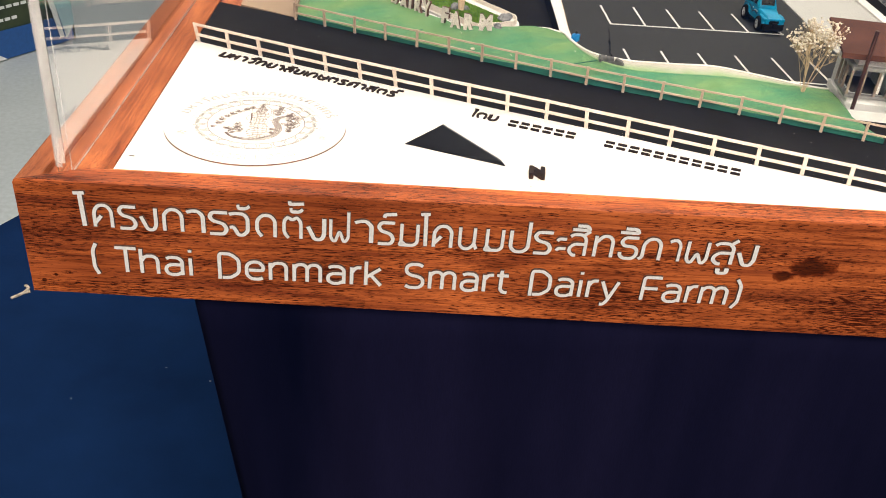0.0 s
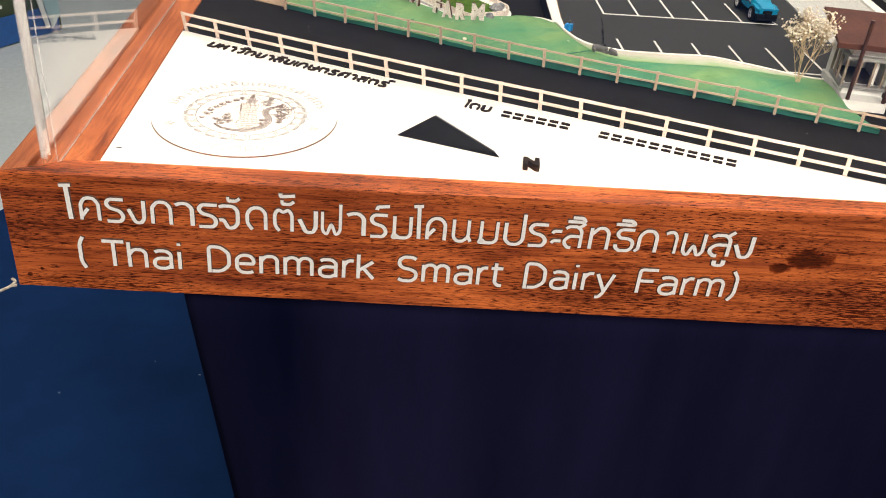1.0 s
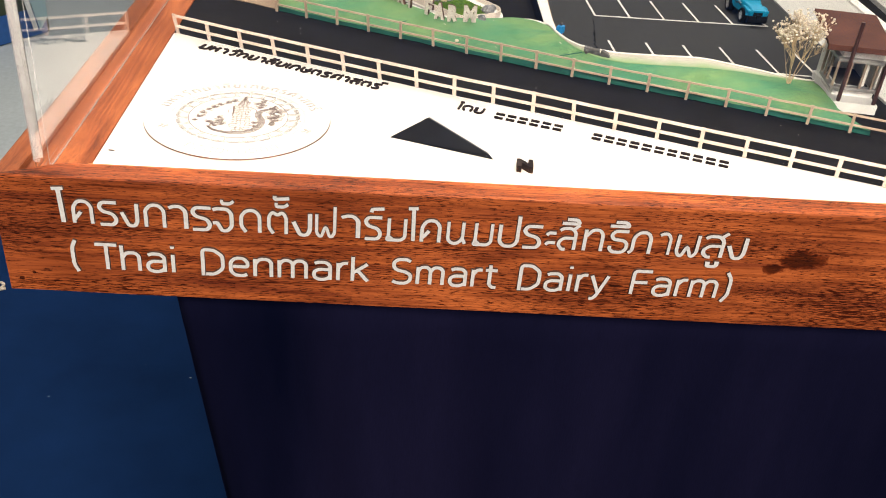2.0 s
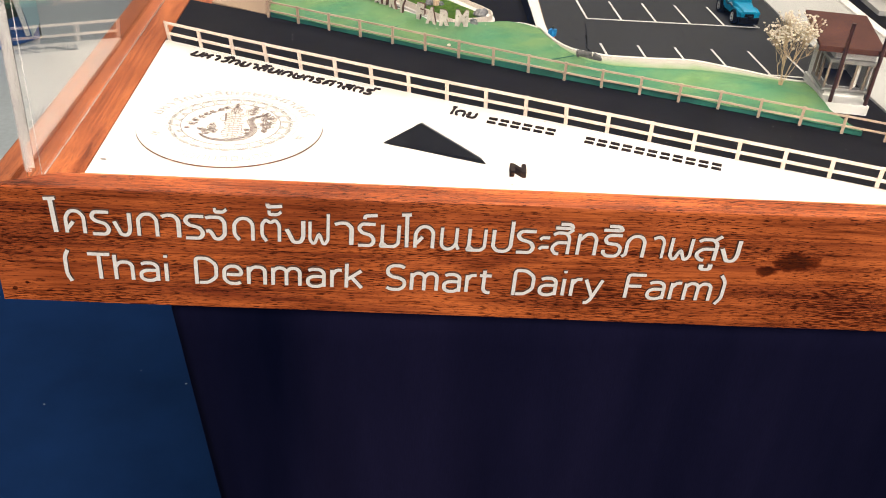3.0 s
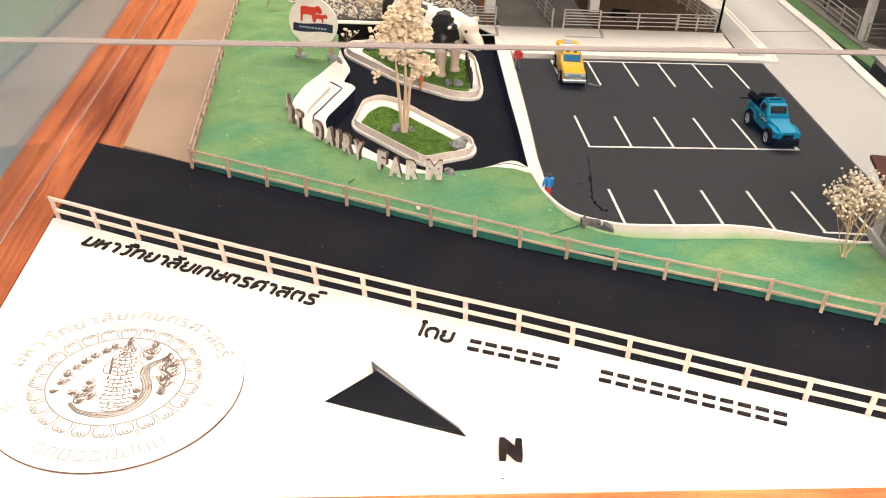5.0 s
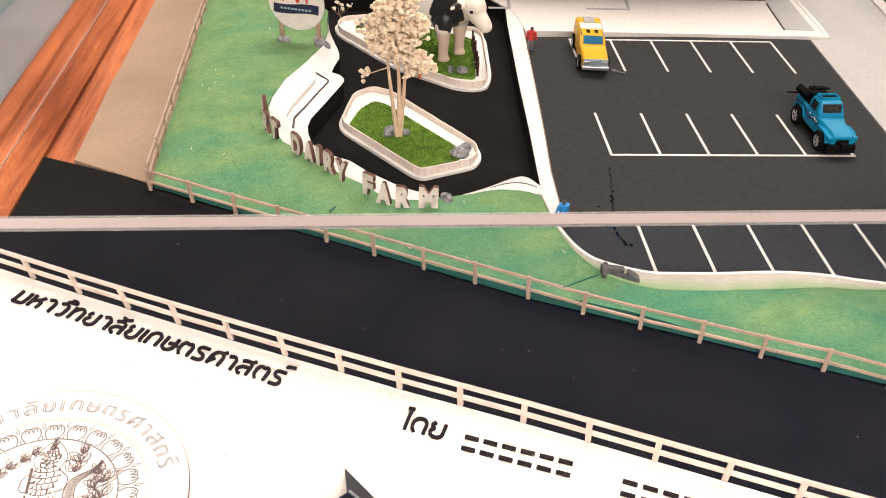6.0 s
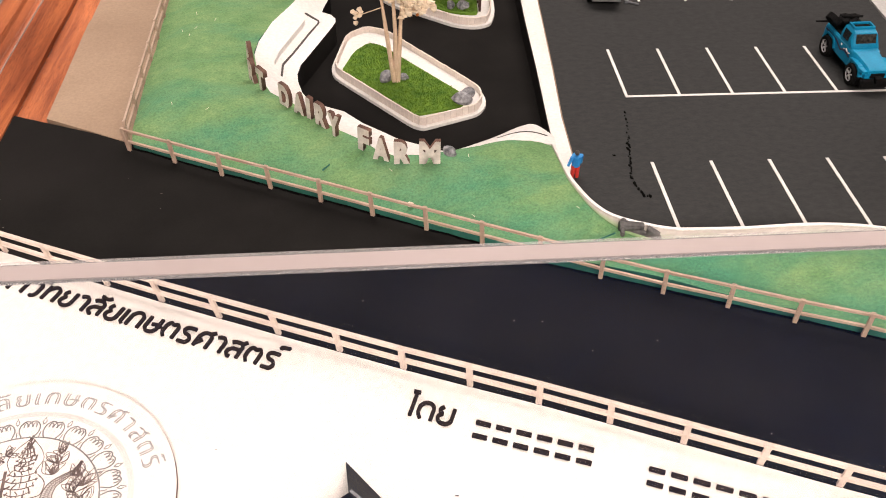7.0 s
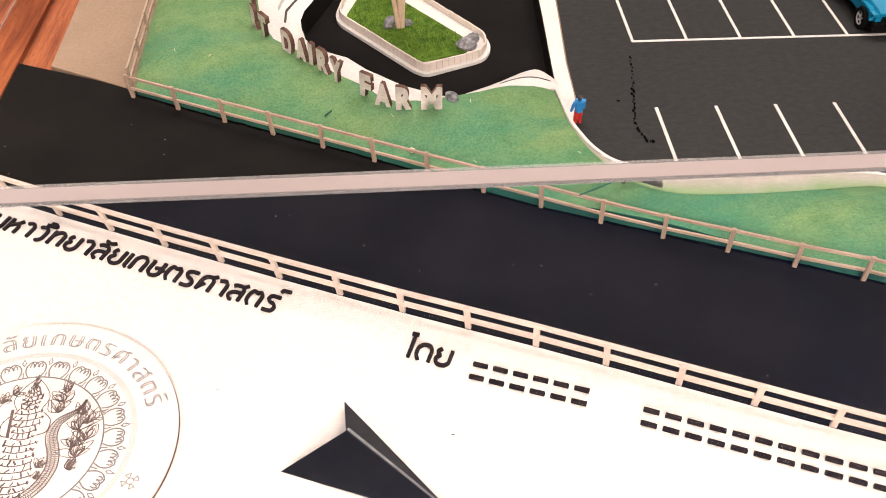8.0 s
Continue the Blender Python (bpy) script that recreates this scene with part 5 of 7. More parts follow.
walkway()
planter("white planter island with slatted wall and green turf", [(0.2290, 0.4610), (0.2820, 0.3965), (0.2890, 0.3920), (0.3260, 0.4075), (0.3320, 0.4190), (0.3310, 0.4330), (0.2710, 0.5130), (0.2540, 0.5210), (0.2380, 0.5080)], [(0.2355, 0.4560), (0.2840, 0.4010), (0.3170, 0.4110), (0.3200, 0.4250), (0.2660, 0.4940), (0.2560, 0.4990), (0.2450, 0.4860)], 0.0080)
planter("white cow island with slatted wall and green turf", [(0.2200, 0.643), (0.2230, 0.628), (0.2740, 0.561), (0.3200, 0.5265), (0.3350, 0.5235), (0.3460, 0.528), (0.3515, 0.547), (0.3535, 0.622), (0.3475, 0.637), (0.3050, 0.653), (0.2450, 0.663), (0.2250, 0.656)], [(0.2360, 0.6380), (0.2770, 0.5730), (0.3180, 0.5400), (0.3385, 0.5360), (0.3425, 0.6160), (0.3000, 0.6400), (0.2480, 0.6500)], 0.0080)


# ---- plants, stones, small figures ----
def stones(spots, group="decorative stones"):
    for x, y, z, r in spots:
        bm = bmesh.new()
        rng = random.Random(int(x * 1e5 + y * 1e4))
        blob(bm, (0, 0, 0), 1.0, (1, 1, 1), 0.0, 2, rng)
        away = Vector((rng.uniform(0, 9), rng.uniform(0, 9), rng.uniform(0, 9)))
        for v in bm.verts:
            k = 1 + 0.36 * noise.noise(v.co * 0.9 + away) + 0.26 * noise.noise(v.co * 2.3 + away)
            v.co = Vector((v.co.x * 1.18 * r * k, v.co.y * 0.92 * r * k, r * 0.5 + v.co.z * 0.82 * r * k))
        ob = smooth(part("stone", bm, STONE), 24)
        ob.matrix_basis = Matrix.Translation((x, y, z)) @ pose(0, 0, 0, 0, 0, rng.uniform(0, 360))
        tagged(ob, "small rounded grey decorative stone", "stone", group)


def dried_tree():
    base, rng = Vector((0.274, 0.4435, LANE + 0.0055)), random.Random(11)
    t = thing("model_tree", "model tree made of a bundle of dried cream flowers", "tree", at=Matrix.Translation(base))
    tops = [(-0.0095, 0.002, 0.068), (-0.002, -0.002, 0.076), (0.0050, 0.002, 0.066)]
    bm = bmesh.new()
    for i, q in enumerate(tops):
        a = Vector(((i - 1) * 0.0011, (i % 2) * 0.0009, -0.001))
        mid = a.lerp(Vector(q), 0.5) + Vector((rng.uniform(-1, 1), rng.uniform(-1, 1), 0)) * 0.0012
        tube(bm, a, mid, 0.0017, 0.0014, 8)
        tube(bm, mid, q, 0.0014, 0.0007, 8)
    smooth(part("trunk", bm, STEM, t, "bundle of straw-coloured stems"), 60)
    twigs, crown = bmesh.new(), bmesh.new()
    clumps = [((-0.003, 0, 0.092), 0.0160, 120), ((-0.014, 0.003, 0.082), 0.0135, 80), ((0.006, 0, 0.080), 0.0135, 80), ((-0.002, -0.004, 0.072), 0.0120, 70), ((0.002, 0.002, 0.106), 0.0105, 50), ((0.012, -0.003, 0.060), 0.0085, 44), ((0.018, -0.003, 0.057), 0.0055, 20), ((0.007, -0.004, 0.053), 0.0050, 14), ((-0.014, 0.0, 0.069), 0.0060, 20)]
    for c, r, n in clumps:
        for _ in range(int(n * 1.25)):
            d = Vector((rng.gauss(0, 1), rng.gauss(0, 1), rng.gauss(0, 1))).normalized() * r * rng.uniform(0.35, 1.14)
            p = Vector(c) + d
            s = rng.uniform(0.0014, 0.0027)
            for _ in range(2):
                q = p + Vector((rng.uniform(-1, 1), rng.uniform(-1, 1), rng.uniform(-1, 1))) * s * 0.7
                blob(crown, q, s * rng.uniform(0.7, 1.1), (1, rng.uniform(0.7, 1), rng.uniform(0.55, 1)), 0.3, 1, rng)
            if rng.random() < 0.4:
                tube(twigs, p, Vector(c) - Vector((0, 0, r * 0.9)), 0.00025, 0.0003, 4)
    for k in range(9):
        p = Vector((-0.023 + rng.uniform(-0.003, 0.003), -0.002 + rng.uniform(-0.002, 0.002), 0.049 + rng.uniform(-0.005, 0.005)))
        blob(crown, p, rng.uniform(0.0017, 0.0025), (1, 1, 0.7), 0.3, 1, rng)
    tube(twigs, (-0.008, 0, 0.053), (-0.022, -0.002, 0.049), 0.0004, 0.0003, 5)
    part("twig_cluster", twigs, STEM, t)
    smooth(part("crown", crown, PETAL, t, "crown of dried cream flower heads"), 30)


def dried_shrub(label, base, spread, height, heads, size, seed, mat=None):
    rng = random.Random(seed)
    t = thing("model_shrub", label, "shrub", at=Matrix.Translation(base))
    stems, crown = bmesh.new(), bmesh.new()
    for i in range(max(5, heads // 9)):
        a, q = rng.uniform(0, 6.28), math.sqrt(rng.random())
        top = Vector((math.cos(a) * q * spread * 1.1 + height * -0.04, math.sin(a) * q * spread * 0.8, height * (0.46 + 0.5 * rng.random() * (1 - 0.3 * q)) * (1.22 if i % 7 == 3 else 1.0)))
        fork = top - Vector((math.cos(a) * q * spread * 0.12, 0, height * rng.uniform(0.10, 0.18)))
        if i % 3 == 0:
            root = Vector((rng.uniform(-1, 1), rng.uniform(-1, 1), 0)) * 0.0012
            mid = root.lerp(fork, 0.5) + Vector((rng.uniform(-1, 1), rng.uniform(-1, 1), 0)) * spread * 0.14
            tube(stems, root, mid, 0.00026, 0.00022, 5)
            tube(stems, mid, fork, 0.00022, 0.00016, 5)
        else:
            tube(stems, mid, fork, 0.0002, 0.00015, 4)
        for _ in range(13):
            d = Vector((rng.gauss(0, 1), rng.gauss(0, 1), rng.gauss(0.2, 0.7))) * height * 0.055
            tube(stems, fork, top + d, 0.00012, 0.00009, 3)
            blob(crown, top + d, rng.uniform(0.6, 1.3) * size, (1, 1, 0.85), 0.3, 1, rng)
    part("stem_bundle", stems, STRAW, t, "thin straw stems")
    smooth(part("flower_cluster", crown, mat or PETAL_WHITE, t, "tiny dried flower heads"), 60)


def figurine(x, y, z, turn, mat, label, h=0.0205, lower=None):
    """A tiny plain standing figure: one simple tapered shape."""
    bm = bmesh.new()
    for s in (-1, 1):
        tube(bm, (s * 0.0016, 0, 0), (s * 0.0011, 0, h * 0.48), 0.0011, 0.0015, 7)
    tube(bm, (0, 0, h * 0.45), (0, 0, h * 0.82), 0.0023, 0.0030, 8)
    for s in (-1, 1):
        tube(bm, (s * 0.0031, 0, h * 0.80), (s * 0.0040, -0.0012, h * 0.46), 0.0010, 0.0008, 6)
    n = len(bm.faces)
    blob(bm, (0, 0, h * 0.92), 0.0017, (0.9, 0.9, 1.15), 0.0, 1)
    for f in bm.faces:
        c = f.calc_center_median().z
        f.material_index = 1 if c < h * 0.45 else (2 if c > h * 0.84 else 0)
    ob = smooth(part("figurine", bm, [mat, lower or mat, BARN_DARK]), 50)
    ob.matrix_basis = Matrix.Translation((x, y, z)) @ pose(0, 0, 0, 0, 0, turn)
    tagged(ob, label, "figurine", "toy figures")


def glue_marks():
    rng = random.Random(8)
    bm = bmesh.new()
    for a, b, n in (((0.4152, 0.3900), (0.4108, 0.364), 7), ((0.4108, 0.364), (0.4046, 0.329), 19), ((0.4046, 0.329), (0.4038, 0.3206), 4), ((0.4040, 0.318), (0.4067, 0.3056), 10), ((0.4067, 0.3056), (0.4105, 0.3058), 5), ((0.398, 0.345), (0.399, 0.3448), 2)):
        for i in range(n):
            f = i / n
            x, y = a[0] + (b[0] - a[0]) * f + rng.uniform(-1, 1) * 0.0008, a[1] + (b[1] - a[1]) * f
            blob(bm, (x, y, TOP + 0.0002), rng.uniform(0.0005, 0.0014), (0.7, 1.25, 0.2), 0.4, 1, rng)
    tagged(smooth(part("glue_trace", bm, BLACK_GLUE), 60), "dried black glue trace on the parking lot", "stain", kind="stuff")


def fallen_lamp():
    t = thing("fallen_street_lamp", "broken dark model street lamp lying at the kerb", "street lamp", at=Matrix.Translation((-0.0060, -0.0235, 0.0108)) @ Matrix.Translation((0.396, 0.282, TOP)) @ pose(0, 0, 0, 0, 0, -10) @ Matrix.Diagonal((0.95, 1.3, 1.25, 1.0)) @ Matrix.Translation((-0.396, -0.282, -TOP)))
    bm = bmesh.new()
    tube(bm, (0.386, 0.2820, TOP + 0.0055), (0.399, 0.2840, TOP + 0.0045), 0.0021, 0.0017, 8)
    tube(bm, (0.388, 0.2845, TOP + 0.0030), (0.408, 0.2790, TOP + 0.0035), 0.0015, 0.0010, 8)
    tube(bm, (0.3885, 0.2860, TOP + 0.0050), (0.3875, 0.2775, TOP + 0.0050), 0.0016, 0.0012, 8)
    part("pole", bm, LAMP_GREY, t)
    bm = bmesh.new()
    box(bm, -0.0035, 0.0035, -0.0016, 0.0016, 0, 0.0026, 0.0006, Matrix.Translation((0.4035, 0.2805, TOP + 0.0035)) @ pose(0, 0, 0, 0, 12, -18))
    part("lamp_head", bm, LAMP_GREY, t)
    bm = bmesh.new()
    tube(bm, (0.384, 0.2790, TOP + 0.0042), (0.365, 0.2690, TOP + 0.0037), 0.0004, 0.0003, 5)
    part("wire", bm, LAWN_SIDE, t, "thin green wire")


def lint():
    rng = random.Random(21)
    bm = bmesh.new()
    for _ in range(26):
        x = rng.uniform(0.05, 0.62)
        y = 0.2905 - 0.4234 * (x - 0.0425) + rng.uniform(0.008, 0.085)
        blob(bm, (x, y, BASE + 0.0018), rng.uniform(0.00010, 0.00030), (1.5, 0.7, 0.3), 0.4, 1, rng)
    tagged(part("dust_specks", bm, GRAVEL), "pale dust specks scattered on the black road", "dust", kind="stuff")
    bm = bmesh.new()
    for _ in range(60):
        x, y = rng.uniform(0.13, 0.50), rng.uniform(0.22, 0.62)
        if inside(x, y, LAWN_EDGE):
            a = rng.uniform(0, 3.14)
            tube(bm, (x, y, lawn_height(x, y) + 0.0003), (x + 0.002 * math.cos(a), y + 0.002 * math.sin(a), lawn_height(x, y) + 0.0012), 0.00018, 0.00012, 4)
    tagged(part("lawn_fibres", bm, PETAL_WHITE), "pale loose fibres lying on the felt lawn", "fibres", kind="stuff")
    bm = bmesh.new()
    for _ in range(16):
        x, y = rng.uniform(-0.65, 0.1), rng.uniform(-0.1, 1.0)
        blob(bm, (x, y, 0.007), rng.uniform(0.0006, 0.0016), (1.5, 0.8, 0.4), 0.5, 1, rng)
    tagged(part("carpet_lint", bm, GRAVEL), "white lint flecks on the blue carpet", "lint", kind="stuff")
    bm = bmesh.new()
    for pts in ([(-0.515, 0.985), (-0.498, 1.005), (-0.494, 1.022), (-0.505, 1.030)], [(-0.498, 1.005), (-0.488, 1.010)]):
        ribbon(bm, rounded(pts, 0.008, 4, False), 0.005, 0.0065, 0.0095)
    tagged(part("paper_scrap", bm, GRAVEL), "torn white scrap lying on the blue carpet", "scrap")
    for x, y, r in ((0.0475, 0.0690, 0.0013), (0.3050, 0.0565, 0.0006), (0.0750, 0.2050, 0.0004), (0.2890, 0.1230, 0.0006), (0.193, 0.150, 0.0004)):
        bm = bmesh.new()
        blob(bm, (0, 0, 0), r, (1.8, 0.6, 0.25), 0.3, 1, rng)
        ob = part("fleck", bm, LETTER_DARK)
        ob.matrix_basis = Matrix.Translation((x, y, TOP + 0.0002))
        tagged(ob, "tiny dark fleck on the white panel", "fleck", "panel flecks")


def lawn_litter():
    bm = bmesh.new()
    rng = random.Random(17)
    for _ in range(4):
        blob(bm, (rng.uniform(-0.0012, 0.0012), rng.uniform(-0.001, 0.001), 0.0012), 0.0014, (1, 1, 0.7), 0.3, 1, rng)
    ob = smooth(part("fallen_petal", bm, PETAL_WHITE), 60)
    ob.matrix_basis = Matrix.Translation((0.2775, 0.2980, lawn_height(0.2775, 0.2980)))
    tagged(ob, "small white dried petal lying on the lawn", "petal")
    bm = bmesh.new()
    z = lawn_height(0.2324, 0.3293) + 0.0006
    tube(bm, (0.2304, 0.3277, z), (0.2344, 0.3309, z + 0.0015), 0.0006, 0.0004, 6)
    tagged(part("wire_scrap", bm, LAWN_SIDE), "short teal wire scrap lying on the lawn", "scrap")


lawn_litter()
dried_tree()
dried_shrub("model shrub of thin stems with white dried flowers", (0.5465, 0.2325, lawn_height(0.5465, 0.2325) - 0.001), 0.0180, 0.066, 270, 0.00102, 4)
dried_shrub("fine model shrub with tiny white dried flowers on the lawn", (0.140, 0.715, 0.803), 0.020, 0.040, 60, 0.0011, 6)
dried_shrub("fine white flowering model shrub behind the sign", (0.252, 0.712, 0.803), 0.028, 0.042, 170, 0.0012, 7)
dried_shrub("small white flowering model shrub at the lane end", (0.226, 0.670, LANE), 0.010, 0.016, 45, 0.0010, 9)
stones([(0.2680, 0.4465, LANE + 0.0050, 0.0046), (0.2790, 0.4475, LANE + 0.0050, 0.0032), (0.3155, 0.4155, LANE + 0.006, 0.0054), (0.3200, 0.4225, LANE + 0.006, 0.0044), (0.3010, 0.3305, lawn_height(0.3010, 0.3305) - 0.001, 0.0036), (0.3270, 0.5480, LANE + 0.0055, 0.0045), (0.3180, 0.5490, LANE + 0.0055, 0.0036), (0.2470, 0.6400, LANE + 0.0055, 0.0055), (0.2145, 0.5600, 0.8070, 0.0058), (0.2110, 0.5700, 0.8070, 0.0050), (0.1835, 0.5690, 0.8070, 0.0048), (0.3835, 0.2655, 0.8125, 0.0030)])
figurine(0.3712, 0.3245, TOP, 200, SKY_BLUE, "tiny blue and red plastic standing toy figure", 0.0185, lower=RED)
figurine(0.3860, 0.5790, TOP, 160, RED, "tiny red and grey plastic standing toy figure", lower=GREY_PLASTIC)
figurine(0.2925, 0.5445, LANE + 0.0022, 90, ORANGE, "tiny orange plastic toy figure at the planter", 0.0190)
figurine(0.7530, 0.5385, TOP + 0.003, 30, GREY_PLASTIC, "tiny grey plastic standing toy figure by the wall", 0.0190)
glue_marks()
fallen_lamp()
lint()


# ---- standing letters ----
def standing_letters():
    t = thing("sign_letters", "row of greyed plywood block letters standing on the lawn edge", "letters")
    for ch, x, y, a in (("A", 0.1815, 0.4420, -70), ("R", 0.1855, 0.4175, -64), ("T", 0.1912, 0.4070, -55), ("D", 0.2058, 0.3880, -47), ("A", 0.2142, 0.3795, -46), ("I", 0.2226, 0.3713, -46), ("R", 0.2278, 0.3650, -46), ("Y", 0.2354, 0.3560, -45), ("F", 0.2520, 0.3415, -38), ("A", 0.2592, 0.3332, -24), ("R", 0.2704, 0.3275, -10), ("M", 0.2838, 0.3255, -4)):
        bm = word_mesh(ch, 0.0140, 0.0028, 0.0012)
        fit_x(bm, 0, {"M": 0.0116, "I": 0.0036, "R": 0.0098, "A": 0.0104, "D": 0.0092, "F": 0.0080}.get(ch, 0.0092))
        for f in bm.faces:
            f.normal_update()
            f.material_index = 1 if abs(f.normal.z) < 0.5 else 0
        ob = part("letter", bm, [LETTER_WOOD, LETTER_SIDE], t)
        ob.matrix_basis = Matrix.Translation((x, y, lawn_height(x, y) - 0.0008)) @ pose(0, 0, 0, 90, 0, a)


standing_letters()


# ---- toy cow ----
def patch_mat():
    m, nodes, links, b = shader("painted_cow_coat", 0.45)
    n = noise_node(nodes, links, 90, (1, 1, 1), 2.0)
    near = None
    for cx, cy, cz, r in ((-0.009, -0.023, 0.041, 0.0120), (-0.011, -0.021, 0.032, 0.0105), (-0.011, 0.005, 0.043, 0.0090), (-0.006, 0.013, 0.047, 0.0070), (-0.010, 0.040, 0.036, 0.0130), (0.012, -0.008, 0.042, 0.0160), (0.012, 0.030, 0.037, 0.0140), (-0.0075, -0.0420, 0.0400, 0.0019), (0.0075, -0.0420, 0.0400, 0.0019)):
        co, dist = nodes.new("ShaderNodeTexCoord"), nodes.new("ShaderNodeVectorMath")
        dist.operation, dist.inputs[1].default_value = "DISTANCE", (cx, cy, cz)
        links.new(co.outputs["Object"], dist.inputs[0])
        div = nodes.new("ShaderNodeMath")
        div.operation, div.inputs[1].default_value = "DIVIDE", r
        links.new(dist.outputs["Value"], div.inputs[0])
        if near:
            low = nodes.new("ShaderNodeMath")
            low.operation = "MINIMUM"
            links.new(near, low.inputs[0])
            links.new(div.outputs[0], low.inputs[1])
            near = low.outputs[0]
        else:
            near = div.outputs[0]
    wob = nodes.new("ShaderNodeMath")
    wob.operation, wob.inputs[1].default_value = "MULTIPLY_ADD", 0.5
    links.new(near, wob.inputs[0])
    links.new(n.outputs[0], wob.inputs[2])
    half = nodes.new("ShaderNodeMath")
    half.operation, half.inputs[1].default_value = "MULTIPLY", 0.5
    links.new(wob.outputs[0], half.inputs[0])
    spots = ramp_node(nodes, links, half.outputs[0], [(0.485, (1, 1, 1)), (0.50, (0, 0, 0))]).outputs[0]
    co, sep = nodes.new("ShaderNodeTexCoord"), nodes.new("ShaderNodeSeparateXYZ")
    links.new(co.outputs["Object"], sep.inputs[0])
    face = ramp_node(nodes, links, sep.outputs["Y"], [(0.0, (1, 1, 1)), (1.0, (0, 0, 0))])
    mp = nodes.new("ShaderNodeMapRange")
    mp.inputs["From Min"].default_value, mp.inputs["From Max"].default_value = -0.0335, -0.0285
    links.new(sep.outputs["Y"], mp.inputs["Value"])
    links.new(mp.outputs[0], face.inputs[0])
    leg = nodes.new("ShaderNodeMapRange")
    leg.inputs["From Min"].default_value, leg.inputs["From Max"].default_value = 0.0225, 0.0195
    links.new(sep.outputs["Z"], leg.inputs["Value"])
    cream = mix_node(nodes, links, (0.80, 0.76, 0.70), (0.60, 0.46, 0.36), leg.outputs[0])
    coat = mix_node(nodes, links, cream, (0.78, 0.70, 0.61), face.outputs[0])
    links.new(mix_node(nodes, links, coat, (0.012, 0.012, 0.013), spots), b.inputs["Base Color"])
    fine = noise_node(nodes, links, 500, (1, 1, 1), 2)
    bump(nodes, links, b, fine.outputs[0], 0.2, 0.0003)
    return m


def cow(at, scale, label, name="toy_cow"):
    """A plain cow shape facing -y, its feet at z = 0, as one mesh."""
    bm = bmesh.new()
    ring = []
    for y, z, w, h in ((0.046, 0.044, 0.006, 0.010), (0.040, 0.043, 0.0115, 0.0150), (0.026, 0.042, 0.0135, 0.0165), (0.008, 0.040, 0.0150, 0.0170), (-0.010, 0.041, 0.0138, 0.0165), (-0.022, 0.044, 0.0110, 0.0150), (-0.030, 0.047, 0.0080, 0.0110), (-0.036, 0.049, 0.0068, 0.0088)):
        ring.append([bm.verts.new((w * math.cos(a), y, z + h * math.sin(a))) for a in (2 * math.pi * i / 14 for i in range(14))])
    for r, s in zip(ring, ring[1:]):
        for i in range(14):
            bm.faces.new((r[i], r[(i + 1) % 14], s[(i + 1) % 14], s[i]))
    bm.faces.new(ring[0])
    bm.faces.new(ring[-1][::-1])
    tube(bm, (0, -0.035, 0.0495), (0, -0.0475, 0.0405), 0.0072, 0.0050, 12)
    blob(bm, (0, -0.038, 0.0495), 0.0088, (0.95, 0.95, 0.9), 0, 2)
    blob(bm, (0, -0.0485, 0.0395), 0.0051, (1.0, 0.8, 0.85), 0, 2)
    for s in (-1, 1):
        blob(bm, (s * 0.0118, -0.033, 0.0515), 0.0046, (1.5, 0.5, 0.6), 0, 2)
        for y in (-0.019, 0.033):
            blob(bm, (s * 0.0085, y, 0.034), 0.0075, (0.8, 1.0, 1.3), 0, 2)
            tube(bm, (s * 0.0085, y, 0.034), (s * 0.0082, y - 0.001, 0.015), 0.0062, 0.0037, 10)
            tube(bm, (s * 0.0082, y - 0.001, 0.016), (s * 0.0082, y - 0.001, 0.004), 0.0037, 0.0033, 10)
            tube(bm, (s * 0.0082, y - 0.001, 0.0048), (s * 0.0082, y - 0.0018, 0.0), 0.0037, 0.0046, 10)
    tube(bm, (0, 0.045, 0.052), (0.002, 0.051, 0.026), 0.0016, 0.0011, 8)
    blob(bm, (0, 0.024, 0.025), 0.0058, (1, 1, 0.8), 0, 2)
    for v in bm.verts:
        v.co.z = v.co.z * 0.74 if v.co.z < 0.030 else v.co.z - 0.0078
        v.co.z -= 0.0012 * min(1.0, max(0.0, (-0.026 - v.co.y) / 0.010))
    ob = part(name, bm, patch_mat() if scale > 0.5 else LINE_WHITE)
    m = ob.modifiers.new("fuse", "REMESH")
    m.mode, m.voxel_size, m.use_smooth_shade = "VOXEL", 0.0009, True
    m = ob.modifiers.new("soften", "SMOOTH")
    m.factor, m.iterations = 0.5, 3
    ob.matrix_basis = at @ Matrix.Scale(scale, 4)
    return tagged(ob, label, "toy cow")


cow(Matrix.Translation((0.3025, 0.5960, LANE + 0.0050)) @ pose(0, 0, 0, 0, 0, 45), 1.22, "black and white toy cow standing on the planter turf")
bm = bmesh.new()
for i in range(9):
    box(bm, -0.0016, 0.0016, -0.0009, 0.0009, LANE + 0.003, LANE + 0.0160 + 0.0015 * (i % 3), 0.0003, Matrix.Translation((0.3395 + 0.0004 * (i % 2), 0.546 + 0.0068 * i, 0)) @ pose(0, 0, 0, 0, 0, 86))
tagged(part("log_screen", bm, [POST_BROWN]), "row of dark brown upright sticks at the planter edge", "screen", kind="stuff")


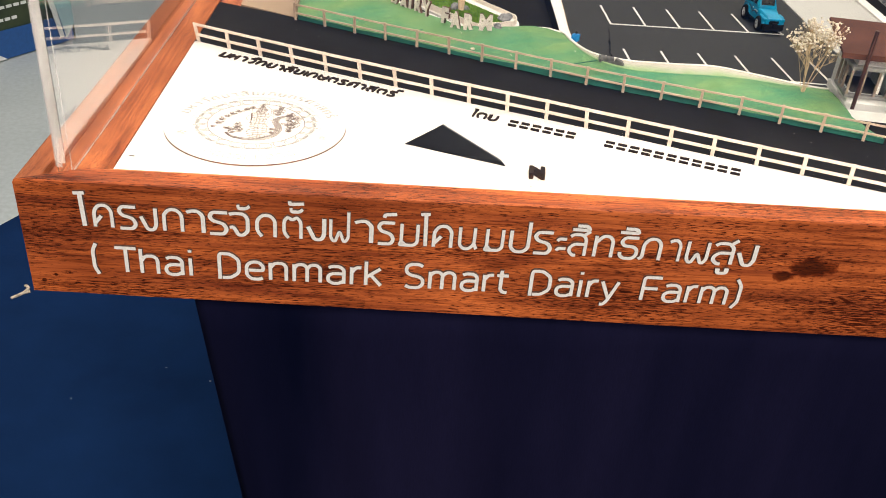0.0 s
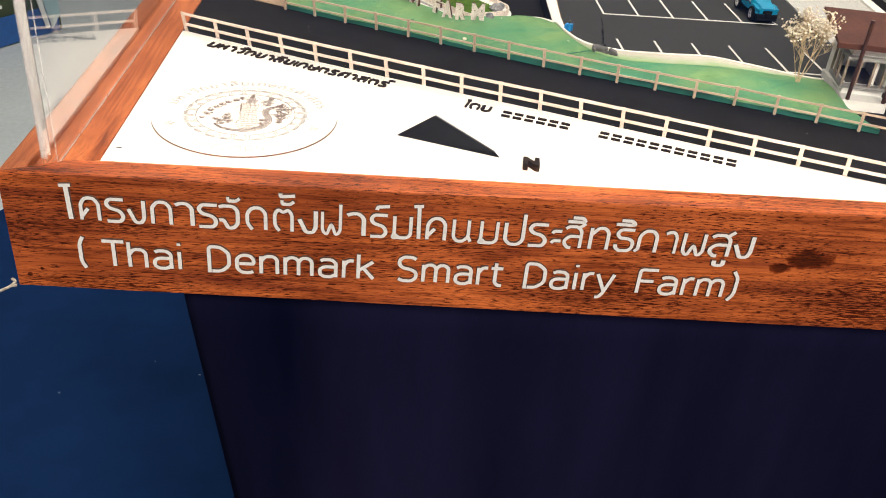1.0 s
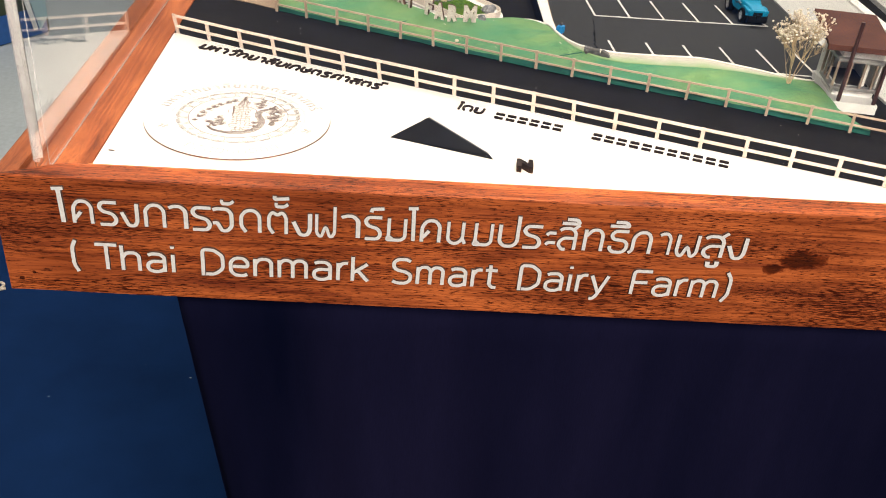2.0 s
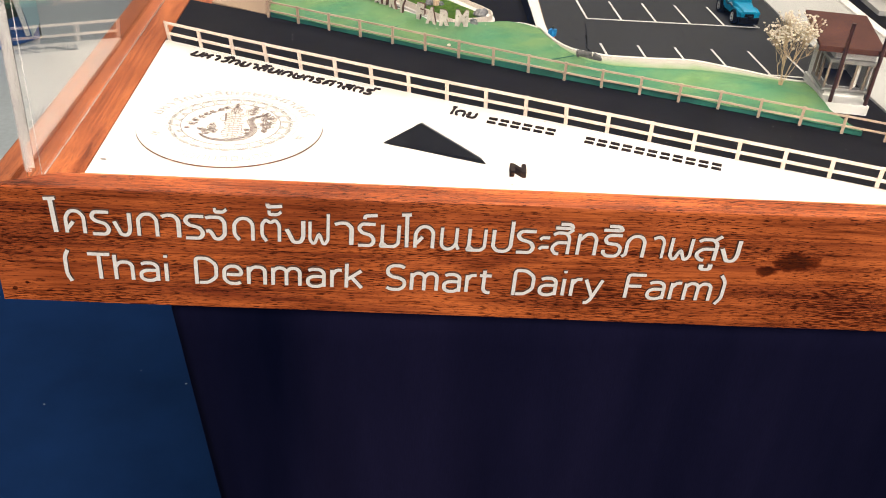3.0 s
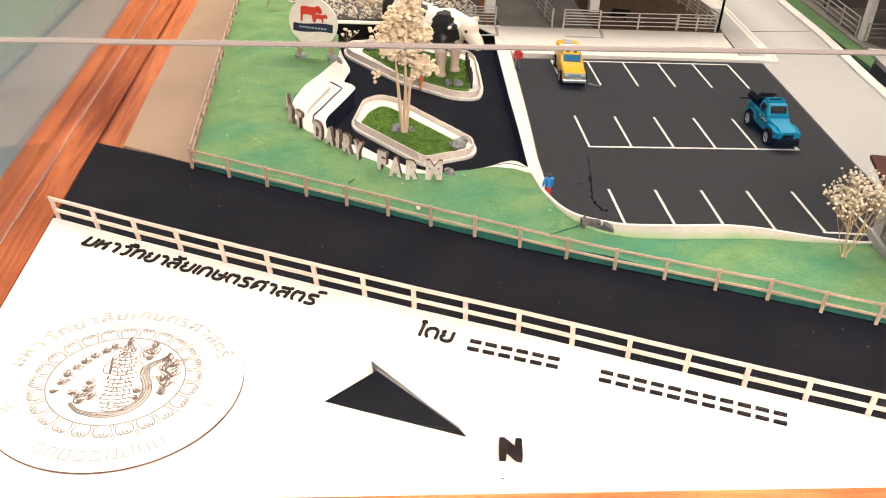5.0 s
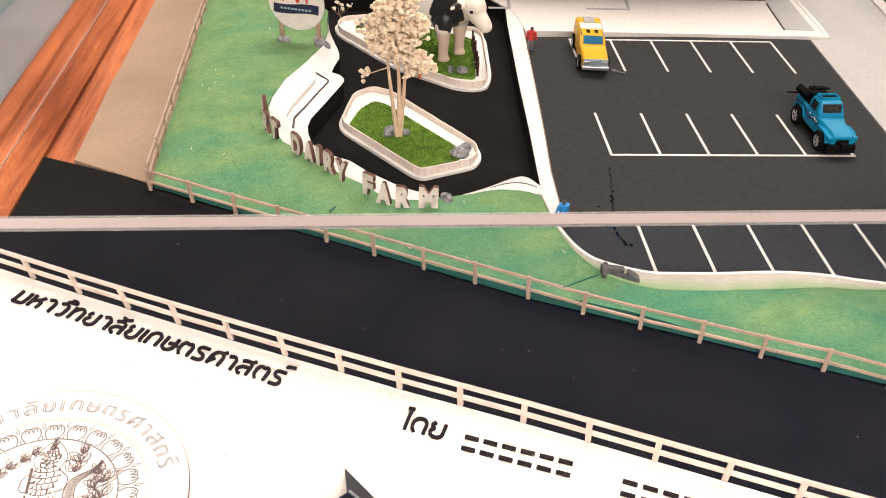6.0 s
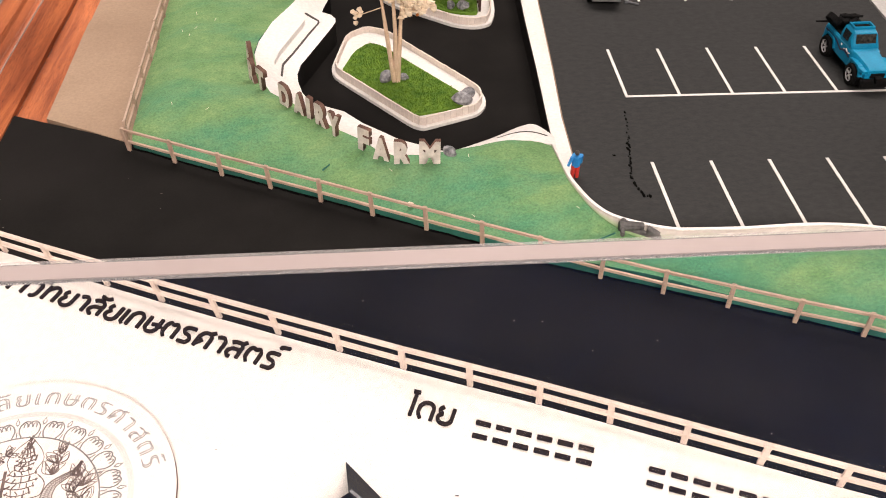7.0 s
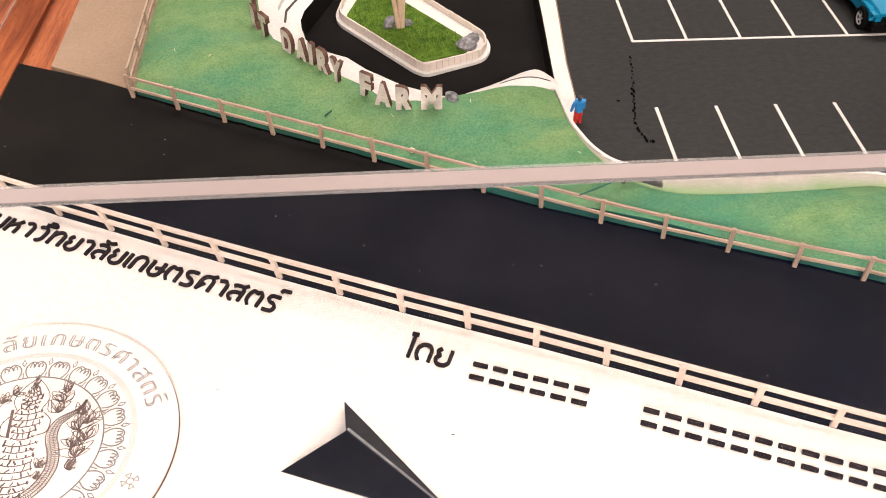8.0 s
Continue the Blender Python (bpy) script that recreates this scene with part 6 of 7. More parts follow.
# ---- round sign ----
def round_sign():
    t = thing("round_sign", "round white sign with red shapes and navy band on posts", "sign", at=Matrix.Translation((0.1962, 0.5660, 0.8065)) @ pose(0, 0, 0, 4, 0, -16))
    n, r, zc = 56, 0.0226, 0.0372
    bm = bmesh.new()
    prism(bm, [(r * math.cos(2 * math.pi * i / n), r * math.sin(2 * math.pi * i / n)) for i in range(n)], -0.0013, 0.0013)
    bmesh.ops.transform(bm, matrix=Matrix.Translation((0, 0, zc)) @ pose(0, 0, 0, 90), verts=bm.verts)
    smooth(part("board", bm, WHITE_BOARD, t), 40)
    for s in (-1, 1):
        bm = bmesh.new()
        box(bm, s * 0.0155 - 0.0018, s * 0.0155 + 0.0018, 0.0014, 0.0044, 0, 0.032, 0.0004)
        part("post", bm, FENCE_WOOD, t)
    beast = [(0, 0), (0.08, 0), (0.10, 0.34), (0.20, 0.44), (0.52, 0.40), (0.56, 0), (0.64, 0), (0.67, 0.46), (0.76, 0.60), (0.90, 0.52), (1.0, 0.62), (0.96, 0.84), (0.86, 1.0), (0.74, 0.98), (0.66, 0.90), (0.10, 0.92), (0.02, 0.84)]
    for x0, z0, wide, tall, label in ((-0.0112, 0.0010, 0.0205, 0.0150, "plain red block shape"), (0.0020, 0.0012, 0.0122, 0.0078, "small plain red block shape")):
        bm = bmesh.new()
        prism(bm, [(x0 + px * wide, z0 + pz * tall) for px, pz in beast], 0, 0.0006 if wide > 0.015 else 0.0009)
        bmesh.ops.transform(bm, matrix=Matrix.Translation((0, -0.0013, zc)) @ pose(0, 0, 0, 90), verts=bm.verts)
        part("emblem", bm, RED, t, label)
    bm = bmesh.new()
    pts = [(x, 0.0010 * math.sin(x * 140)) for x in (-0.0185 + 0.037 * i / 16 for i in range(17))]
    ribbon(bm, pts, 0.0075, -0.0006, 0)
    bmesh.ops.transform(bm, matrix=Matrix.Translation((0, -0.0019, zc - 0.0045)) @ pose(0, 0, 0, 90), verts=bm.verts)
    part("band", bm, NAVY, t, "wavy navy band")
    for i in range(9):
        bm = bmesh.new()
        x = -0.0125 + 0.0029 * i
        box(bm, x, x + 0.0018, -0.0026, -0.0018, zc - 0.0052, zc - 0.0038)
        part("bar", bm, POSTER_TEAL, t, "pale bar on the band")


round_sign()


# ---- toy cars ----
def loft(bm, stations):
    """A closed body through (y, half width low, half width high, z low, z high) stations."""
    rings = []
    for y, wl, wh, zl, zh in stations:
        c = min(0.0012, (zh - zl) * 0.2)
        half = [(wl, zl), (wl, zl + (zh - zl) * 0.5), (wh, zh - c), (wh - c, zh)]
        rings.append([bm.verts.new((x, y, z)) for x, z in half] + [bm.verts.new((-x, y, z)) for x, z in half[::-1]])
    for r, s in zip(rings, rings[1:]):
        for i in range(8):
            bm.faces.new((r[i], r[(i + 1) % 8], s[(i + 1) % 8], s[i]))
    bm.faces.new(rings[0])
    bm.faces.new(rings[-1][::-1])


def wheel(t, x, y, r, w, spokes=6, bar=0.00045):
    s = 1 if x > 0 else -1
    bm = bmesh.new()
    n = 20
    prof = [(-w / 2, r * 0.62), (-w / 2, r * 0.92), (-w * 0.34, r), (w * 0.34, r), (w / 2, r * 0.92), (w / 2, r * 0.62)]
    rings = [[bm.verts.new((px, pr * math.cos(2 * math.pi * i / n), pr * math.sin(2 * math.pi * i / n))) for px, pr in prof] for i in range(n)]
    for i in range(n):
        a, b = rings[i], rings[(i + 1) % n]
        for j in range(len(prof)):
            k = (j + 1) % len(prof)
            bm.faces.new((a[j], a[k], b[k], b[j]))
    wh = part("wheel", bm, RUBBER, t, "black rubber wheel")
    wh.matrix_basis = Matrix.Translation((x, y, r))
    bm = bmesh.new()
    for i in range(spokes):
        box(bm, -0.0005, 0.0005, -bar, bar, r * 0.1, r * 0.66, 0, pose(s * w * 0.36, 0, 0, 360 / spokes * i))
    ribbon(bm, [(r * 0.64 * math.cos(2 * math.pi * i / 16), r * 0.64 * math.sin(2 * math.pi * i / 16)) for i in range(16)], 0.0007, s * w * 0.30, s * w * 0.46, True)
    me = part("rim", bm, RIM_PALE, wh, "pale chrome spoked rim")
    # the ring was laid flat; turn it upright about the axle
    for v in list(me.data.vertices)[8 * spokes:]:
        v.co = Vector((v.co.z, v.co.x, v.co.y))
    bm = bmesh.new()
    tube(bm, (-s * w * 0.1, 0, 0), (s * w * 0.28, 0, 0), r * 0.61, r * 0.61, 14)
    part("hub", bm, RUBBER, wh)


def jeep():
    t = thing("toy_jeep", "cyan blue toy pickup jeep with black chassis, parked in a bay", "toy car", "toy cars", at=Matrix.Translation((0.5798, 0.4385, TOP)) @ pose(0, 0, 0, 0, 0, 2) @ Matrix.Diagonal((0.84, 0.90, 0.92, 1.0)))
    bm = bmesh.new()
    loft(bm, [(-0.0335, 0.0098, 0.0085, 0.0105, 0.0165), (-0.030, 0.0105, 0.0090, 0.0100, 0.0185), (-0.0125, 0.0112, 0.0105, 0.0095, 0.0200), (-0.0110, 0.0118, 0.0115, 0.0085, 0.0205), (0.0080, 0.0120, 0.0117, 0.0085, 0.0205), (0.0300, 0.0120, 0.0117, 0.0095, 0.0205), (0.0330, 0.0112, 0.0110, 0.0110, 0.0200)])
    smooth(part("body", bm, BLUE_PAINT, t, "cyan blue enamel body"), 30)
    for s in (-1, 1):
        bm = bmesh.new()
        box(bm, s * 0.0108 - 0.0022, s * 0.0108 + 0.0022, -0.0338, -0.0125, 0.0138, 0.0166, 0.0008)
        smooth(part("front_wing", bm, BLUE_PAINT, t), 40)
    bm = bmesh.new()
    loft(bm, [(-0.0085, 0.0112, 0.0098, 0.0203, 0.0210), (-0.0040, 0.0112, 0.0098, 0.0203, 0.0300), (-0.0015, 0.0112, 0.0098, 0.0203, 0.0312), (0.0085, 0.0112, 0.0100, 0.0203, 0.0312), (0.0098, 0.0112, 0.0102, 0.0203, 0.0300)])
    smooth(part("cab", bm, BLUE_PAINT, t, "cyan blue cab"), 30)
    bm = bmesh.new()
    box(bm, -0.0080, 0.0080, -0.0020, 0.0045, -0.0003, 0.0004, 0, Matrix.Translation((0, -0.0066, 0.0256)) @ pose(0, 0, 0, -26) @ pose(0, 0, 0, 90))
    part("windscreen", bm, SMOKE_PANE, t, "smoky windscreen with pale seats behind")
    for s in (-1, 1):
        bm = bmesh.new()
        box(bm, -0.0004, 0.0004, -0.0030, 0.0055, -0.0032, 0.0034, 0.0002, Matrix.Translation((s * 0.01085, 0.0015, 0.0258)) @ pose(0, 0, 0, 0, -s * 7.5, 0))
        part("side_window", bm, DARK_PANE, t)
        for y in (-0.0215, 0.0205):
            bm = bmesh.new()
            ribbon(bm, rounded([(-0.0092, 0), (-0.0062, 0.0062), (0.0062, 0.0062), (0.0092, 0)], 0.003, 3, False), 0.0016, 0, 0.0044)
            bmesh.ops.transform(bm, matrix=Matrix.Translation((s * 0.0134 if s > 0 else -0.0090, y, 0.0105)) @ Matrix(((0, 0, -1, 0), (1, 0, 0, 0), (0, 1, 0, 0), (0, 0, 0, 1))), verts=bm.verts)
            part("fender", bm, BLUE_PAINT, t)
            # A black disc stands in for the shade inside the open wheel arch.
            bm = bmesh.new()
            tube(bm, (s * 0.0090, y, 0.0085), (s * 0.01225, y, 0.0085), 0.0088, 0.0088, 20)
            part("wheel_well_shade", bm, RUBBER, t, "black disc painting the dark of the wheel arch")
            wheel(t, s * 0.0124, y, 0.0078, 0.0060, 5, 0.00034)
        bm = bmesh.new()
        tube(bm, (s * 0.0070, -0.0330, 0.0140), (s * 0.0070, -0.0340, 0.0140), 0.0016, 0.0014, 12)
        part("headlight", bm, BLUE_PAINT, t)
    bm = bmesh.new()
    ribbon(bm, [(-0.0078, 0.0005), (0.0078, 0.0005), (0.0078, 0.0078), (-0.0078, 0.0078)], 0.0014, 0.0311, 0.0328, True)
    part("roof_frame", bm, BLUE_PAINT, t, "raised roof frame")
    bm = bmesh.new()
    box(bm, -0.0068, 0.0068, 0.0014, 0.0069, 0.0305, 0.0316)
    part("roof_opening", bm, RUBBER, t, "black roof opening")
    bm = bmesh.new()
    box(bm, -0.0088, 0.0088, -0.0330, 0.0320, 0.0048, 0.0098, 0.0008)
    box(bm, -0.0120, 0.0120, -0.0362, -0.0318, 0.0042, 0.0108, 0.0010)
    box(bm, -0.0026, 0.0026, -0.0385, -0.0340, 0.0085, 0.0130, 0.0008)
    box(bm, -0.0058, 0.0058, -0.0341, -0.0325, 0.0110, 0.0145, 0.0004)
    part("chassis", bm, RUBBER, t, "black plastic chassis and bumper")
    bm = bmesh.new()
    box(bm, -0.0096, 0.0096, 0.0125, 0.0310, 0.0190, 0.0212, 0.0003)
    part("bed", bm, RUBBER, t, "black load bed")
    rng = random.Random(2)
    bm = bmesh.new()
    tube(bm, (-0.0125, 0.0255, 0.0245), (-0.0095, 0.0265, 0.0275), 0.0062, 0.0062, 16)
    for _ in range(9):
        p = (rng.uniform(-0.008, 0.007), rng.uniform(0.016, 0.029), rng.uniform(0.0225, 0.0285))
        blob(bm, p, rng.uniform(0.0028, 0.0042), (1.4, 1, 0.9), 0.2, 1, rng)
    tube(bm, (-0.004, 0.025, 0.029), (0.009, 0.020, 0.031), 0.0012, 0.0009, 8)
    part("cargo", bm, RUBBER, t, "black spare wheel and gear in the bed")
    bm = bmesh.new()
    tube(bm, (-0.0245, 0.0275, 0.0245), (-0.0110, 0.0265, 0.0245), 0.0006, 0.0008, 6)
    part("rod", bm, RUBBER, t)
    for s in (-1, 1):
        bm = bmesh.new()
        ribbon(bm, [(-0.010, 0.0150), (-0.002, 0.0162), (0.004, 0.0140), (0.0125, 0.0172), (0.030, 0.0172)], 0.0013, -0.0002, 0.0002)
        bmesh.ops.transform(bm, matrix=Matrix.Translation((s * 0.01205, 0, 0)) @ Matrix(((0, 0, 1, 0), (1, 0, 0, 0), (0, 1, 0, 0), (0, 0, 0, 1))), verts=bm.verts)
        part("stripe", bm, NAVY, t, "dark side stripe")
        for k, (y, z, l) in enumerate(((-0.0085, 0.0172, 0.0022), (-0.0048, 0.0176, 0.0028), (-0.0012, 0.0170, 0.0020), (0.0040, 0.0180, 0.0016))):
            bm = bmesh.new()
            box(bm, s * 0.01215 - 0.0003, s * 0.01215 + 0.0003, -l / 2, l / 2, -0.00035, 0.00035, 0, Matrix.Translation((0, y, z)) @ pose(0, 0, 0, 24 if k % 2 else -18))
            part("flash", bm, LINE_WHITE, t, "white side graphic")


def yellow_car():
    t = thing("toy_pickup", "yellow toy pickup with blue windscreen, parked in a bay", "toy car", "toy cars", at=Matrix.Translation((0.4335, 0.5655, TOP)) @ pose(0, 0, 0, 0, 0, -4) @ Matrix.Diagonal((0.84, 0.97, 0.90, 1.0)))
    bm = bmesh.new()
    loft(bm, [(-0.0350, 0.0118, 0.0112, 0.0075, 0.0150), (-0.0335, 0.0124, 0.0118, 0.0065, 0.0162), (-0.0140, 0.0130, 0.0124, 0.0060, 0.0178), (0.0150, 0.0132, 0.0126, 0.0060, 0.0182), (0.0330, 0.0130, 0.0124, 0.0065, 0.0182), (0.0345, 0.0122, 0.0118, 0.0075, 0.0175)])
    smooth(part("body", bm, YELLOW_PAINT, t, "yellow enamel body"), 30)
    bm = bmesh.new()
    loft(bm, [(-0.0105, 0.0122, 0.0108, 0.0176, 0.0180), (-0.0040, 0.0122, 0.0102, 0.0176, 0.0240), (0.0100, 0.0124, 0.0108, 0.0178, 0.0247), (0.0135, 0.0126, 0.0120, 0.0178, 0.0247), (0.0325, 0.0126, 0.0120, 0.0178, 0.0247), (0.0340, 0.0122, 0.0114, 0.0178, 0.0237)])
    smooth(part("cab", bm, YELLOW_PAINT, t, "yellow cab and canopy"), 30)
    bm = bmesh.new()
    box(bm, -0.0092, 0.0092, -0.0038, 0.0038, -0.0003, 0.0005, 0, Matrix.Translation((0, -0.0075, 0.0210)) @ pose(0, 0, 0, 42.7))
    part("windscreen", bm, BLUE_PANE, t, "blue tinted windscreen")
    for s in (-1, 1):
        bm = bmesh.new()
        box(bm, s * 0.0040 - 0.0016, s * 0.0040 + 0.0018, 0.0000, 0.0055, 0.0240, 0.0250, 0.0002)
        part("roof_slot", bm, DARK_PANE, t, "dark roof slot")
        bm = bmesh.new()
        box(bm, s * 0.0117 - 0.0003, s * 0.0117 + 0.0003, -0.0025, 0.0085, 0.0190, 0.0228, 0.0001, pose(0, 0, 0, 0, -s * 3, 0))
        part("side_window", bm, BLUE_PANE, t)
        for y in (-0.0225, 0.0205):
            wheel(t, s * 0.0122, y, 0.0066, 0.0052)
        bm = bmesh.new()
        box(bm, s * 0.0085 - 0.0026, s * 0.0085 + 0.0026, -0.0360, -0.0348, 0.0105, 0.0143, 0.0003)
        part("headlight", bm, CHROME, t)
    bm = bmesh.new()
    box(bm, -0.0055, 0.0055, 0.0210, 0.0320, 0.0243, 0.0257, 0.0004)
    part("roof_hatch", bm, STEEL, t, "grey block on the canopy")
    bm = bmesh.new()
    box(bm, -0.0108, 0.0108, 0.0080, 0.0200, 0.0243, 0.0251, 0.0003)
    part("roof_panel", bm, LINE_WHITE, t, "white roof panel")
    bm = bmesh.new()
    box(bm, -0.0116, 0.0116, -0.0356, -0.0345, 0.0085, 0.0158, 0.0002)
    for i in range(6):
        box(bm, -0.0058, 0.0058, -0.0362, -0.0354, 0.0095 + i * 0.0010, 0.0100 + i * 0.0010)
    part("grille", bm, GRILLE_BLUE, t, "pale blue-grey radiator grille")
    bm = bmesh.new()
    box(bm, -0.0128, 0.0128, -0.0375, -0.0345, 0.0062, 0.0098, 0.0007)
    part("bumper", bm, CHROME, t, "chrome front bumper")
    bm = bmesh.new()
    box(bm, -0.0100, 0.0100, -0.0335, 0.0330, 0.0038, 0.0066, 0.0006)
    part("chassis", bm, RUBBER, t)


jeep()
yellow_car()
bm = bmesh.new()
tube(bm, (0.4490, 0.5390, TOP + 0.0012), (0.4570, 0.5345, TOP + 0.0010), 0.0009, 0.0007, 6)
box(bm, 0.4470, 0.4505, 0.5378, 0.5402, TOP, TOP + 0.0022, 0.0004)
tagged(part("loose_rod", bm, GREY_PLASTIC), "loose grey plastic rod lying beside the yellow car", "rod")


# ---- gatehouse ----
def gatehouse():
    t = thing("gatehouse", "light grey model gatehouse with rust brown pitched roof and dark columns", "gatehouse", at=Matrix.Translation((0.5775, 0.2110, 0)) @ pose(0, 0, 0, 0, 0, -9) @ Matrix.Translation((-0.5790, -0.2040, 0)))
    x0, x1, y0, y1, z0, zt = 0.5790, 0.6110, 0.2150, 0.2680, 0.8065, 0.8470
    bm = bmesh.new()
    box(bm, x0 - 0.0020, x1 + 0.0005, 0.1990, y1 + 0.001, BASE, z0, 0.0004)
    part("plinth", bm, HOUSE_GREY, t, "white-grey raised plinth")
    for name, d in (("side_wall", (x0, x0 + 0.0015, y0 + 0.030, y1, z0, zt)), ("side_wall", (x0, x0 + 0.0015, y0, y0 + 0.030, z0, 0.8150)), ("side_wall", (x0, x0 + 0.0015, y0, y0 + 0.030, 0.8370, zt)), ("back_wall", (x0, x1, y1 - 0.0015, y1, z0, zt)), ("side_wall", (x1 - 0.0015, x1, y0, y1 - 0.0016, z0, zt)), ("front_wall", (x0 + 0.0016, x1 - 0.0016, y0, y0 + 0.0015, z0, 0.8150)), ("front_wall", (x0 + 0.0016, x1 - 0.0016, y0, y0 + 0.0015, 0.8370, zt))):
        bm = bmesh.new()
        box(bm, *d)
        part(name, bm, HOUSE_GREY, t)
    for name, d in (("window_sill", (x0 - 0.0045, x1 + 0.0010, y0 - 0.0055, y0 - 0.0002, 0.8125, 0.8152)), ("window_head", (x0 - 0.0045, x1 + 0.0010, y0 - 0.0055, y0 - 0.0002, 0.8355, 0.8385)), ("window_sill", (x0 - 0.0045, x0 - 0.0002, y0, y0 + 0.030, 0.8125, 0.8152)), ("window_head", (x0 - 0.0045, x0 - 0.0002, y0, y0 + 0.030, 0.8355, 0.8385))):
        bm = bmesh.new()
        box(bm, *d, 0.0004)
        part(name, bm, LEDGE_GREY, t, "grey projecting window ledge")
    for x in (x0 - 0.0042, x0 + 0.0060, x0 + 0.0170, x0 + 0.0260, x1 - 0.0010):
        bm = bmesh.new()
        box(bm, x, x + 0.0018, y0 - 0.0052, y0 - 0.0034, 0.8153, 0.8354)
        part("mullion", bm, MULLION, t)
    for y in (y0 + 0.0100, y0 + 0.0190, y0 + 0.0282):
        bm = bmesh.new()
        box(bm, x0 - 0.0042, x0 - 0.0024, y, y + 0.0018, 0.8153, 0.8354)
        part("mullion", bm, MULLION, t)
    bm = bmesh.new()
    box(bm, x0 + 0.020, x0 + 0.0235, y0 + 0.002, y0 + 0.0035, 0.8152, 0.8330)
    part("counter_panel", bm, WHITE_CARD, t, "white panel inside the window")
    bm = bmesh.new()
    box(bm, x0 + 0.0016, x1 - 0.0016, y0 + 0.004, y1 - 0.0016, 0.8066, 0.8120)
    part("counter", bm, BARN_DARK, t)
    bm = bmesh.new()
    vs = box(bm, 0.5625, 0.6130, 0.2060, 0.2760, 0.8470, 0.8495)
    for v in vs:
        v.co.z += 0.0005 + (v.co.y - 0.2060) * 0.10
        v.co.x += (v.co.y - 0.2060) * 0.04
    part("roof", bm, ROOF_BROWN, t, "rust brown pitched roof")
    bm = bmesh.new()
    box(bm, 0.5615, 0.6145, 0.2035, 0.2058, 0.8460, 0.8505, 0.0003)
    part("fascia", bm, ROOF_BROWN, t)
    for x, h in ((0.5808, 0.8705), (0.6085, 0.8640)):
        bm = bmesh.new()
        tube(bm, (x, 0.2012, z0), (x, 0.2012, h), 0.0016, 0.0016, 12)
        smooth(part("column", bm, POST_BROWN, t, "dark red-brown round column"), 40)


gatehouse()


# ---- pavement, pebble bed and barns ----
def pavement():
    bm = bmesh.new()
    prism(bm, [(0.3870, 0.6130), (0.6575, 0.6095), (0.6590, 0.640), (0.6625, 0.740), (0.6670, 0.86), (0.640, 0.86), (0.6440, 0.70), (0.6230, 0.6930), (0.1860, 0.7000), (0.1950, 0.6900), (0.3620, 0.6880), (0.3810, 0.6560)], LOW, TOP + 0.0025)
    t = tagged(part("pavement", bm, PAVING), "cream card pavement in front of the barns", "pavement", kind="structure")
    bm = bmesh.new()
    ribbon(bm, [(0.3860, 0.6145), (0.6555, 0.6112), (0.6575, 0.6300), (0.6640, 0.840)], 0.0035, TOP + 0.0020, TOP + 0.0031)
    part("edge_strip", bm, WHITE_CARD, t, "white edge strip")
    bm = bmesh.new()
    ribbon(bm, [(0.3806, 0.6535), (0.3612, 0.6874), (0.1950, 0.6894)], 0.0008, LOW, TOP + 0.0016)
    part("pavement_face", bm, ROAD, t, "black paper face towards the lane")
    bm = bmesh.new()
    prism(bm, [(0.6214, 0.6245), (0.6486, 0.6235), (0.6560, 0.780), (0.6420, 0.780), (0.6263, 0.6850)], TOP + 0.0020, TOP + 0.0030)
    part("inlay", bm, GREY_ROAD, t, "pale grey inlay")
    bm = bmesh.new()
    ribbon(bm, [(0.6212, 0.6243), (0.6262, 0.6855)], 0.0010, TOP + 0.0020, TOP + 0.0034)
    part("joint", bm, BARN_DARK, t, "dark joint")
    bm = bmesh.new()
    prism(bm, [(0.1360, 0.86), (0.1480, 0.762), (0.1880, 0.7020), (0.3700, 0.6985), (0.3700, 0.86)], LOW, TOP + 0.003)
    tagged(part("gravel_bed", bm, BARN_DARK), "dark bed strewn with white gravel", "gravel bed", kind="structure")
    rng = random.Random(14)
    bm = bmesh.new()
    for _ in range(1500):
        x, y = rng.uniform(0.15, 0.365), rng.uniform(0.704, 0.80)
        if x > 0.148 + (0.762 - y) * 0.57:
            blob(bm, (x, y, TOP + 0.0036), rng.uniform(0.0008, 0.0020), (1, 1, 0.7), 0.3, 1, rng)
    tagged(part("gravel", bm, GRAVEL), "loose white gravel in the dark bed", "gravel", kind="stuff")
    bm = bmesh.new()
    ribbon(bm, [(0.1440, 0.800), (0.1560, 0.745), (0.1900, 0.6960), (0.2125, 0.6350)], 0.0050, LOW, TOP + 0.0045)
    tagged(part("kerb", bm, WHITE_CARD), "white kerb beside the gravel bed", "kerb", kind="structure")


def rail_fence(a, b, rails, h, posts, label, z=TOP + 0.0025):
    a, b = Vector(a), Vector(b)
    t = thing("rail_fence", label, "rail fence", "barn rails")
    for i in range(posts):
        p = a.lerp(b, i / (posts - 1))
        bm = bmesh.new()
        tube(bm, (p.x, p.y, z), (p.x, p.y, z + h), 0.0011, 0.0011, 8)
        part("post", bm, STEEL, t)
    for k in range(rails):
        zz = z + h * (0.22 + 0.76 * k / (rails - 1))
        bm = bmesh.new()
        tube(bm, (a.x, a.y, zz), (b.x, b.y, zz), 0.00065, 0.00065, 6)
        part("rail", bm, STEEL, t)


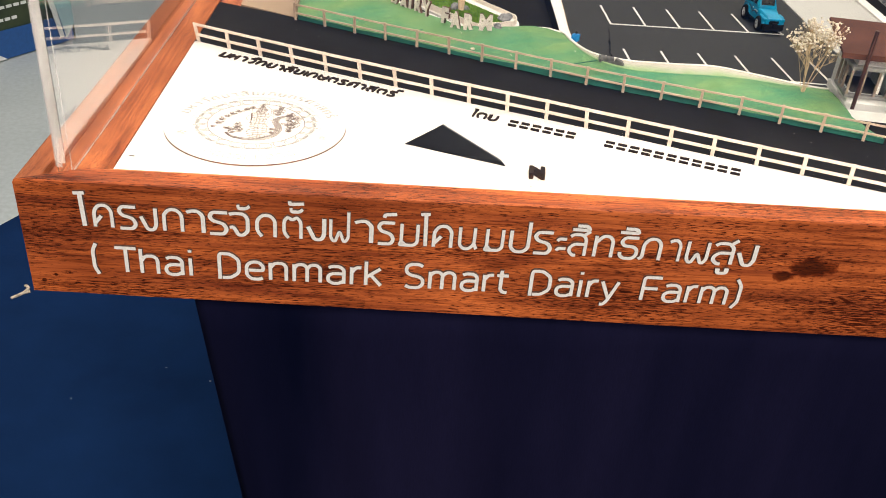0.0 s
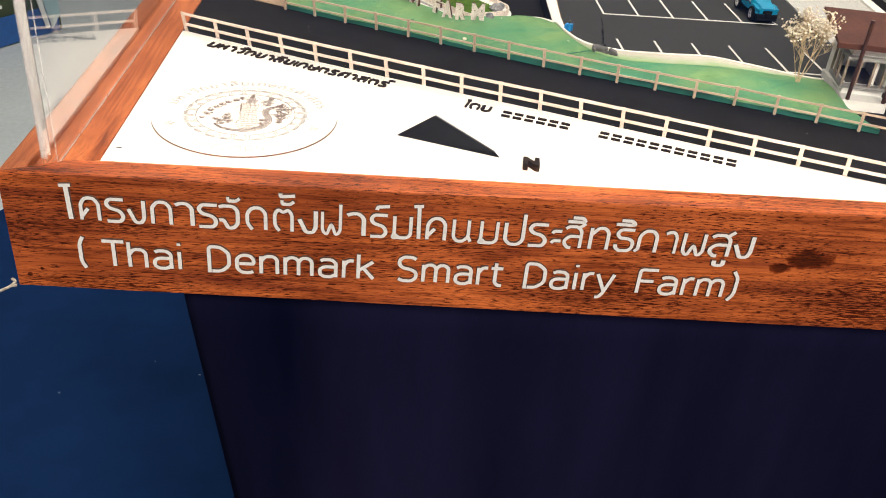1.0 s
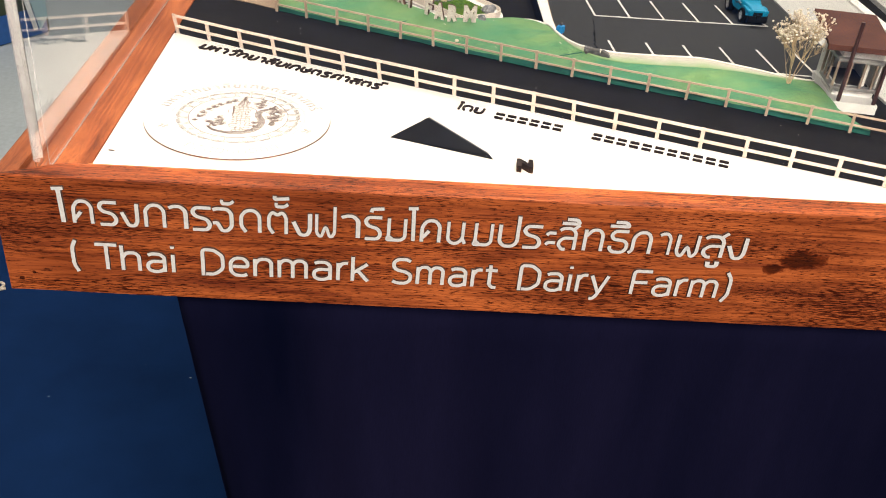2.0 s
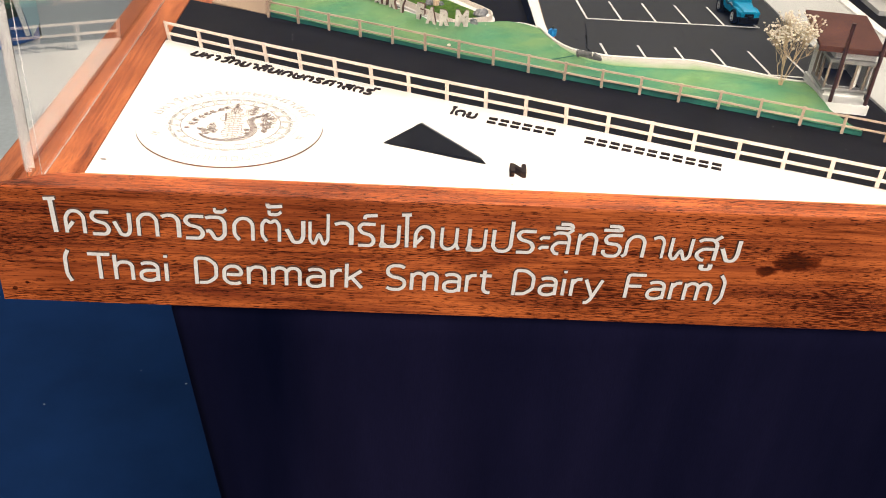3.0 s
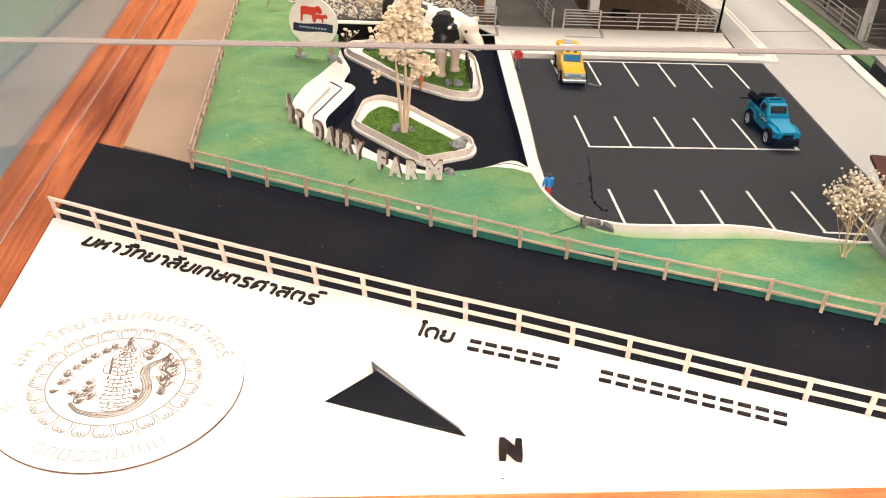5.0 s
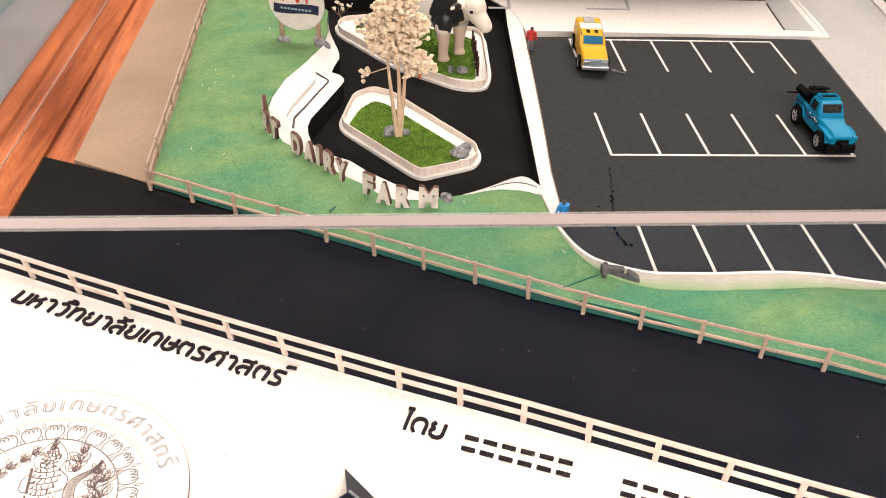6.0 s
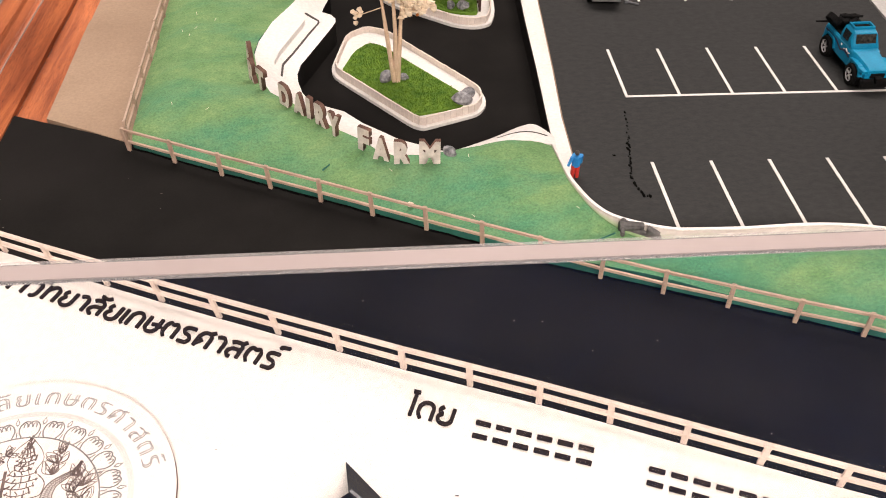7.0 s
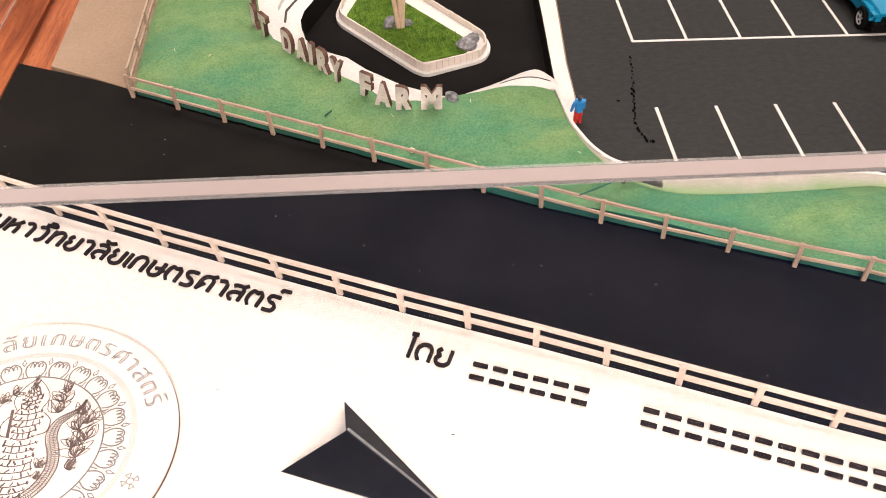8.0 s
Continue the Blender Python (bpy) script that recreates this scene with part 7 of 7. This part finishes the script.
def barns():
    bm = bmesh.new()
    box(bm, 0.3848, 0.484, 0.6935, 1.02, LOW, TOP + 0.0029)
    t = tagged(part("barn_floor", bm, BARN_FLOOR), "grey concrete-like barn floor", "floor", kind="structure")
    bm = bmesh.new()
    box(bm, 0.4845, 0.6390, 0.6935, 1.02, LOW, TOP + 0.0028)
    tagged(part("bedding_floor", bm, BEDDING), "brown bedding on the barn floor", "floor", kind="structure")
    b = thing("model_barn", "open-fronted model barn with grey columns and an added shading roof", "barn")
    for x, y in ((0.4980, 0.7570), (0.3780, 0.7400), (0.4760, 0.8400), (0.6290, 0.8400)):
        bm = bmesh.new()
        box(bm, x - 0.0055, x + 0.0055, y - 0.0055, y + 0.0055, TOP + 0.0029, 0.900, 0.0006)
        part("column", bm, HOUSE_GREY, b)
    bm = bmesh.new()
    box(bm, 0.3725, 0.6400, 1.0, 1.004, TOP + 0.0029, 0.900)
    part("back_wall", bm, BARN_DARK, b)
    # The roof is out of view; it is added to shade the barn.
    bm = bmesh.new()
    box(bm, 0.360, 0.652, 0.6900, 1.03, 0.900, 0.904)
    part("roof", bm, BARN_DARK, b, "dark flat roof, unseen, added to shade the barn")
    rail_fence((0.4518, 0.6930), (0.4905, 0.6930), 6, 0.0205, 2, "grey model steel gate with close bars")
    rail_fence((0.3465, 0.6950), (0.3790, 0.6950), 6, 0.0205, 2, "short grey model steel gate")
    rail_fence((0.4910, 0.6950), (0.5760, 0.6960), 4, 0.0180, 3, "grey model steel railing in front of the bedding")
    rail_fence((0.5770, 0.6960), (0.6190, 0.6945), 5, 0.0185, 3, "grey model steel railing with five bars")
    rail_fence((0.6200, 0.6960), (0.6060, 0.8200), 5, 0.0200, 6, "grey model steel side railing of the barn")
    rail_fence((0.4400, 0.6960), (0.4300, 0.8200), 4, 0.0200, 5, "grey model steel inner railing of the barn")
    for pts in ([(0.4495, 0.6660), (0.4890, 0.6655), (0.4915, 0.6895)], [(0.3590, 0.6640), (0.3780, 0.6645), (0.3795, 0.6895)]):
        bm = bmesh.new()
        ribbon(bm, pts, 0.0032, TOP + 0.0020, TOP + 0.0028)
        tagged(part("step_frame", bm, STEEL), "grey frame step in front of the gate", "step", "gate steps")
    bm = bmesh.new()
    tube(bm, (0.6215, 0.6925, TOP + 0.0042), (0.6215, 0.6925, 0.8900), 0.0014, 0.0014, 10)
    tagged(smooth(part("lamp_post", bm, RUBBER), 40), "black model lamp post at the barn corner", "lamp post")
    cow(Matrix.Translation((0.5230, 0.7300, TOP + 0.0028)) @ pose(0, 0, 0, 0, 0, 80), 0.22, "tiny dark and white toy cow in the barn").data.materials[0] = RUBBER
    # right-hand barn and beige house
    bm = bmesh.new()
    prism(bm, [(0.7690, 0.655), (1.15, 0.640), (1.15, 1.02), (0.7750, 1.02)], LOW, TOP + 0.0028)
    tagged(part("barn_floor", bm, BARN_FLOOR), "grey floor of the second barn", "floor", kind="structure")
    bm = bmesh.new()
    prism(bm, [(0.7520, 0.48), (1.15, 0.42), (1.15, 0.640), (0.7700, 0.648), (0.7640, 0.60)], LOW, TOP + 0.0036)
    tagged(part("forecourt", bm, GREY_ROAD), "pale card forecourt beside the beige house", "pavement", kind="structure")
    bm = bmesh.new()
    ribbon(bm, [(0.7690, 0.6440), (0.8600, 0.6400)], 0.0050, TOP + 0.0030, TOP + 0.0056)
    tagged(part("kerb", bm, WHITE_CARD), "white kerb before the second barn", "kerb", kind="structure")
    rail_fence((0.7760, 0.6900), (0.7860, 0.9000), 4, 0.0230, 6, "grey model steel side railing of the second barn")
    rail_fence((0.7800, 0.6780), (0.8600, 0.6800), 4, 0.0200, 4, "grey model steel front railing of the second barn")
    b = thing("second_barn", "dark open model barn behind grey rails", "barn")
    for x, y in ((0.7800, 0.6820), (0.9500, 0.6820)):
        bm = bmesh.new()
        box(bm, x - 0.004, x + 0.004, y - 0.004, y + 0.004, TOP + 0.0028, 0.900, 0.0005)
        part("column", bm, HOUSE_GREY, b)
    bm = bmesh.new()
    box(bm, 0.79, 1.14, 0.80, 0.804, TOP + 0.0028, 0.900)
    part("back_wall", bm, BARN_DARK, b)
    # Another unseen roof, added to darken the second barn.
    bm = bmesh.new()
    box(bm, 0.765, 1.14, 0.66, 1.03, 0.9, 0.904)
    part("roof", bm, BARN_DARK, b, "dark flat roof, unseen, added to shade the barn")
    b = thing("beige_house", "plain beige model house wall beside the forecourt", "house")
    bm = bmesh.new()
    prism(bm, [(0.7690, 0.5250), (0.90, 0.51), (0.90, 0.60), (0.7745, 0.6080)], TOP + 0.0036, 0.895)
    part("wall", bm, BEIGE_WALL, b)
    bm = bmesh.new()
    prism(bm, [(0.7640, 0.5200), (0.905, 0.505), (0.905, 0.605), (0.7700, 0.6140)], 0.895, 0.899)
    part("roof", bm, ROOF_BROWN, b)


pavement()
barns()


# ---- exhibition panel in the background ----
def poster():
    t = thing("exhibition_panel", "tall printed exhibition panel with blue and white chevrons on the floor", "display panel", at=Matrix.Translation((-0.865, 2.437, 0)) @ pose(0, 0, 0, 0, 0, 58))
    upright = lambda off: Matrix.Translation((0, -off, 0.004)) @ pose(0, 0, 0, 90)
    bm = bmesh.new()
    box(bm, -0.90, 0.008, 0, 0.03, 0.004, 2.0)
    part("board", bm, POSTER_DARK, t, "dark green photo print")
    for name, poly, off, mat, label in (
            ("print_band", [(-0.90, 0.0), (-0.001, 0.0), (-0.001, 0.085), (-0.90, 0.095)], 0.0, POSTER_BLUE, "blue printed band"),
            ("print_chevron", [(-0.75, 0.0), (-0.25, 0.0), (-0.42, 0.125), (-0.75, 0.125)], 0.004, POSTER_WHITE, "white printed chevron"),
            ("print_chevron", [(-0.030, 0.012), (0.004, 0.050), (0.004, 0.110), (-0.030, 0.300), (-0.095, 0.300)], 0.003, POSTER_TEAL, "pale teal printed chevron"),
            ("print_stripe", [(-0.055, 0.020), (-0.040, 0.020), (-0.090, 0.300), (-0.115, 0.300)], 0.006, POSTER_WHITE, "white printed stripe")):
        bm = bmesh.new()
        prism(bm, poly, 0.0005, 0.003)
        bmesh.ops.transform(bm, matrix=upright(off), verts=bm.verts)
        part(name, bm, mat, t, label)
    for z, x0, x1, h in ((0.118, -0.80, -0.185, 0.020), (0.155, -0.80, -0.145, 0.020), (0.205, -0.80, -0.155, 0.030), (0.275, -0.80, -0.20, 0.035)):
        n = 26
        for i in range(n):
            a, b = x0 + (x1 - x0) * i / n, x0 + (x1 - x0) * (i + 0.72) / n
            bm = bmesh.new()
            box(bm, a, b, -0.0035, -0.0003, z, z + h * 0.42)
            part("bar", bm, POSTER_WHITE, t, "pale bar of small print")


poster()
